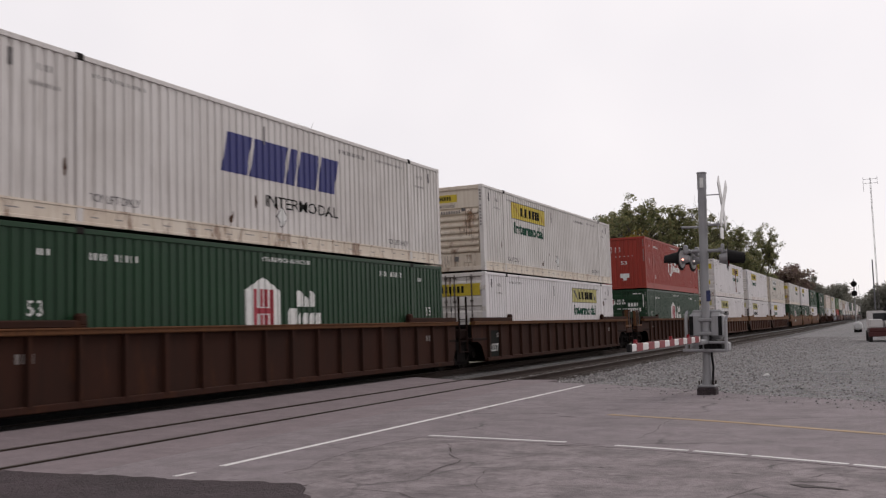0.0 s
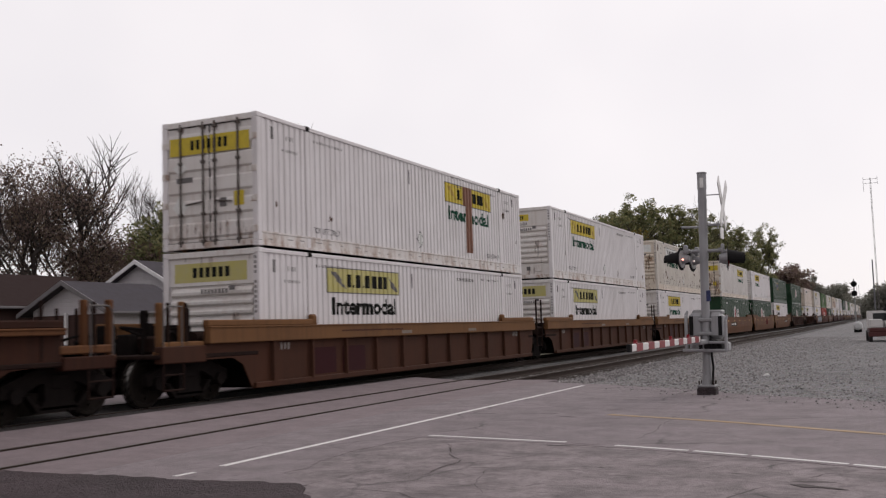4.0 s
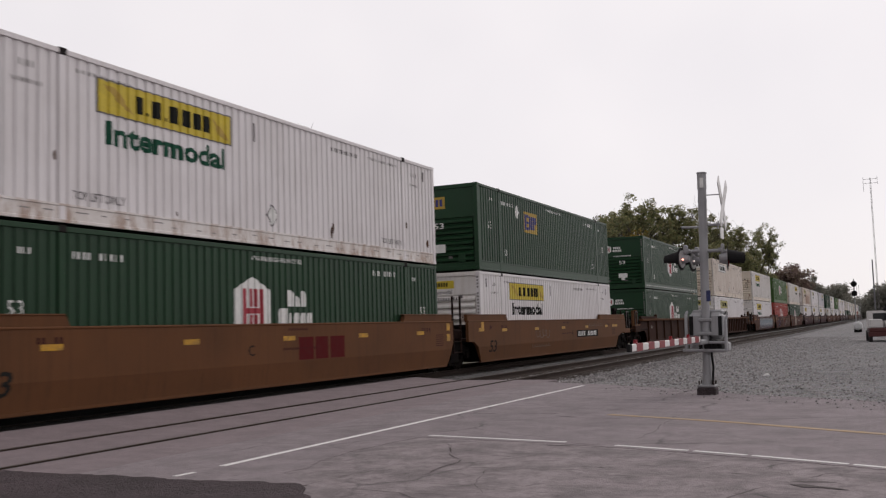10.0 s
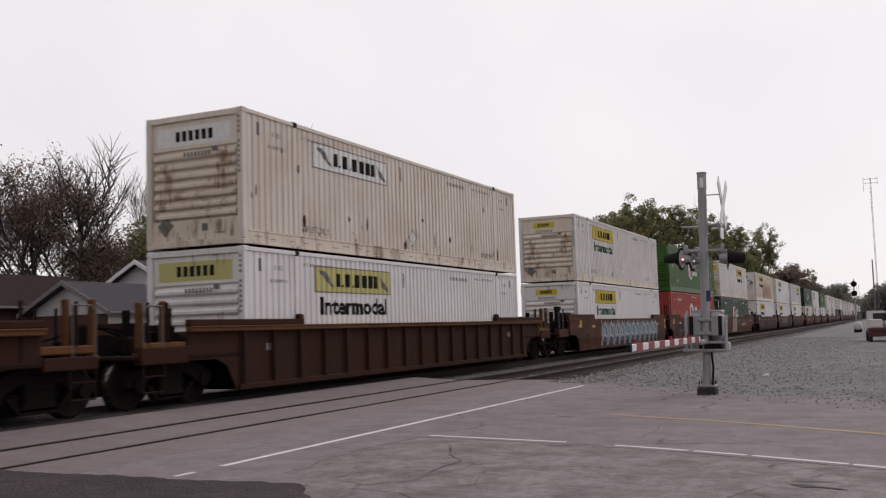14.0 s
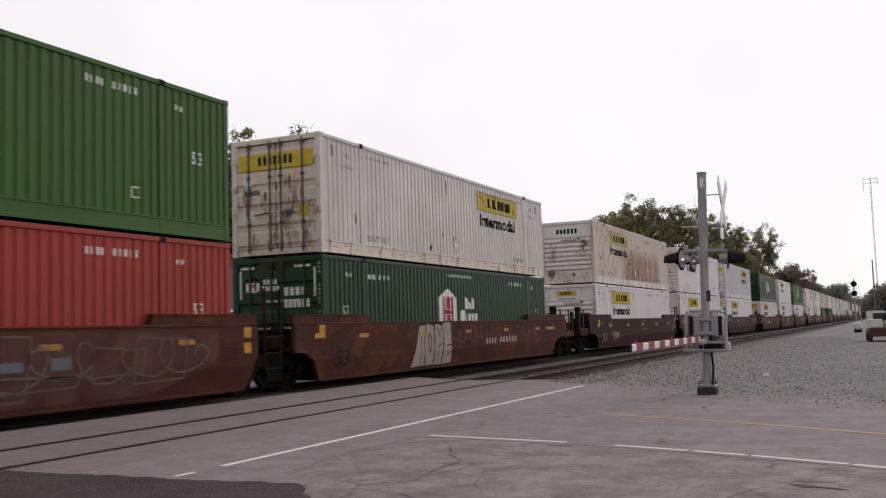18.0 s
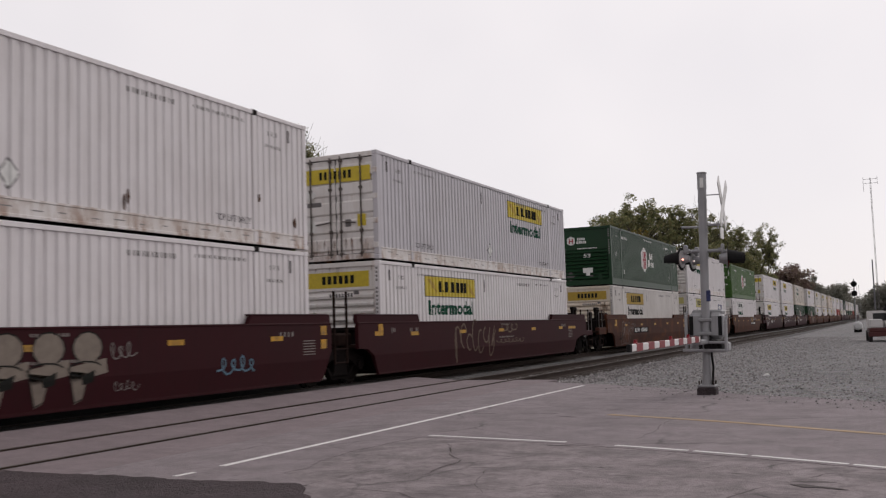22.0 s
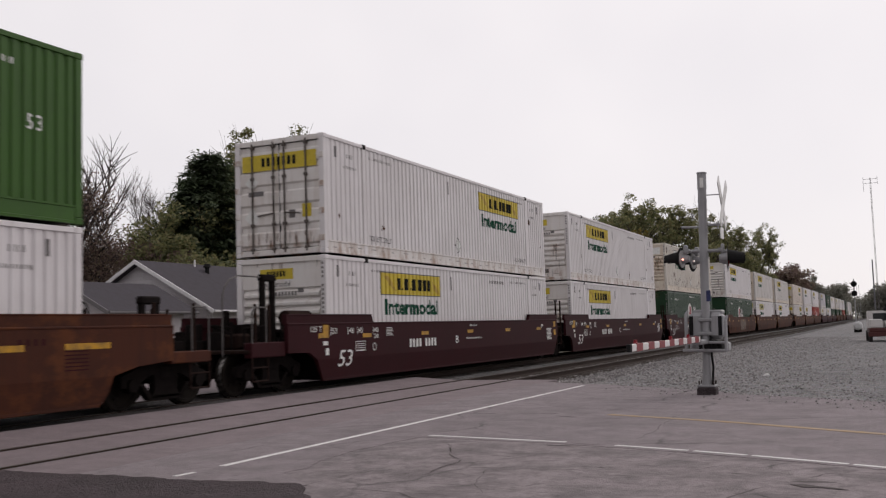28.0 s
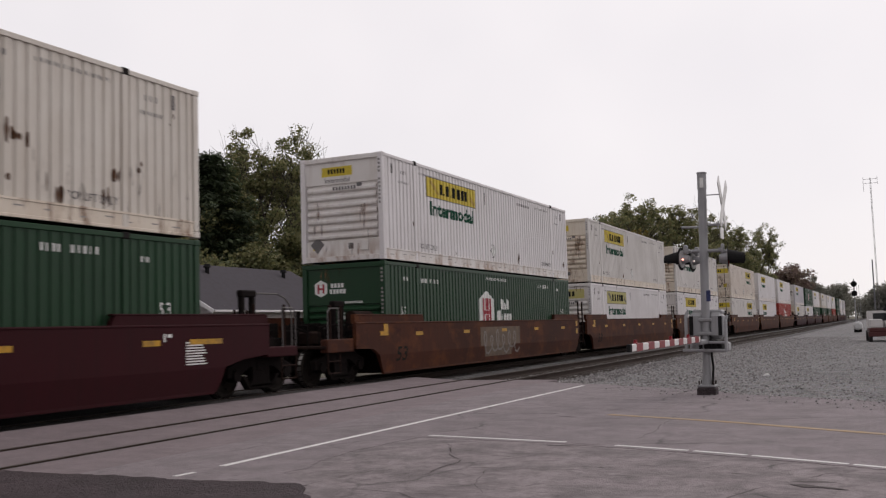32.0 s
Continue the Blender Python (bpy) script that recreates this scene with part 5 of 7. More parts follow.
                ink += [[(y - 0.14, 0.8), (y + 0.16, 0.9), (y + 0.12, 0.7), (y - 0.1, 0.66)]] if n == 5 else []
            spray(heads, GRAF_G if n == 6 else GRAF_T, "grey sprayed letters")
            spray(ink, BLACKP, "dark outlines of the sprayed letters")
        spray(scribble(9.74, 10.3, 1.03, 1.33, 3, 0.018) + scribble(9.85, 10.4, 0.5, 0.68, 4, 0.014), GRAF_P)
        spray(scribble(12.6, 13.8, 0.62, 0.98, 4, 0.04), GRAF_B)
    elif "ghost" in mark:
        gh = []
        for i in range(7):
            gh += stroke(arc(4.5 + 0.45 * i, 0.95 + 0.2 * (i % 2), 0.22, 0.48 - 0.12 * (i % 3), 20 * i, 20 * i + 250, 12), 0.06)
        spray(gh + stroke([(4.35, 1.4), (4.4, 0.7), (4.5, 0.36)], 0.07) + stroke([(7.5, 1.45), (7.2, 0.8), (7.6, 1.3)], 0.05) + scribble(8.3, 9.6, 1.2, 1.5, 3, 0.05) + scribble(7.8, 10.3, 0.85, 1.0, 7, 0.025), GRAF_F, "faded brownish sprayed loops")
    elif "outline" in mark:
        ol = stroke([(0.68, 0.33), (0.70, 1.0), (0.80, 1.4), (1.05, 1.46), (1.28, 1.3), (1.2, 0.95), (0.98, 0.86), (1.0, 0.36), (0.68, 0.33)], 0.03) + stroke(arc(1.08, 1.1, 0.07, 0.08, 0, 360, 10), 0.03)
        ol += stroke([(1.4, 1.46), (1.45, 0.9), (1.2, 0.4), (2.2, 0.38), (2.5, 0.8), (2.2, 1.0), (2.3, 1.45)], 0.025) + stroke([(1.65, 1.46), (1.68, 0.75), (1.55, 0.45)], 0.025) + stroke([(1.95, 1.42), (1.9, 1.1), (2.1, 1.08), (1.95, 0.85), (2.05, 0.55), (1.9, 0.5)], 0.025)
        spray(ol + scribble(2.5, 3.5, 1.0, 1.4, 4, 0.02), GRAF_P, "pale sprayed outline")
    elif "chalk" in mark:
        spray(scribble(9.39, 10.96, 1.26, 1.52, 5, 0.028) + scribble(11.35, 13.99, 1.27, 1.52, 9, 0.028), GRAF_W, "pale hand-written tags")
        spray([rect(10.3, 11.2, 1.1, 1.55)], GRAF_Y, "faint yellow smear")
    elif "wash" in mark:
        spray([rect(6.0, 9.6, 0.8, 1.4), rect(6.4, 8.8, 0.45, 0.8)], GRAF_F, "faint washed-out sprayed ground")
        spray(scribble(6.2, 9.4, 0.5, 1.3, 6, 0.06), GRAF_P)
    elif "tag" in mark:
        spray(stroke([(1.9, 1.02), (2.05, 0.7), (2.15, 0.95), (2.3, 0.7)], 0.04) + scribble(2.3, 3.1, 0.68, 1.02, 4, 0.035) + stroke([(2.2, 0.6), (2.7, 0.63)], 0.03), GRAF_W, "white spray-painted tag")
    elif "faint" in mark:
        spray(scribble(4.85, 6.3, 0.92, 1.26, 4, 0.035) + scribble(4.3, 6.4, 0.6, 0.7, 8, 0.025) + (scribble(11.5, 13.9, 1.28, 1.45, 7, 0.022) if k == 8 else []), GRAF_F, "faint pale tags")
    elif "smear" in mark:
        spray(scribble(9.4, 10.8, 0.92, 1.36, 4, 0.04), GRAF_F, "faint pale tag")
        spray(scribble(12.2, 12.95, 1.06, 1.24, 3, 0.03), GRAF_R, "faint purple tag")
    return car


# ---- the train: leading end of each container stack along the track at 0 s ----
SPEED, TRAIN_X, FLOOR_Z = 14.953, -13.295, 0.344
J, D_ = "jb", "D"
TRAIN = [
    # y, style, paint, marks, lead end, trail end, upper, lower
    (9.84, "A", None, "", "joint", "joint", ("swift", WHITE_B, "F"), ("hub", GREEN, "F")),
    (29.43, "A", None, "stencil", "joint", "coupler", (J, WHITE_B, "F"), (J, WHITE, "D", YELLOW_F)),
    (53.00, "A", None, "", "coupler", "coupler", ("hub", RED, "P"), ("hub", GREEN, "D")),
    (76.60, "B", None, "", "coupler", "joint", (J, WHITE, "D", YELLOW, "stripe"), (J, WHITE, "F", YELLOW_F, "black")),
    (96.38, "B", None, "", "joint", "joint", (J, WHITE, "F"), (J, WHITE, "F", YELLOW_F, "black")),
    (115.83, "B", None, "", "joint", "coupler", (J, PATCHY, "F", WHITEP), (J, WHITE, "F")),
    (139.46, "C", WELL_C, "board2.95 letterB smear", "coupler", "joint", (J, WHITE_B, "D"), ("hub", GREEN, "F")),
    (159.00, "C", WELL_C, "logo letterC", "joint", "joint", (J, WHITE, "F"), ("hub", GREEN, "D")),
    (178.48, "C", WELL_C, "board9.9 letterA faint", "joint", "coupler", ("emp", GREEN, "F"), (J, WHITE, "F", YELLOW, "black")),
    (202.14, "A", None, "sparse", "coupler", "coupler", ("hub", GREEN, "F", None, "dashes"), ("hub", GREEN, "F")),
    (225.61, "A", None, "", "coupler", "coupler", (J, CREAM, "F", WHITEP, "bare"), (J, WHITE, "F", YELLOW_F, "black")),
    (249.21, "C", WELL_D, "flames", "coupler", "joint", (J, WHITE_B, "F"), (J, WHITE, "F")),
    (268.80, "C", WELL_D, "sprites logo", "joint", "joint", ("hub", BRIGHT, "F"), ("hub", RED, "P")),
    (288.46, "C", WELL_D, "throwup", "joint", "coupler", (J, WHITE_B, "D", YELLOW, "black"), ("hub", GREEN, "D")),
    (311.88, "C", WELL_M, "tag 53", "coupler", "joint", (J, RUSTY, "F", YELLOW_F, "black"), (J, WHITE, "F", YELLOW, "black")),
    (331.51, "C", WELL_M, "pieces letterC", "joint", "joint", (J, WHITE, "F", YELLOW_F, "wide"), (J, WHITE, "F", YELLOW, "black")),
    (351.08, "C", WELL_M, "ghost", "joint", "coupler", (J, LILAC, "D"), (J, WHITE, "F", YELLOW, "wide")),
    (374.67, "C", WELL_D, "board3.15 outline", "coupler", "joint", ("hub", GREEN, "F"), (J, WHITE_B, "F", GOLD, "black")),
    (394.23, "C", WELL_D, "wash", "joint", "joint", (J, WHITE, "F"), (J, WHITE, "F", YELLOW_F, "blue")),
    (414.40, "C", WELL_D, "board10.0 letterA chalk", "joint", "coupler", ("hub", BRIGHT, "D"), (J, WHITE, "F", WHITEP)),
    (438.14, "C", WELL_M, "fresh letterB", "coupler", "joint", (J, WHITE, "D"), (J, WHITE, "F")),
    (457.58, "C", WELL_M, "fresh letterC", "joint", "joint", (J, WHITE, "F"), (J, WHITE, "F")),
    (477.20, "C", WELL_M, "fresh letterA", "joint", "coupler", (J, PATCHY, "F", WHITEP), ("hub", GREEN, "F")),
    (500.90, "C", WELL_D, "wash", "coupler", "joint", (J, WHITE, "F"), ("hub", GREEN, "F")),
    (520.44, "C", WELL_D, "", "joint", "joint", (J, WHITE_B, "F"), (J, WHITE, "F", YELLOW_F)),
    (540.03, "C", WELL_D, "", "joint", "coupler", (J, WHITE_B, "F"), (J, WHITE, "F")),
    (563.58, "C", WELL_D, "", "coupler", "joint", (J, CREAM, "D"), (J, WHITE_B, "D")),
    (583.14, "C", WELL_D, "", "joint", "joint", (J, WHITE, "F"), (J, WHITE, "F")),
    (602.71, "C", WELL_D, "", "joint", "coupler", (J, WHITE, "F"), ("hub", RED, "P")),
    (626.26, "C", WELL_M, "", "coupler", "joint", (J, LILAC, "F"), (J, WHITE_B, "F")),
    (645.82, "C", WELL_M, "", "joint", "joint", ("hub", GREEN, "F"), (J, WHITE, "F")),
    (665.39, "C", WELL_M, "", "joint", "coupler", (J, WHITE, "F"), ("hub", GREEN, "F")),
    (688.99, "C", WELL_D, "", "coupler", "joint", (J, WHITE_B, "F"), ("hub", GREEN, "F")),
    (708.55, "C", WELL_D, "", "joint", "joint", (J, WHITE, "F"), ("hub", GREEN, "F")),
    (728.12, "C", WELL_D, "", "joint", "coupler", (J, WHITE, "F"), ("hub", RED, "P")),
    (751.71, "C", WELL_M, "", "coupler", "joint", ("hub", GREEN, "F"), ("hub", GREEN, "F")),
    (771.28, "C", WELL_M, "", "joint", "joint", (J, WHITE, "F"), (J, WHITE, "F")),
    (790.84, "C", WELL_M, "", "joint", "coupler", (J, LILAC, "F"), (J, WHITE, "F")),
]
ROLLING = []
FINE = {"rung", "stile", "hinge", "door_handle", "brake_hose", "stirrup", "valve_box", "inner_plate", "underframe", "data_plate", "document_box", "placard", "vent", "marking", "joint_box", "handrail", "anchor_bolt"}
for k, (y, style, skin, mark, a, b, up, lo) in enumerate(TRAIN):
    SKIP[:] = FINE if k >= 27 else []
    car = well_car(style, k, a, b, y, mark, skin)
    ROLLING.append((car, y, 0.0))
    for spec, z, level in ((lo, FLOOR_Z, "in a rail car"), (up, FLOOR_Z + CH + 0.035, "stacked on top")):
        spec = list(spec) + [None] * (5 - len(spec))
        ROLLING.append((container(spec[0], spec[1], spec[2], spec[3] or YELLOW, level, spec[4] or ""), y, z))
SKIP[:] = []


# ---- ground, road and crossing ----
def ground_mat(name, a, b, c, fine=90.0, big=0.35, rough=0.9, bumpy=0.5, cracks=0.0, dist=0.02, dots=0.0, pits=0.0):
    m, n, l, bs = tree(name)
    col = mixrgb(n, l, noisefac(n, l, big, 0.35, 0.68, shift=False), a, b)
    col = mixrgb(n, l, scaled(n, l, noisefac(n, l, big * 7, 0.42, 0.7, detail=8, rough=0.75, shift=False), 0.75), col, c)
    fine_f = noisefac(n, l, fine, 0.3, 0.7, detail=3, shift=False)
    col = mixrgb(n, l, scaled(n, l, fine_f, 0.22), col, c)
    if pits:
        col = mixrgb(n, l, scaled(n, l, noisefac(n, l, 1.0, 0.47, 0.62, (1.5, 1.7, 1), 7, 0.68, shift=False), pits), col, tuple(0.62 * q for q in c))
        col = mixrgb(n, l, scaled(n, l, noisefac(n, l, 14, 0.55, 0.68, detail=4, shift=False), pits * 0.8), col, tuple(0.4 * q for q in c))
    if dots:
        vo, co = n.new("ShaderNodeTexVoronoi"), n.new("ShaderNodeTexCoord")
        l.new(co.outputs["Object"], vo.inputs["Vector"])
        vo.inputs["Scale"].default_value = dots
        col = mixrgb(n, l, 0.55, col, vo.outputs["Color"], "SOFT_LIGHT")
        hs = n.new("ShaderNodeHueSaturation")
        hs.inputs["Saturation"].default_value = 0.25
        l.new(col, hs.inputs["Color"])
        col = hs.outputs[0]
    if cracks:
        co, mp, wob, vo, rm = n.new("ShaderNodeTexCoord"), n.new("ShaderNodeMixRGB"), n.new("ShaderNodeTexNoise"), n.new("ShaderNodeTexVoronoi"), n.new("ShaderNodeMapRange")
        wob.inputs["Scale"].default_value, wob.inputs["Detail"].default_value = 1.4, 6
        l.new(co.outputs["Object"], wob.inputs["Vector"])
        mp.inputs[0].default_value = 0.35
        l.new(co.outputs["Object"], mp.inputs[1])
        l.new(wob.outputs["Color"], mp.inputs[2])
        l.new(mp.outputs[0], vo.inputs["Vector"])
        vo.feature = "DISTANCE_TO_EDGE"
        vo.inputs["Scale"].default_value = 0.62
        l.new(vo.outputs["Distance"], rm.inputs["Value"])
        rm.inputs["From Min"].default_value, rm.inputs["From Max"].default_value, rm.inputs["To Min"].default_value, rm.inputs["To Max"].default_value = 0.002, 0.016, 1.0, 0.0
        gate = n.new("ShaderNodeMath")
        gate.operation = "MULTIPLY"
        l.new(rm.outputs[0], gate.inputs[0])
        l.new(noisefac(n, l, 0.5, 0.45, 0.6, shift=False), gate.inputs[1])
        col = mixrgb(n, l, scaled(n, l, gate.outputs[0], cracks), col, (0.03, 0.028, 0.026))
    l.new(col, bs.inputs["Base Color"])
    bs.inputs["Roughness"].default_value = rough
    bump(n, l, bs, fine_f, bumpy, dist)
    return m


CONCRETE = ground_mat("worn_crossing_concrete", (0.228, 0.183, 0.192), (0.190, 0.151, 0.159), (0.145, 0.115, 0.121), 70, 0.3, bumpy=0.25, cracks=0.12, pits=0.22)
LANE = ground_mat("grey_lane_asphalt", (0.266, 0.225, 0.236), (0.218, 0.184, 0.193), (0.152, 0.127, 0.133), 80, 0.28, bumpy=0.45, cracks=0.6, pits=0.3)
APRON = ground_mat("cracked_old_asphalt", (0.300, 0.256, 0.262), (0.236, 0.199, 0.204), (0.110, 0.091, 0.094), 55, 0.6, bumpy=0.5, cracks=0.9, pits=0.5)
# near-black so that the shade beneath the train is in the slab's colour
SHADE_BED = ground_mat("shade_darkened_track_bed", (0.028, 0.022, 0.022), (0.018, 0.014, 0.014), (0.048, 0.038, 0.036), 30, 0.6, bumpy=0.8, dist=0.03)
DARKG = ground_mat("dark_broken_asphalt", (0.098, 0.068, 0.076), (0.050, 0.034, 0.038), (0.022, 0.015, 0.016), 26, 0.8, bumpy=1.0, dist=0.05)
GRAVEL = ground_mat("grey_gravel", (0.315, 0.272, 0.280), (0.235, 0.203, 0.210), (0.135, 0.114, 0.118), 30, 0.25, bumpy=1.0, dist=0.05, dots=18, pits=0.35)
BALLAST = ground_mat("grey_track_ballast", (0.150, 0.128, 0.130), (0.105, 0.088, 0.088), (0.055, 0.045, 0.045), 26, 0.5, bumpy=1.0, dist=0.06, dots=16)
DIRT = ground_mat("dry_grass_and_dirt", (0.11, 0.105, 0.06), (0.15, 0.13, 0.10), (0.06, 0.06, 0.035), 20, 0.1, bumpy=1.0, dist=0.05)
RAIL = plain("brown_rail_steel", (0.035, 0.024, 0.02), 0.8, 0.0, 0.5, gloss=0.1)
RAILTOP = plain("dull_rail_head", (0.10, 0.085, 0.078), 0.5, 0.5, 0.4)
TIE = plain("weathered_tie_timber", (0.045, 0.035, 0.03), 0.9, 0, 0.5, 3)
LINE = plain("worn_white_road_paint", (0.70, 0.68, 0.67), 0.7, 0, 0.35, 6, (0.3, 0.28, 0.27))
LINE_Y = plain("worn_yellow_road_paint", (0.36, 0.235, 0.10), 0.7, 0, 0.8, 4, (0.26, 0.22, 0.19))
RUBBER = plain("dark_flangeway_rubber", (0.035, 0.032, 0.032), 0.8)

I4 = Matrix.Identity(4)


def slab(name, poly, z0, z1, mat, label, kind="structure", category="ground"):
    return solo(name, Shape().prism(poly, "z", z0, z1), mat, I4, label, category, "", kind)


slab("ground", [(-2500, -600), (1500, -600), (1500, 3000), (-2500, 3000)], -0.6, -0.32, DIRT, "flat dry grass and dirt reaching to the horizon")
slab("gravel_yard", [(-7.04, 18.08), (-4.42, 19.13), (52, -3.0), (90, 400), (-7.4, 400)], -0.4, -0.14, GRAVEL, "level yard of pale grey gravel beside the tracks")
slab("apron", [(-3.2, -30), (60, -30), (60, -4.0), (-5.66, 13.30), (-5.92, 7.70), (-4.83, 7.37), (-4.44, 6.77), (-4.25, 6.11)], -0.5, -0.024, APRON, "cracked old asphalt apron beside the road", category="pavement")
verge_rnd = random.Random(21)
torn = [(-5.0 - 0.09 * i, 7.62 + 0.03 * math.sin(0.31 * i) + 0.02 * math.sin(1.3 * i) + verge_rnd.uniform(-0.03, 0.03)) for i in range(44)]
slab("verge_left", [(-8.94, -30), (-3.6, -30), (-4.25, 6.67), (-4.45, 6.9), (-4.58, 7.1), (-4.74, 7.2), (-4.86, 7.45)] + torn + [(-8.94, 7.62)], -0.5, -0.007, DARKG, "dark broken asphalt and cinders beside the crossing")
edge_rnd = random.Random(8)
worn_key = [(-4.95, 7.62), (-5.35, 8.0), (-5.64, 8.25), (-5.58, 8.6), (-5.74, 9.05), (-5.81, 9.9), (-5.74, 10.9), (-5.62, 11.42), (-3.6, 11.04), (-2.0, 10.50), (-0.4, 9.83), (6.5, 6.6)]
worn_edge = []
for (xa, ya), (xb, yb) in zip(worn_key, worn_key[1:]):
    for i in range(max(1, int(math.hypot(xb - xa, yb - ya) / 0.08))):
        u = i / max(1, int(math.hypot(xb - xa, yb - ya) / 0.08))
        worn_edge.append((xa + (xb - xa) * u + edge_rnd.uniform(-0.025, 0.025), ya + (yb - ya) * u + edge_rnd.uniform(-0.025, 0.025)))
slab("road", worn_edge + [(60, -19.0), (60, -12.0), (5.0, 13.6), (0.0, 17.0), (-0.71, 17.7), (-1.66, 18.3), (-2.4, 18.75), (-2.73, 19.0), (-3.3, 19.8), (-4.63, 20.81), (-5.9, 21.83), (-7.21, 22.55), (-7.86, 23.1), (-7.86, 7.64)], -0.5, -0.02, LANE, "grey asphalt road with worn lane paint", category="road")
NEAR_X = -9.793
GA = 0.7525
cross_y = (7.66, 23.9)
def crossing_slab(name, x0, x1, za, zb, mat, label):
    """A slab across the road whose top runs from za at x0 to zb at x1."""
    y0, y1 = cross_y
    y2 = y0 - (0.0 if x1 > -30 else 3.0)
    s = Shape().add([(x0, y0, -0.5), (x1, y2, -0.5), (x1, y1, -0.5), (x0, y1, -0.5), (x0, y0, za), (x1, y2, zb), (x1, y1, zb), (x0, y1, za)], [(0, 1, 2, 3), (4, 5, 6, 7), (0, 1, 5, 4), (1, 2, 6, 5), (2, 3, 7, 6), (3, 0, 4, 7)])
    return solo(name, s, mat, I4, label, "pavement", "", "structure")


SLAB_T, SHADE_T = "pale concrete crossing slab between the rails", "crossing slab under the train with the train's shade painted in"
crossing_slab("crossing_panel", -7.862, NEAR_X + GA + 0.09, -0.02, -0.012, CONCRETE, SLAB_T)
crossing_slab("crossing_panel", NEAR_X + GA - 0.115, NEAR_X - GA + 0.115, -0.012, -0.012, CONCRETE, SLAB_T)
crossing_slab("crossing_panel", NEAR_X - GA - 0.045, -11.93, -0.012, RAISE - 0.014, CONCRETE, SLAB_T)
# these two slabs carry the train's shade as painted colour
crossing_slab("crossing_panel_shade", -11.934, TRAIN_X + GA + 0.09, RAISE - 0.016, RAISE - 0.016, SHADE_BED, SHADE_T)
crossing_slab("crossing_panel_shade", TRAIN_X + GA - 0.115, TRAIN_X - GA + 0.115, RAISE - 0.016, RAISE - 0.016, SHADE_BED, SHADE_T)
crossing_slab("crossing_panel", TRAIN_X - GA - 0.045, -40, RAISE - 0.012, -0.02, CONCRETE, SLAB_T)


def rail_line(x, z, name):
    t = thing(name, Matrix.Translation((x, 0, z)), "railway track of worn steel rails on timber ties", "railway track", "", "structure")
    for sx in (1, -1):
        c = sx * GA
        made("rail", Shape().prism([(c - 0.035, 0.0), (c + 0.035, 0.0), (c + 0.035, -0.035), (c + 0.01, -0.05), (c + 0.01, -0.13), (c + 0.07, -0.155), (c + 0.07, -0.17), (c - 0.07, -0.17), (c - 0.07, -0.155), (c - 0.01, -0.13), (c - 0.01, -0.05), (c - 0.035, -0.035)], "y", -120, 900), RAIL, t)
        made("rail_head", Shape().box(c - 0.028, c + 0.028, -120, 900, -0.004, 0.003, 0.001), RAILTOP, t, "polished running surface")
        made("flangeway", Shape().box(c - sx * 0.115, c - sx * 0.037, cross_y[0], cross_y[1], -0.3, -0.05, 0.004), RUBBER, t)
        made("flangeway", Shape().box(c + sx * 0.037, c + sx * (0.09 if sx > 0 else 0.05), cross_y[0], cross_y[1], -0.3, -0.016, 0.002), RUBBER, t)
    tie = Shape().box(-1.3, 1.3, -0.115, 0.115, -0.36, -0.165, 0.015).mesh("tie", TIE)
    for i in range(110):
        part("tie", tie, t, "", Matrix.Translation((random.uniform(-0.04, 0.04), 25.0 + 0.52 * i, random.uniform(-0.008, 0.004))))
    rest = Shape()
    for i in range(300):
        rest.box(-1.3, 1.3, 82.2 + 0.52 * i, 82.43 + 0.52 * i, -0.36, -0.165)
    tagged(made("far_ties", rest, TIE, t), kind="stuff")
    return t


rail_line(NEAR_X, 0.0, "track_1")
rail_line(TRAIN_X, RAISE, "track_2")
bed = Shape()
bed.prism([(-18.6, -0.55), (-15.6, -0.08), (-12.0, -0.08), (-11.2, -0.18), (-7.5, -0.20), (-6.1, -0.55)], "y", 23.7, 900)
solo("ballast_bed", bed, BALLAST, I4, "bed of grey crushed-stone ballast under the tracks", "ballast", "", "structure")
bed = Shape()
bed.prism([(-18.6, -0.55), (-15.6, -0.08), (-12.0, -0.08), (-11.2, -0.18), (-7.5, -0.20), (-6.3, -0.55)], "y", -120, 7.8)
solo("ballast_bed_south", bed, BALLAST, I4, "bed of grey crushed-stone ballast under the tracks", "ballast", "", "structure")


def road_rim(x):
    """Where the road ends and the gravel begins."""
    return float(np.interp(x, (-7.9, -5.9, -4.63, -3.3, -2.73, -1.66, 0.0, 5.0), (23.1, 21.83, 20.81, 19.8, 19.0, 18.3, 17.0, 13.6)))


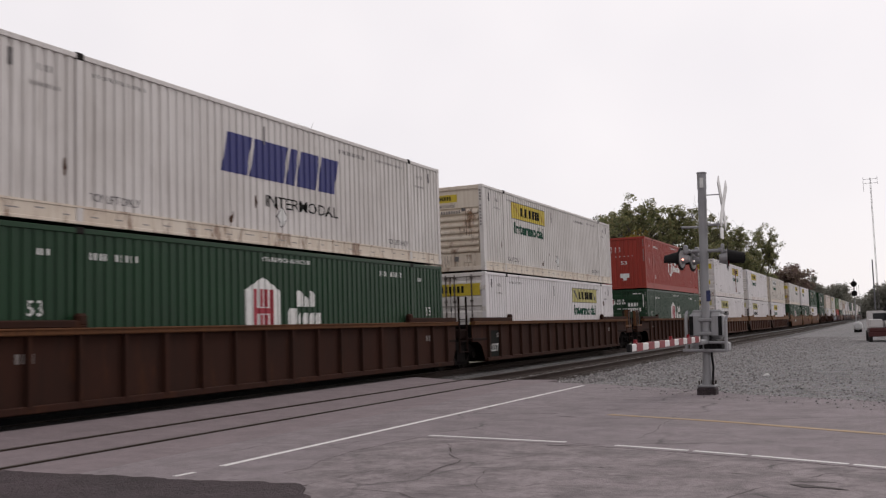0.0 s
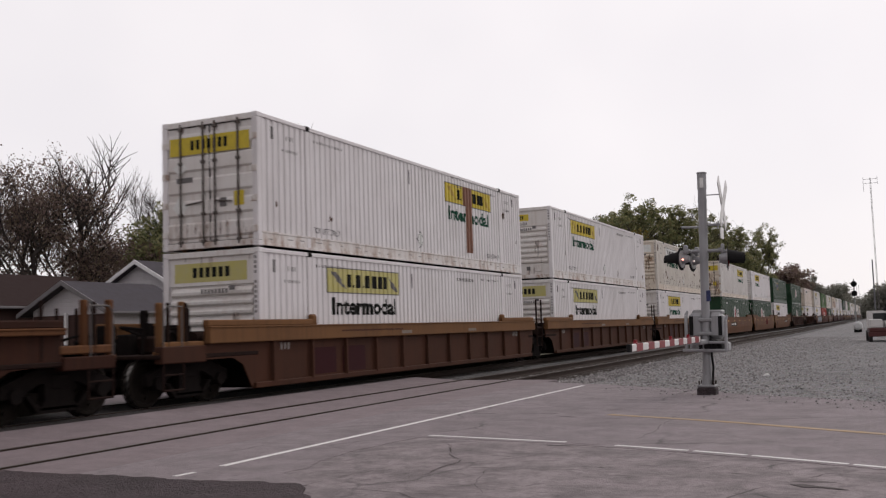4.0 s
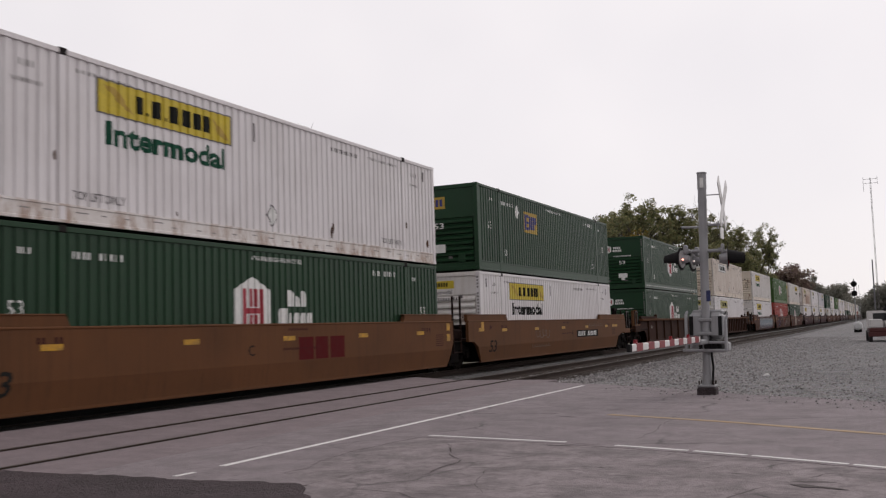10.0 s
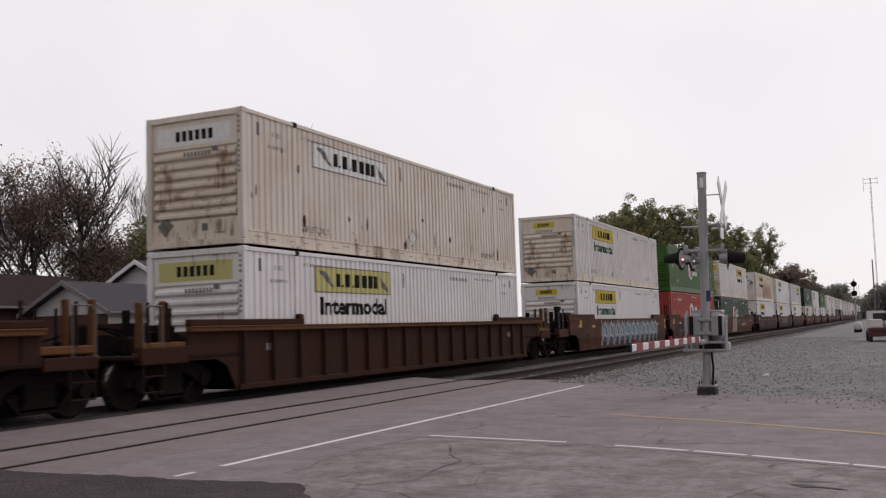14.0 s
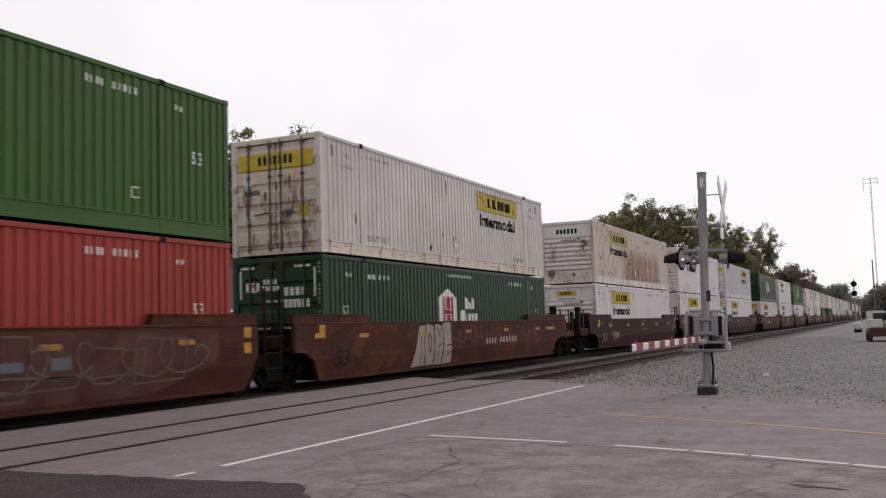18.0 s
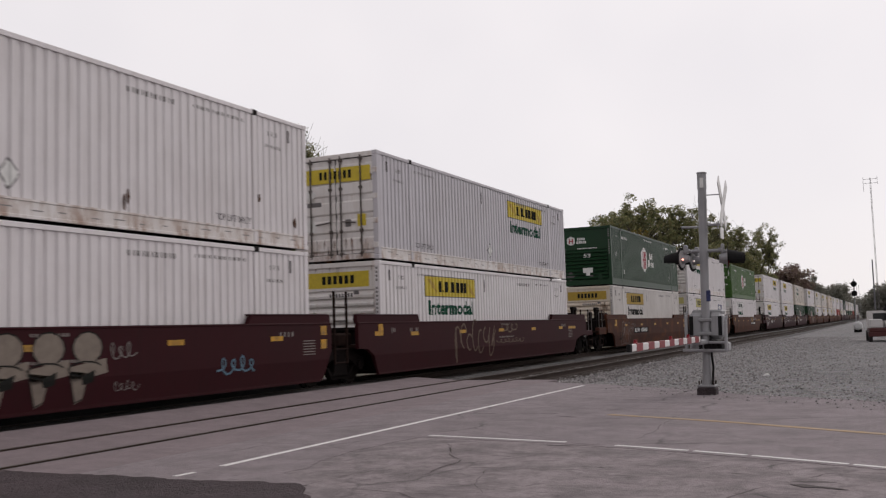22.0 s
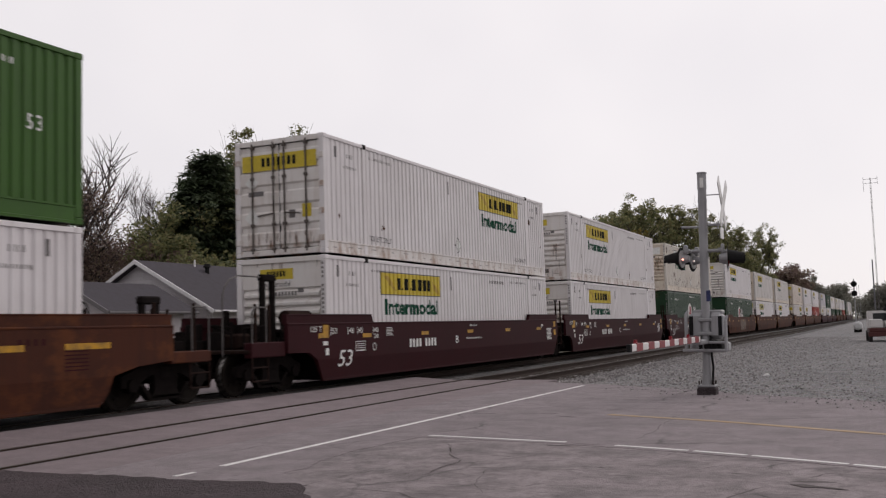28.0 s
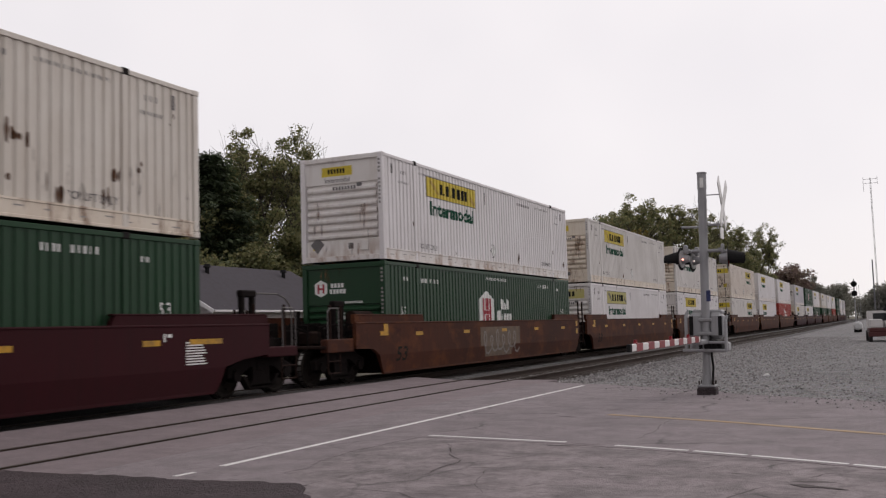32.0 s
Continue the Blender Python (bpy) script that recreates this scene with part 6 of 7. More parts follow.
def stone_mesh():
    """Loose crushed stone over the ballast and the yard."""
    rnd = random.Random(5)
    v, f = [], []
    def put(x, y, z, r):
        k = len(v)
        a = rnd.uniform(0, 6.28)
        pts = []
        for q, (u, w) in enumerate(((0, 0), (2.09, 0), (4.19, 0))):
            pts.append((x + r * math.cos(a + u) * rnd.uniform(0.7, 1.2), y + r * math.sin(a + u) * rnd.uniform(0.7, 1.2), z - r * 0.3))
        for u in (1.05, 3.14, 5.24):
            pts.append((x + r * 0.6 * math.cos(a + u) * rnd.uniform(0.7, 1.2), y + r * 0.6 * math.sin(a + u) * rnd.uniform(0.7, 1.2), z + r * rnd.uniform(0.35, 0.7)))
        v.extend(pts)
        f.extend([(k, k + 1, k + 3), (k + 1, k + 2, k + 4), (k + 2, k, k + 5), (k, k + 3, k + 5), (k + 1, k + 4, k + 3), (k + 2, k + 5, k + 4), (k + 3, k + 4, k + 5)])
    for _ in range(30000):
        y = 16.0 + 62 * rnd.random() ** 1.7
        x = rnd.uniform(-8.0, 3.0 + 0.05 * y)
        edge = road_rim(x)
        if y < edge + 0.05 or rnd.random() < min(0.75, max(0.0, 0.22 * (x + 4.5))):
            continue
        z = -0.14 if x > -7.2 else -0.17
        put(x, y, z, rnd.uniform(0.018, 0.05))
    for _ in range(11000):
        y = 23.9 + 55 * rnd.random() ** 1.6
        x = rnd.uniform(-12.0, -6.8)
        if min(abs(x - NEAR_X - GA), abs(x - NEAR_X + GA)) < 0.1:
            continue
        put(x, y, -0.19, rnd.uniform(0.022, 0.05))
    for _ in range(260):
        x = -5.6 + rnd.random() * 8
        edge = road_rim(x)
        put(x, edge - rnd.random() ** 2 * 1.6, -0.014, rnd.uniform(0.01, 0.03))
    me = bpy.data.meshes.new("loose_stones")
    me.from_pydata(v, [], f)
    return me


def stone_mat():
    m, n, l, b = tree("loose_grey_stone")
    g, r = n.new("ShaderNodeNewGeometry"), n.new("ShaderNodeValToRGB")
    l.new(g.outputs["Random Per Island"], r.inputs[0])
    e = r.color_ramp.elements
    e[0].color, e[1].color = (0.11, 0.103, 0.101, 1), (0.40, 0.375, 0.37, 1)
    l.new(r.outputs[0], b.inputs["Base Color"])
    b.inputs["Roughness"].default_value = 0.9
    return m


me = stone_mesh()
me.materials.append(stone_mat())
tagged(new("loose_stones", me), "loose grey crushed stones over the ballast and yard", "gravel", "", "stuff")

solo("litter", Shape().add([(-0.09, -0.05, 0.0), (0.1, -0.04, 0.02), (0.07, 0.06, 0.05), (-0.06, 0.05, 0.015), (0.0, 0.0, 0.07)], [(0, 1, 4), (1, 2, 4), (2, 3, 4), (3, 0, 4)]), WHITEP, Matrix.Translation((-3.03, 26.9, -0.13)), "crumpled scrap of white paper on the gravel", "litter")

# road paint
def strip(name, pts, w, mat, label, z=-0.0155):
    s = Shape()
    for (xa, ya), (xb, yb) in zip(pts, pts[1:]):
        d = math.hypot(xb - xa, yb - ya)
        nx, ny = -(yb - ya) / d * w / 2, (xb - xa) / d * w / 2
        s.prism([(xa - nx, ya - ny), (xb - nx, yb - ny), (xb + nx, yb + ny), (xa + nx, ya + ny)], "z", z - 0.004, z)
    return solo(name, s, mat, I4, label, "road marking", "", "structure")


strip("stop_line", [(-6.62, 8.53), (-6.45, 21.5)], 0.088, LINE, "white stop line painted before the tracks")
strip("stop_line_remnant", [(-6.64, 7.79), (-6.62, 8.07)], 0.06, LINE, "worn rest of the white stop line")
for a, b in (((-5.6, 11.59), (-3.6, 11.18)), ((-2.93, 10.98), (-2.06, 10.68)), ((-1.99, 10.65), (-1.42, 10.43)), ((-1.35, 10.40), (-0.43, 9.98)), ((-0.38, 9.95), (6.0, 6.9)), ((6.0, 6.9), (40, -9.4))):
    strip("edge_line", [a, b], 0.07, LINE, "broken white edge line of the road")
strip("centre_line", [(-4.0, 14.66), (-3.2, 14.29), (-1.99, 13.69), (-0.11, 12.53), (10, 6.3), (40, -12.2)], 0.14, LINE_Y, "faded yellow centre line of the road")

def crack(x0, y0, x1, y1, w, seed, z=-0.0188):
    """A jagged dark crack or broken edge in the asphalt."""
    rnd = random.Random(seed)
    n = max(4, int(math.hypot(x1 - x0, y1 - y0) / 0.12))
    left, right, off = [], [], 0.0
    for i in range(n + 1):
        u = i / n
        off += rnd.uniform(-0.035, 0.035)
        ww = w * (0.15 + rnd.random()) * (1.0 if 0 < i < n else 0.1)
        px, py = x0 + (x1 - x0) * u, y0 + (y1 - y0) * u + off
        if abs(x1 - x0) < abs(y1 - y0):
            px, py = x0 + (x1 - x0) * u + off, y0 + (y1 - y0) * u
            left.append((px - ww, py, z))
            right.append((px + ww, py, z))
        else:
            left.append((px, py - ww, z))
            right.append((px, py + ww, z))
    s = Shape()
    s.add(left + right, [(i, i + 1, n + 2 + i, n + 1 + i) for i in range(n)])
    return solo("asphalt_crack", s, TAR, I4, "dark jagged crack in the old asphalt", "crack", "cracks in the asphalt", "structure")


TAR = plain("dark_crack_dirt", (0.085, 0.072, 0.072), 0.95)
for i, (a, b, c, d, w) in enumerate(((-3.82, 10.93, -3.30, 10.83, 0.044), (-4.80, 14.38, -4.37, 14.23, 0.052), (-3.98, 14.10, -3.61, 13.96, 0.044), (-0.84, 8.74, -0.37, 8.54, 0.070), (-4.82, 7.73, -4.13, 8.46, 0.010), (-4.13, 8.46, -4.27, 9.56, 0.010), (-4.27, 9.56, -5.09, 10.80, 0.012), (-2.94, 14.99, -2.88, 11.63, 0.009), (-5.83, 16.36, -3.69, 15.36, 0.010), (-3.95, 7.53, -2.55, 6.63, 0.012), (-5.41, 18.16, -3.30, 16.67, 0.009))):
    crack(a, b, c, d, w, 300 + i, -0.0188 if b > 12.2 else (-0.0188 if a > -20 else 0))

crack_rnd = random.Random(31)
for i in range(26):
    x, y = crack_rnd.uniform(-5.2, 0.4), crack_rnd.uniform(6.9, 10.6)
    a = crack_rnd.uniform(-0.5, 0.5) if i % 3 else crack_rnd.uniform(0.9, 2.2)
    span = crack_rnd.uniform(0.4, 1.5)
    if y < 10.6 - 0.33 * (x + 3.0):
        crack(x, y, x + span * math.cos(a), y + span * math.sin(a), crack_rnd.uniform(0.006, 0.014), 400 + i, -0.0228)
for i, (x, y, w, h) in enumerate(((-0.66, 8.84, 0.36, 0.07), (-3.3, 11.06, 0.34, 0.03), (-5.0, 14.75, 0.35, 0.04), (-4.35, 14.92, 0.3, 0.03), (-2.6, 9.3, 0.2, 0.03), (-1.3, 9.25, 0.25, 0.025), (-3.9, 9.9, 0.3, 0.02))):
    crack(x - w / 2, y, x + w / 2, y - 0.02, h, 500 + i, -0.0186 if y > 11 else -0.0226)

# ---- crossing signal with gate ----
MX, MY = -3.19, 18.79
GLOW_A, GLOW_W = bpy.data.materials.new("orange_lamp_glow"), bpy.data.materials.new("white_lamp_glow")
for gm, gc, gs in ((GLOW_A, (1.0, 0.45, 0.36), 2.2), (GLOW_W, (1.0, 0.85, 0.8), 0.35)):
    gm.use_nodes = True
    gb = gm.node_tree.nodes["Principled BSDF"]
    gb.inputs["Base Color"].default_value = (*gc, 1)
    gb.inputs["Emission Color"].default_value = (*gc, 1)
    gb.inputs["Emission Strength"].default_value = gs
PALE = plain("pale_grey_lamp_paint", (0.42, 0.41, 0.41), 0.55, 0, 0.3)
BLUE_SIGN = plain("small_blue_sign", (0.03, 0.04, 0.12), 0.5)


def crossing_signal():
    t = thing("crossing_signal", Matrix.Translation((MX, MY, -0.02)) @ pose(0, 0, 0, 0, 1.4, 0) @ Matrix.Scale(0.873, 4), "grey steel level-crossing signal with flashing lamps, crossbuck and lowered striped gate", "crossing signal")
    made("foundation", Shape().box(-0.2, 0.2, -0.2, 0.2, -0.3, 0.16, 0.03), DARKG, t, "stained concrete foundation")
    made("base_casting", Shape().box(-0.19, 0.19, -0.19, 0.19, 0.16, 0.22, 0.02).tube((0, 0, 0.22), (0, 0, 0.42), 0.13, 14, 0.1), GALV, t)
    for a in (-0.15, 0.15):
        for b in (-0.15, 0.15):
            made("anchor_bolt", Shape().tube((a, b, 0.1), (a, b, 0.3), 0.02, 6), RAIL, t)
    made("pole", Shape().tube((0, 0, 0.25), (0, 0, 4.55), 0.092, 18), GALV, t, smooth=False)
    made("pole_bands", Shape().tube((0, 0, 2.96), (0, 0, 3.08), 0.1, 18).tube((0, 0, 3.55), (0, 0, 3.62), 0.1, 18).tube((0, 0, 4.2), (0, 0, 4.26), 0.098, 18), GALV, t)
    made("bell", Shape().tube((0, 0, 4.5), (0, 0, 4.86), 0.10, 18).tube((0, 0, 4.84), (0, 0, 4.87), 0.11, 18), GALV, t, "grey bell housing")
    made("bell_opening", Shape().box(-0.03, 0.05, -0.112, -0.095, 4.52, 4.74, 0.015), WHITEP, t, "pale opening")
    made("cable", Shape().path([(0.1, -0.09, 1.3), (0.12, -0.1, 0.9), (0.15, -0.1, 0.6), (0.12, -0.08, 0.2)], 0.025), BLACK, t, "black cable")
    # crossbuck, seen edge on
    cb = made("crossbuck", Shape().box(0.30, 0.34, -0.03, 0.03, 3.6, 3.75), GALV, t, "two crossed white boards")
    for sgn in (1, -1):
        ca, sa = math.cos(radians(45)), math.sin(radians(45 * sgn))
        L2, W2, x = 0.68, 0.115, 0.41 + 0.03 * (sgn > 0)
        s = Shape().prism([(p * ca - q * sa, 4.15 + p * sa + q * ca) for p, q in ((-L2, -W2), (L2, -W2), (L2, W2), (-L2, W2))], "x", x, x + 0.02)
        made("board", s, GATE_W, cb)
    made("small_sign", Shape().box(0.39, 0.41, -0.2, 0.2, 3.38, 3.62, 0.02), GATE_W, cb, "small white plate")
    made("bracket", Shape().tube((0, 0, 3.70), (0.43, 0, 3.70), 0.03, 8).tube((0, 0, 4.36), (0.43, 0, 4.36), 0.012, 8).tube((0, 0, 3.66), (-0.45, -0.1, 3.66), 0.025, 8), GALV, t)
    # lamp arms across the road's axis
    made("lamp_arm", Shape().tube((-0.42, 0, 3.13), (0.42, 0, 3.13), 0.04, 10), GALV, t)
    for sx in (1, -1):
        made("lamp_arm", Shape().tube((sx * 0.34 + 0.06, -0.4, 3.13), (sx * 0.34 + 0.06, 0.4, 3.13), 0.035, 10), GALV, t)
        for y in (-0.37, 0.37):
            z = 2.95
            unit = made("signal_lamp", Shape().tube((sx * 0.435, y, z), (sx * 0.45, y, z), 0.25, 22), BLACK, t, "round black backplate with a hooded lamp")
            unit.matrix_basis = Matrix.Translation((0.06, 0, 0)) @ Matrix.Rotation(radians(8.5 * sx), 4, "Z")
            hood = Shape()
            vs, fs, m_ = [], [], 14
            for i in range(m_ + 1):
                a = radians(-25 + 230 * i / m_)
                for xx, rr in ((0.45, 0.18), (0.80, 0.125)):
                    vs.append((sx * xx, y + rr * math.cos(a), z + rr * math.sin(a) - (0.03 if xx > 0.6 else 0)))
            for i in range(m_):
                fs.append((2 * i, 2 * i + 1, 2 * i + 3, 2 * i + 2))
            hood.add(vs, fs)
            hood.add([(p[0], y + (p[1] - y) * 0.93, z + (p[2] - z) * 0.93) for p in vs], fs)
            made("hood", hood, BLACK, unit)
            made("lens", Shape().tube((sx * 0.45, y, z), (sx * 0.47, y, z), 0.15, 16), GATE_R, unit, "red lens")
            made("backplate_rear", Shape().tube((sx * 0.415, y, z), (sx * 0.433, y, z), 0.19, 22), PALE, unit, "pale grey rear of the backplate")
            made("lamp_housing", Shape().tube((sx * 0.26, y, z), (sx * 0.415, y, z), 0.07, 16, 0.11).box(sx * 0.30, sx * 0.38, y - 0.06, y + 0.06, z + 0.1, z + 0.3, 0.02), GALV, unit, "grey lamp housing")
            if sx < 0:
                made("peep_window", Shape().tube((-0.36, y - 0.135, z - 0.02), (-0.36, y - 0.165, z - 0.02), 0.02, 10), GLOW_A if y < 0 else GLOW_W, unit, "small glowing side window")
    made("number_tag", Shape().box(0.04, 0.13, -0.09, -0.06, 2.02, 2.26), BLUE_SIGN, t, "small blue emergency plate")
    # gate mechanism
    g = made("gate_mechanism", Shape().box(-0.37, -0.03, -0.06, 0.4, 1.20, 1.78, 0.08).box(0.05, 0.37, -0.06, 0.4, 1.20, 1.78, 0.08).box(-0.3, 0.34, 0.06, 0.5, 1.74, 1.84, 0.03).box(-0.19, 0.24, 0.05, 0.12, 1.20, 1.70, 0.03).box(-0.31, -0.27, 0.08, 0.4, 1.25, 1.62, 0.015), GALV, t, "grey gate motor housing behind the pole")
    made("side_slot", Shape().box(-0.35, -0.26, -0.068, -0.05, 1.28, 1.70, 0.015), BLACK, g, "dark recess")
    made("side_slot", Shape().box(0.27, 0.35, -0.068, -0.05, 1.28, 1.70, 0.015), BLACK, g, "dark recess")
    made("arm_bracket", Shape().box(-0.07, 0.07, -0.95, 0.0, 1.10, 1.20, 0.02), GALV, g, "grey bracket that carries the arm")
    made("gate_hub", Shape().box(-0.16, 0.34, -0.05, 0.35, 0.96, 1.14, 0.03).tube((0.1, -0.1, 1.05), (0.1, 0.4, 1.05), 0.14, 14), BLACK, g, "dark pivot hub")
    made("clamp", Shape().box(-0.14, 0.14, -0.13, 0.1, 1.28, 1.36, 0.02).box(-0.14, 0.14, -0.13, 0.1, 1.58, 1.66, 0.02).box(-0.42, 0.48, -0.16, -0.06, 1.10, 1.16, 0.02).box(-0.48, 0.46, -0.2, -0.1, 0.92, 0.99, 0.02), GALV, g, "steel clamps")
    for sx, z1 in ((-0.40, 1.72), (0.44, 1.62)):
        made("support_arm", Shape().box(sx - 0.03, sx + 0.03, -0.2, -0.08, 0.95, z1, 0.025).tube((sx, -0.14, z1), (sx + 0.04, -0.14, z1 + 0.1), 0.04, 8, 0.02), GALV, g, "pale pivot arm")
    made("counterweight", Shape().box(-0.42, -0.12, 0.35, 0.75, 0.92, 1.12, 0.03).box(0.12, 0.42, 0.35, 0.75, 0.92, 1.12, 0.03), GALV, g)
    arm = made("gate_arm", Shape().box(-0.03, 0.03, -6.9, -0.9, 1.16, 1.275, 0.01), GATE_W, t, "lowered gate arm with red and white stripes")
    for i in range(8):
        y = -6.55 + 0.84 * i
        if y < -1.4:
            made("red_stripe", Shape().prism([(y, 1.156), (y + 0.42, 1.156), (y + 0.42, 1.279), (y, 1.279)], "x", -0.034, 0.034), GATE_R, arm, "red reflective stripe")
    made("arm_tip", Shape().box(-0.032, 0.032, -6.96, -6.84, 1.158, 1.277), BLACK, arm, "black arm tip")
    for y in (-6.5, -3.8, -2.1):
        made("gate_lamp", Shape().tube((0, y, 1.28), (0, y, 1.34), 0.03, 10).box(-0.03, 0.03, y - 0.05, y + 0.05, 1.27, 1.30), GATE_R, arm, "small red gate lamp")
    return t


crossing_signal()

# ---- background: houses, trees, masts ----
SIDING = paint("white_clapboard", (0.55, 0.52, 0.54), streak=0.15, grime=0.15)
SHINGLE = plain("grey_roof_shingles", (0.075, 0.070, 0.080), 0.95, 0, 0.35, 3, gloss=0.05)
SHINGLE_B = plain("brown_roof_shingles", (0.036, 0.024, 0.024), 0.95, 0, 0.35, 3, gloss=0.02)
TRIM = plain("white_trim", (0.72, 0.70, 0.71), 0.6)
GLASS = plain("dark_window_glass", (0.02, 0.022, 0.025), 0.1)


def gable_house(x, y, half, length, eave, ridge, roof_mat, label, chimney=False, wall_mat=None, trim_mat=None):
    """Ridge along y, gable towards -y; x is the ridge line."""
    h = thing("house", Matrix.Translation((x, y, -0.32)), label, "house")
    e, r = eave + 0.32, ridge + 0.32
    made("wall", Shape().prism([(-half, 0), (half, 0), (half, e), (0, r - 0.12), (-half, e)], "y", 0, length), wall_mat or SIDING, h)
    boards = Shape()
    z = 0.2
    while z < r - 0.6:
        w = half if z < e - 0.2 else half * (r - z - 0.32) / (r - e)
        boards.box(-w + 0.02, w - 0.02, -0.025, 0.0, z, z + 0.15, 0.006)
        z += 0.19
    tagged(made("clapboard", boards, wall_mat or SIDING, h), kind="stuff")
    for sx in (1, -1):
        o = 0.45
        sl = (r - e) / half
        made("roof", Shape().prism([(0, r), (sx * (half + o), e - o * sl), (sx * (half + o), e - o * sl - 0.12), (0, r - 0.14)], "y", -0.5, length + 0.5), roof_mat, h)
        made("rake_board", Shape().prism([(0, r + 0.01), (sx * (half + o), e - o * sl + 0.01), (sx * (half + o), e - o * sl - 0.2), (0, r - 0.2)], "y", -0.56, -0.5), trim_mat or TRIM, h)
        made("gutter", Shape().box(sx * (half + o), sx * (half + o + 0.1), -0.5, length + 0.5, e - o * sl - 0.14, e - o * sl - 0.02, 0.02), trim_mat or TRIM, h)
    for k in range(max(1, int(length // 5))):
        w = made("window", Shape().box(half, half + 0.05, 2.0 + 5 * k, 3.3 + 5 * k, 1.0, 2.1, 0.02), trim_mat or TRIM, h)
        made("pane", Shape().box(half + 0.03, half + 0.056, 2.1 + 5 * k, 3.2 + 5 * k, 1.1, 2.0, 0.01), GLASS, w)
    if chimney:
        for fy in (4.1, 11.6):
            made("roof_vent", Shape().tube((1.0, fy, r - 0.75), (1.0, fy, r - 0.22), 0.12, 10).tube((1.0, fy, r - 0.24), (1.0, fy, r - 0.05), 0.22, 10, 0.16), BLACK, h, "black metal roof flue")
        made("vent_pipe", Shape().tube((0.3, 3.9, r - 0.3), (0.3, 3.9, r + 0.22), 0.05, 8), TRIM, h, "white plumbing vent")
    return h


gable_house(-35.4, 39.1, 4.6, 13.4, 2.96, 5.47, SHINGLE, "low white clapboard house with a grey shingle roof", True)

BRICK = plain("dark_red_brick", (0.07, 0.035, 0.03), 0.9, 0, 0.4, 12)
TRIM_G = plain("weathered_grey_trim", (0.16, 0.15, 0.155), 0.7)
gable_house(-41.3, 22.9, 4.2, 16.5, 3.26, 4.94, SHINGLE_B, "low brick bungalow with a dark brown shingle roof", False, BRICK, TRIM_G)
porch = gable_house(-33.5, 32.4, 2.3, 5.0, 2.88, 4.08, SHINGLE, "small white gabled house with a grey shingle roof", False, None, TRIM_G)


# lower front in dark brown up to the eave
made("porch_wall", Shape().box(-2.25, 2.25, -0.04, 0.0, 0.2, 2.85, 0.01), BRICK, porch, "dark brown porch wall under the gable")
made("porch_post", Shape().box(-0.05, 0.10, -0.35, -0.2, 0.0, 2.95, 0.02), TRIM, porch, "white porch post")


def leaf_mat(name, cols):
    m, n, l, b = tree(name)
    g, r = n.new("ShaderNodeNewGeometry"), n.new("ShaderNodeValToRGB")
    l.new(g.outputs["Random Per Island"], r.inputs[0])
    e = r.color_ramp.elements
    e[0].color, e[1].color = (*cols[0], 1), (*cols[-1], 1)
    for i, c in enumerate(cols[1:-1]):
        k = e.new((i + 1) / (len(cols) - 1))
        k.color = (*c, 1)
    l.new(r.outputs[0], b.inputs["Base Color"])
    b.inputs["Roughness"].default_value = 0.75
    thin, mix = n.new("ShaderNodeBsdfTranslucent"), n.new("ShaderNodeMixShader")
    mix.inputs[0].default_value = 0.4
    l.new(r.outputs[0], thin.inputs["Color"])
    l.new(b.outputs[0], mix.inputs[1])
    l.new(thin.outputs[0], mix.inputs[2])
    l.new(mix.outputs[0], n["Material Output"].inputs["Surface"])
    return m


BARK = plain("dark_bark", (0.055, 0.044, 0.041), 0.9, 0, 0.4, 4)
LEAF_G = leaf_mat("dark_green_leaves", [(0.085, 0.098, 0.048), (0.155, 0.165, 0.070), (0.22, 0.22, 0.095), (0.26, 0.225, 0.11)])
LEAF_L = leaf_mat("light_green_leaves", [(0.07, 0.10, 0.035), (0.11, 0.145, 0.05), (0.15, 0.17, 0.06)])
LEAF_P = leaf_mat("purple_brown_leaves", [(0.13, 0.085, 0.080), (0.185, 0.125, 0.105), (0.19, 0.15, 0.10)])
LEAF_Y = leaf_mat("yellow_autumn_leaves", [(0.22, 0.15, 0.02), (0.30, 0.20, 0.03), (0.14, 0.12, 0.03)])
NEEDLE = leaf_mat("dark_conifer_needles", [(0.04, 0.058, 0.03), (0.068, 0.092, 0.045), (0.092, 0.12, 0.058)])
# distance haze painted into the leaves as a paler, greyer colour
HAZE = leaf_mat("far_leaves_paled_for_haze", [(0.15, 0.155, 0.125), (0.19, 0.19, 0.155), (0.23, 0.21, 0.18)])


def branches(s, rnd, base, direction, length, r, depth, tips, spread=0.55):
    p, d = Vector(base), Vector(direction).normalized()
    n = 4
    for i in range(n):
        q = p + d * (length / n)
        s.tube(p, q, r * (1 - 0.6 * i / n), 5 if depth else 7, r * (1 - 0.6 * (i + 1) / n), cap=False)
        p = q
        d = (d + Vector((rnd.uniform(-1, 1), rnd.uniform(-1, 1), rnd.uniform(-0.3, 0.6))) * 0.18).normalized()
        tips.append((p.copy(), depth))
        if depth > 0 and i >= 1:
            for _ in range(2 if depth > 1 else 3):
                a = rnd.uniform(0, 6.283)
                side = Vector((math.cos(a), math.sin(a), rnd.uniform(0.1, 0.9)))
                branches(s, rnd, p, d * 0.6 + side * spread * 1.5, length * rnd.uniform(0.5, 0.72), r * (0.62 if spread < 0.45 else 0.45), depth - 1, tips, spread)


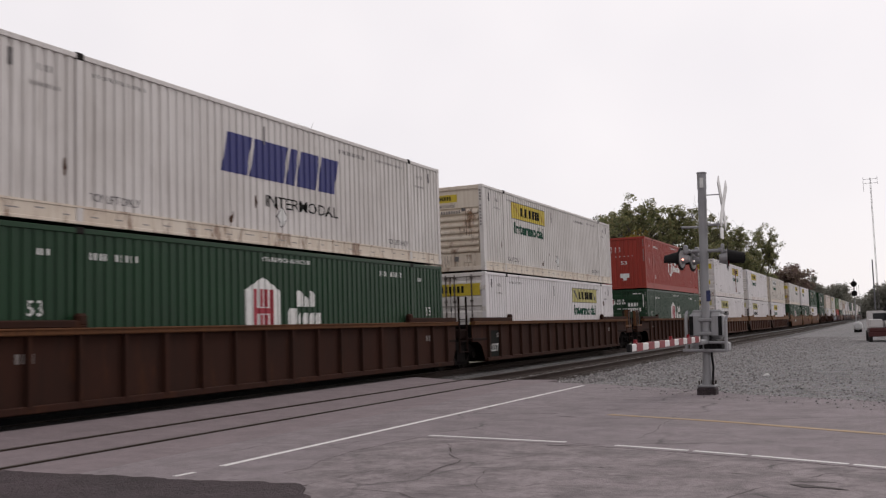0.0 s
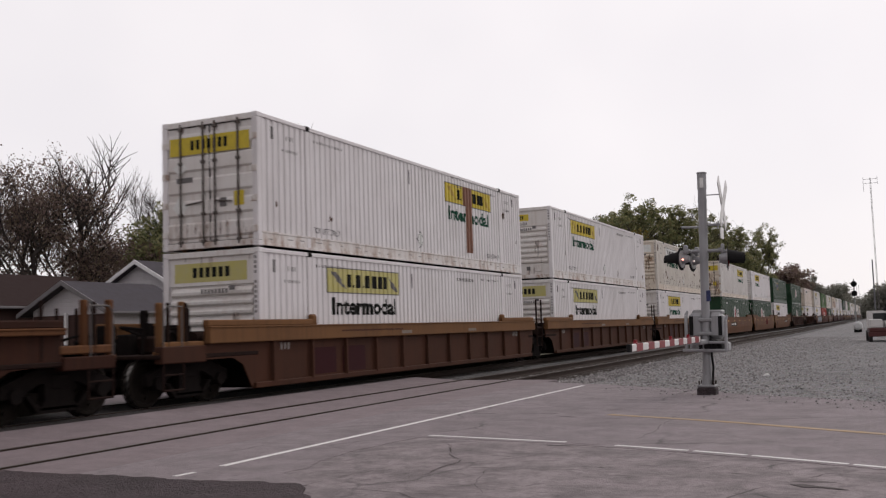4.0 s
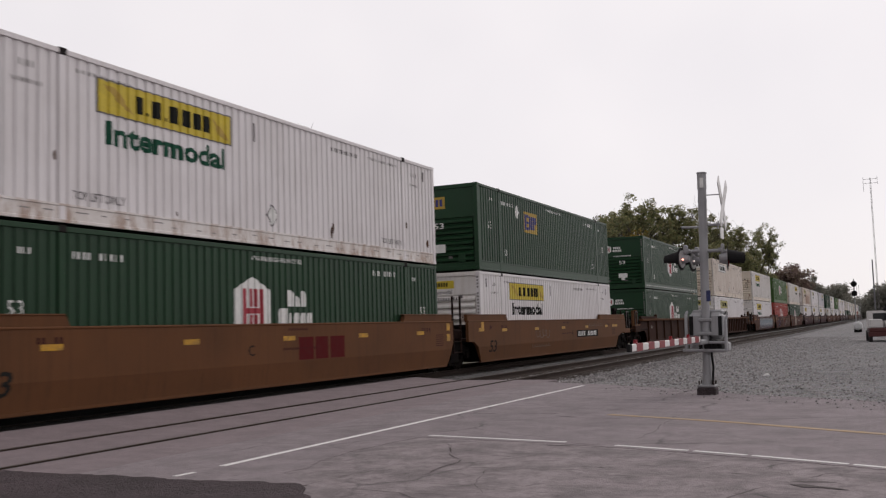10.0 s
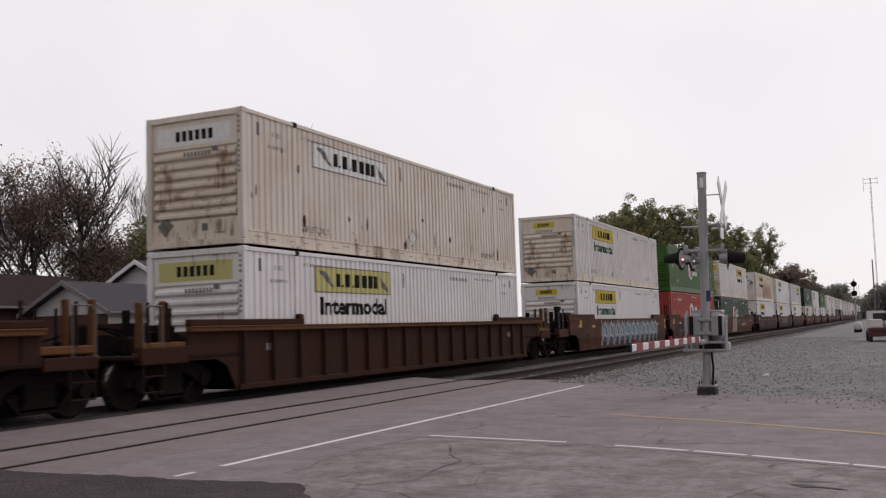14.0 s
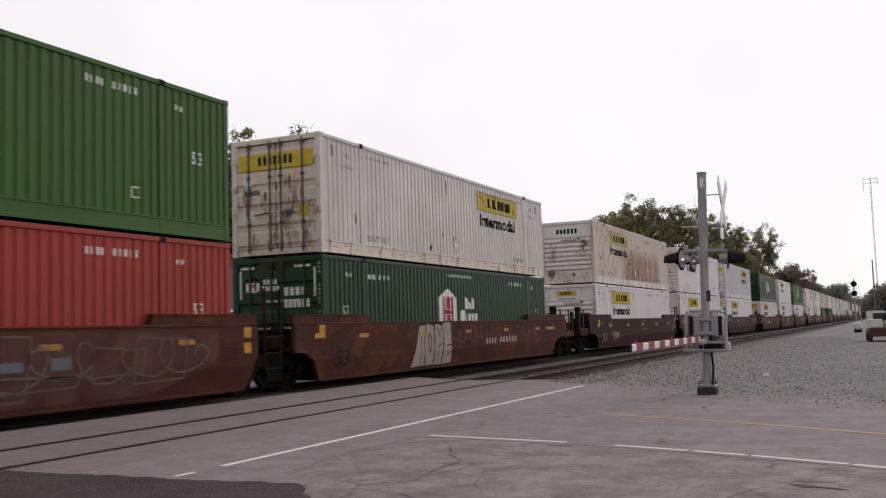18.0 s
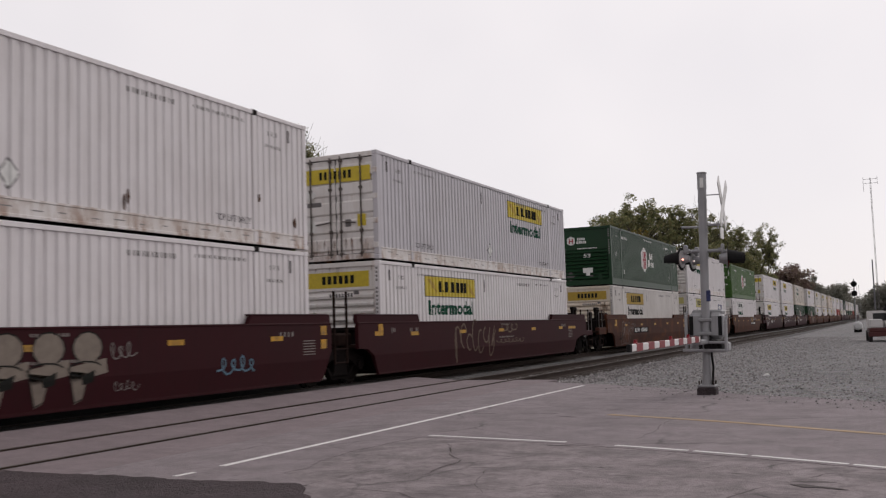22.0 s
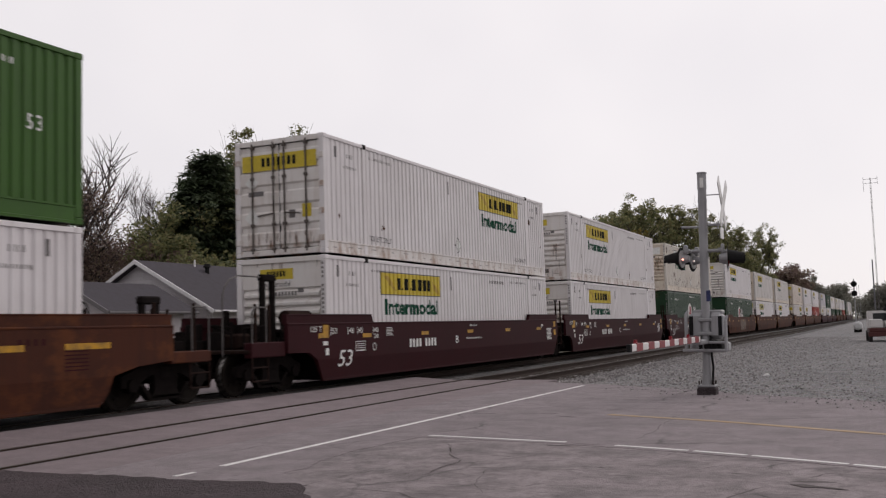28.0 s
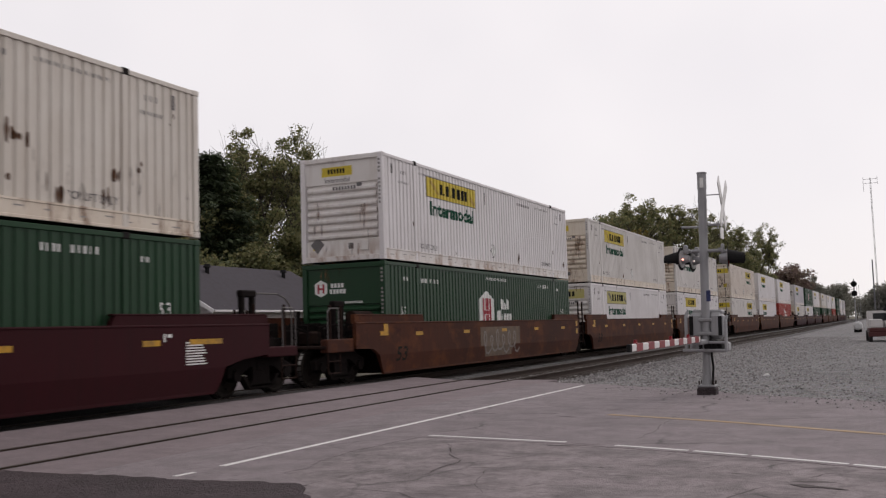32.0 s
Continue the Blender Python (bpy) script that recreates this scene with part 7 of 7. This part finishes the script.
def leaves(rnd, tips, count, clump, size, flat=0.75, most=46):
    """Leaves in dense uneven clumps round the twig ends."""
    v, f = [], []
    pts = [t for t, dp in tips if dp <= 1]
    rnd.shuffle(pts)
    knots = [(c, clump * rnd.uniform(0.55, 1.3)) for c in pts[:max(14, min(most, len(pts) // 4))]]
    for _ in range(count):
        c, w = knots[int(rnd.random() * len(knots))]
        d = Vector((rnd.gauss(0, 1), rnd.gauss(0, 1), rnd.gauss(0, 1))).normalized() * (rnd.random() ** 0.45) * w
        p = c + Vector((d.x, d.y, d.z * flat))
        a, b = Vector((rnd.uniform(-1, 1), rnd.uniform(-1, 1), rnd.uniform(-0.6, 0.6))).normalized(), Vector((rnd.uniform(-1, 1), rnd.uniform(-1, 1), rnd.uniform(-1, 1))).normalized()
        s = size * rnd.uniform(0.6, 1.4)
        k = len(v)
        v.extend([p - a * s, p + b * s * 0.6, p + a * s, p - b * s * 0.6])
        f.append((k, k + 1, k + 2, k + 3))
    me = bpy.data.meshes.new("crown")
    me.from_pydata([tuple(q) for q in v], [], f)
    return me


def leafy_tree(x, y, height, mat, seed, count=5000, clump=0.7, size=0.13, bare=False, label="", depth=3, spread=0.55, width=1.0, base=-0.32, knots=46, low=False):
    rnd = random.Random(seed)
    t = thing("tree", Matrix.Translation((x, y, base)), label, "tree", "trees beyond the track")
    s, tips = Shape(), []
    branches(s, rnd, (0, 0, 0), (0, 0, 1), height * 0.62, height * (0.022 if not bare else 0.026), depth, tips, spread)
    top = max(p.z for p, _ in tips)
    k = height / top
    s.v = [(a * k * width, b * k * width, c * k) for a, b, c in s.v]
    tips = [(Vector((p.x * k * width, p.y * k * width, p.z * k)), d) for p, d in tips]
    made("trunk", s, BARK, t)
    if not bare or count:
        if low:
            tips += [(Vector((rnd.gauss(0, 0.16) * height, rnd.gauss(0, 0.16) * height, height * rnd.uniform(0.12, 0.75))), 0) for _ in range(60)]
        me = leaves(rnd, tips, count, clump, size, most=knots)
        me.materials.append(mat)
        part("crown", me, t)
    return t


def conifer(x, y, height, radius, seed, label):
    rnd = random.Random(seed)
    t = thing("tree", Matrix.Translation((x, y, -0.32)), label, "tree", "trees beyond the track")
    s, v, f = Shape(), [], []
    s.tube((0, 0, 0), (0, 0, height), 0.28, 9, 0.03)
    z = height * 0.08
    while z < height * 0.98:
        rr = radius * (1 - z / height) ** 0.5 + 0.15
        for i in range(11):
            a = rnd.uniform(0, 6.283)
            L = rr * rnd.uniform(0.65, 1.1)
            tip = Vector((math.cos(a) * L, math.sin(a) * L, z + L * rnd.uniform(-0.22, 0.12)))
            s.tube((0, 0, z), tip, 0.05, 4, 0.012, cap=False)
            for q in range(int(34 * L)):
                u = rnd.uniform(0.12, 1.03)
                p = Vector((0, 0, z)).lerp(tip, u) + Vector((rnd.gauss(0, 0.26), rnd.gauss(0, 0.26), rnd.gauss(-0.1, 0.16)))
                d = Vector((math.cos(a + rnd.uniform(-1, 1)), math.sin(a + rnd.uniform(-1, 1)), rnd.uniform(-0.7, 0.1))).normalized()
                w = d.cross(Vector((0, 0, 1))).normalized() * 0.17
                k = len(v)
                v.extend([p - d * 0.06 - w * 0.6, p + d * 0.42, p - d * 0.06 + w])
                f.append((k, k + 1, k + 2))
        z += height * 0.026
    made("trunk", s, BARK, t)
    me = bpy.data.meshes.new("crown")
    me.from_pydata([tuple(q) for q in v], [], f)
    me.materials.append(NEEDLE)
    part("crown", me, t)
    return t


# behind the houses
GREEN_T, BARE_T, PURPLE_T = "green broadleaf tree behind the house roof", "bare autumn tree with fine twigs", "purple-brown leaved tree behind the bungalow"
conifer(-49.6, 62.8, 17.0, 6.3, 11, "tall dark evergreen behind the white house")
conifer(-50.4, 61.6, 14.9, 4.6, 17, "dark evergreen with drooping limbs")
for i, (x, y, h, w, n) in enumerate(((-52.0, 68.5, 19.5, 0.42, 6000), (-52.8, 67.9, 18.1, 0.4, 4500), (-51.8, 73.6, 21.6, 0.5, 7000), (-50.4, 74.6, 21.2, 0.5, 7000), (-49.2, 76.5, 19.9, 0.5, 6000), (-52.0, 71.1, 19.0, 0.45, 5000))):
    leafy_tree(x, y, h, LEAF_G, 12 + i, n, 0.85, 0.16, label=GREEN_T, width=w, knots=90)
leafy_tree(-53.1, 52.2, 16.6, LEAF_P, 15, 250, 0.5, 0.06, True, BARE_T, 3, 0.5, 0.8)
leafy_tree(-53.3, 59.7, 15.5, LEAF_P, 16, 350, 0.5, 0.06, True, BARE_T, 4, 0.58, 0.58)
for i, (x, y, h) in enumerate(((-51.5, 50.4, 12.5), (-50.7, 51.1, 10.2), (-53.4, 48.3, 15.2), (-54.3, 47.3, 15.0), (-51.9, 48.7, 13.0), (-57.5, 44.8, 14.7))):
    leafy_tree(x, y, h, LEAF_P, 20 + i, 6400, 1.25, 0.095, label=PURPLE_T, depth=3, width=0.8, knots=170)
for i, (x, y, h) in enumerate(((-50.4, 55.6, 8.8), (-49.5, 57.7, 9.3), (-49.8, 60.0, 11.2), (-49.4, 63.0, 11.9), (-48.7, 66.0, 13.0), (-47.9, 69.0, 13.2), (-47.0, 72.0, 13.0), (-47.1, 76.8, 12.6), (-47.7, 82.2, 11.4), (-45.4, 66.8, 10.1), (-45.7, 61.3, 9.1), (-46.2, 56.3, 8.5), (-45.3, 72.7, 10.6))):
    leafy_tree(x, y, h, LEAF_P if i == 0 else LEAF_G, 40 + i, 9000, 1.35, 0.15, label="dense bushy tree behind the houses", depth=2, width=1.0, knots=40, low=True)

for i, (x, y, h, mat) in enumerate(((-40.0, 68.0, 10.2, LEAF_G), (-41.0, 72.0, 11.0, LEAF_G), (-40.0, 75.6, 11.2, LEAF_G), (-37.5, 64.6, 5.6, LEAF_L))):
    leafy_tree(x, y, h, mat, 230 + i, 8000, 1.3, 0.14, label="thick green shrubbery beyond the white house", depth=2, width=1.0, knots=60, low=True)

# row along the far side of the tracks
rr = random.Random(77)
ROW_T = "tall green tree beside the railway"
row = [(-28.8, 104.7, 14.5, 0.5), (-28.7, 112.5, 15.3, 0.5), (-28.6, 117.9, 17.2, 0.42), (-27.6, 120.7, 18.2, 0.45), (-26.5, 138.1, 19.4, 0.5), (-27.6, 131.3, 17.2, 0.45), (-26.3, 163.9, 22.0, 0.5), (-27.3, 171.3, 21.4, 0.42), (-28.2, 190.8, 20.5, 0.5), (-27.2, 206.0, 19.8, 0.5), (-24.1, 212.5, 22.2, 0.5), (-24.1, 227.2, 20.3, 0.45)]
for i, (x, y, h, w) in enumerate(row):
    leafy_tree(x, y, h, LEAF_G, 60 + i, 2200 if i == 0 else 6400, 0.8, 0.18, label=ROW_T, width=w * 1.1, knots=95)
for i, (x, y, h) in enumerate(((-29.8, 108.3, 10.6), (-29.8, 116.3, 10.9), (-30.2, 124.3, 11.3), (-29.7, 134.3, 12.1), (-29.6, 144.3, 12.9), (-29.5, 155.3, 14.4), (-29.4, 168.3, 15.4), (-29.3, 182.3, 16.2), (-28.3, 198.3, 16.1), (-26.2, 218.2, 15.5))):
    leafy_tree(x, y, h, LEAF_G, 180 + i, 8000, 1.6, 0.25, label=ROW_T, width=0.8, low=True)
# the last two of these take the leaf colour paled for haze
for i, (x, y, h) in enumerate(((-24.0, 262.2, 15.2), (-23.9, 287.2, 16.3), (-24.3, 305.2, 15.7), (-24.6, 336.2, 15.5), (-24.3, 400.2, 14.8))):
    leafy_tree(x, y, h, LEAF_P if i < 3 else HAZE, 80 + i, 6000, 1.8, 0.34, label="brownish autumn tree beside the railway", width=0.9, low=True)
leafy_tree(-27.3, 113.3, 13.5, LEAF_Y, 90, 5000, 1.0, 0.16, label="yellow autumn tree beside the railway", depth=2, low=True)
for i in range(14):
    leafy_tree(-22 + rr.uniform(-4, 2), 430 + 22 * i, rr.uniform(13, 17), HAZE, 100 + i, 2600, 2.4, 0.5, label="far tree beside the railway, leaves paled for haze", depth=2, low=True)
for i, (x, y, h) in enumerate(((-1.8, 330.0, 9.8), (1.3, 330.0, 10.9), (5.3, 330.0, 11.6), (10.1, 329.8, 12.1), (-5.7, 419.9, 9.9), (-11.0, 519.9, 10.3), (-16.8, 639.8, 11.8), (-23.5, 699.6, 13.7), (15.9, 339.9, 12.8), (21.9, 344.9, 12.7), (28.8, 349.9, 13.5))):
    leafy_tree(x, y, h, HAZE, 130 + i, 3600, 2.3, 0.42, label="far tree beyond the yard, leaves paled for haze", depth=2, width=1.2, low=True)


def antenna(x, y, height):
    t = thing("radio_mast", Matrix.Translation((x, y, -0.1)), "slender grey lattice radio mast with an antenna at the top", "radio mast")
    s = Shape()
    for a in range(3):
        u = a * 2.094
        s.tube((0.11 * math.cos(u), 0.11 * math.sin(u), 0), (0.11 * math.cos(u), 0.11 * math.sin(u), height), 0.035, 5)
    for i in range(int(height / 0.6)):
        a, b = (i % 3) * 2.094, ((i + 1) % 3) * 2.094
        s.tube((0.11 * math.cos(a), 0.11 * math.sin(a), 0.6 * i), (0.11 * math.cos(b), 0.11 * math.sin(b), 0.6 * i + 0.6), 0.016, 4)
    made("mast", s, GREYP, t)
    made("antenna", Shape().tube((-1.25, 0, height - 0.2), (1.25, 0, height - 0.2), 0.032, 6).tube((-1.25, 0, height - 1.0), (1.25, 0, height - 1.0), 0.032, 6).tube((-1.25, 0, height - 2.6), (-1.25, 0, height + 0.3), 0.032, 6).tube((1.25, 0, height - 1.2), (1.25, 0, height + 0.4), 0.032, 6), GALV, t, "thin cross-shaped antenna")
    return t


antenna(-1.4, 200.0, 27.7)
solo("utility_pole", Shape().tube((0, 0, 0), (0, 0, 11.5), 0.14, 10, 0.11), plain("grey_pole_steel", (0.16, 0.16, 0.17), 0.6), Matrix.Translation((-1.9, 190.0, -0.1)), "plain grey steel pole", "pole")


def block_signal(x, y):
    t = thing("railway_signal", Matrix.Translation((x, y, -0.1)), "black railway block signal with round heads on a pole", "railway signal")
    made("pole", Shape().tube((0, 0, 0), (0, 0, 7.1), 0.09, 10), GALV, t)
    for z in (6.35, 4.9):
        hd = made("signal_head", Shape().tube((0, -0.1, z), (0, 0.0, z), 0.44, 20).box(-0.25, 0.25, 0.0, 0.5, z - 0.35, z + 0.35, 0.05), BLACK, t, "round black target")
        made("hood", Shape().tube((0, -0.45, z), (0, -0.1, z), 0.16, 12, cap=False), BLACK, hd)
    made("ladder", Shape().tube((0.5, 0, 0), (0.35, 0, 6.2), 0.025, 5).tube((0.8, 0, 0), (0.65, 0, 6.2), 0.025, 5), GALV, t)
    return t


block_signal(-4.4, 160.0)


def work_truck(x, y):
    t = thing("work_truck", Matrix.Translation((x, y, -0.14)) @ pose(0, 0, 0, 0, 0, 4) @ Matrix.Scale(0.76, 4), "parked flat-nosed white work truck with a dark red bed", "truck")
    red, wh = plain("dull_dark_red_paint", (0.07, 0.016, 0.016), 0.6), plain("dull_white_truck_paint", (0.6, 0.58, 0.57), 0.6)
    made("chassis", Shape().box(-0.95, 0.95, -0.1, 5.6, 0.45, 0.75, 0.04).box(-1.05, 1.05, -0.2, 2.6, 0.75, 1.05, 0.05).box(-1.1, 1.1, -0.25, -0.1, 0.4, 0.75, 0.04), red, t)
    made("cab", Shape().prism([(2.6, 0.7), (4.6, 0.7), (4.6, 1.5), (4.2, 2.3), (2.6, 2.35)], "x", -0.95, 0.95), wh, t)
    made("rear_window", Shape().box(-0.6, 0.6, 2.56, 2.6, 1.55, 2.15, 0.03), GLASS, t)
    made("tool_box", Shape().box(-0.95, -0.1, 0.2, 2.2, 1.05, 1.7, 0.05).box(0.15, 0.95, 0.6, 2.2, 1.05, 1.55, 0.05), wh, t, "white tool boxes")
    made("crane", Shape().tube((0.4, 1.2, 1.0), (0.45, 1.2, 2.5), 0.12, 10).box(0.1, 0.8, 0.9, 1.6, 2.3, 2.6, 0.05).tube((0.45, 1.2, 2.5), (0.45, -0.4, 2.9), 0.07, 8), BLACK, t, "black folding crane")
    for a in (-0.95, 0.95):
        for b in (0.7, 4.3):
            made("wheel", Shape().tube((a - 0.12, b, 0.42), (a + 0.12, b, 0.42), 0.42, 18), RUBBER, t)
    return t


work_truck(-0.20, 60.0)


def gas_tank(x, y):
    t = thing("storage_tank", Matrix.Translation((x, y, -0.14)) @ Matrix.Scale(0.8, 4), "small silver horizontal storage tank on legs", "tank")
    made("shell", Shape().tube((0, -1.0, 0.75), (0, 1.0, 0.75), 0.5, 18).tube((0, -1.2, 0.75), (0, -1.0, 0.75), 0.3, 18, 0.5).tube((0, 1.0, 0.75), (0, 1.2, 0.75), 0.5, 18, 0.3), plain("silver_tank_paint", (0.5, 0.5, 0.5), 0.4), t)
    made("legs", Shape().box(-0.4, 0.4, -0.8, -0.6, 0, 0.4).box(-0.4, 0.4, 0.6, 0.8, 0, 0.4), BLACK, t)
    return t


gas_tank(-2.55, 97.0)


# ---- what moves: the train rolls past at a steady speed ----
def motions():
    for ob, y, z in ROLLING:
        walk(ob, [(0.0, pose(TRAIN_X, y, z)), (32.0, pose(TRAIN_X, y - SPEED * 32.0, z))])
    for ob, y, at in WHEELSETS:
        first, last = (at - 70.0) / SPEED, (at + 8.0) / SPEED
        times = [0.0] + [i / FPS for i in range(max(1, int(first * FPS)), min(959, int(last * FPS)))] + [32.0]
        if len(times) < 3:
            times = [0.0, 32.0]
        rows, start = [], max(times[1], 0.0) if len(times) > 2 else 0.0
        stop = times[-2] if len(times) > 2 else 0.0
        for t in times:
            turn = SPEED * (min(max(t, start), stop) - start) / 0.46
            rows.append((t, Matrix.LocRotScale((0, y, 0.46), Euler((turn % (2 * math.pi), 0, 0)), None)))
        walk(ob, rows)


motions()
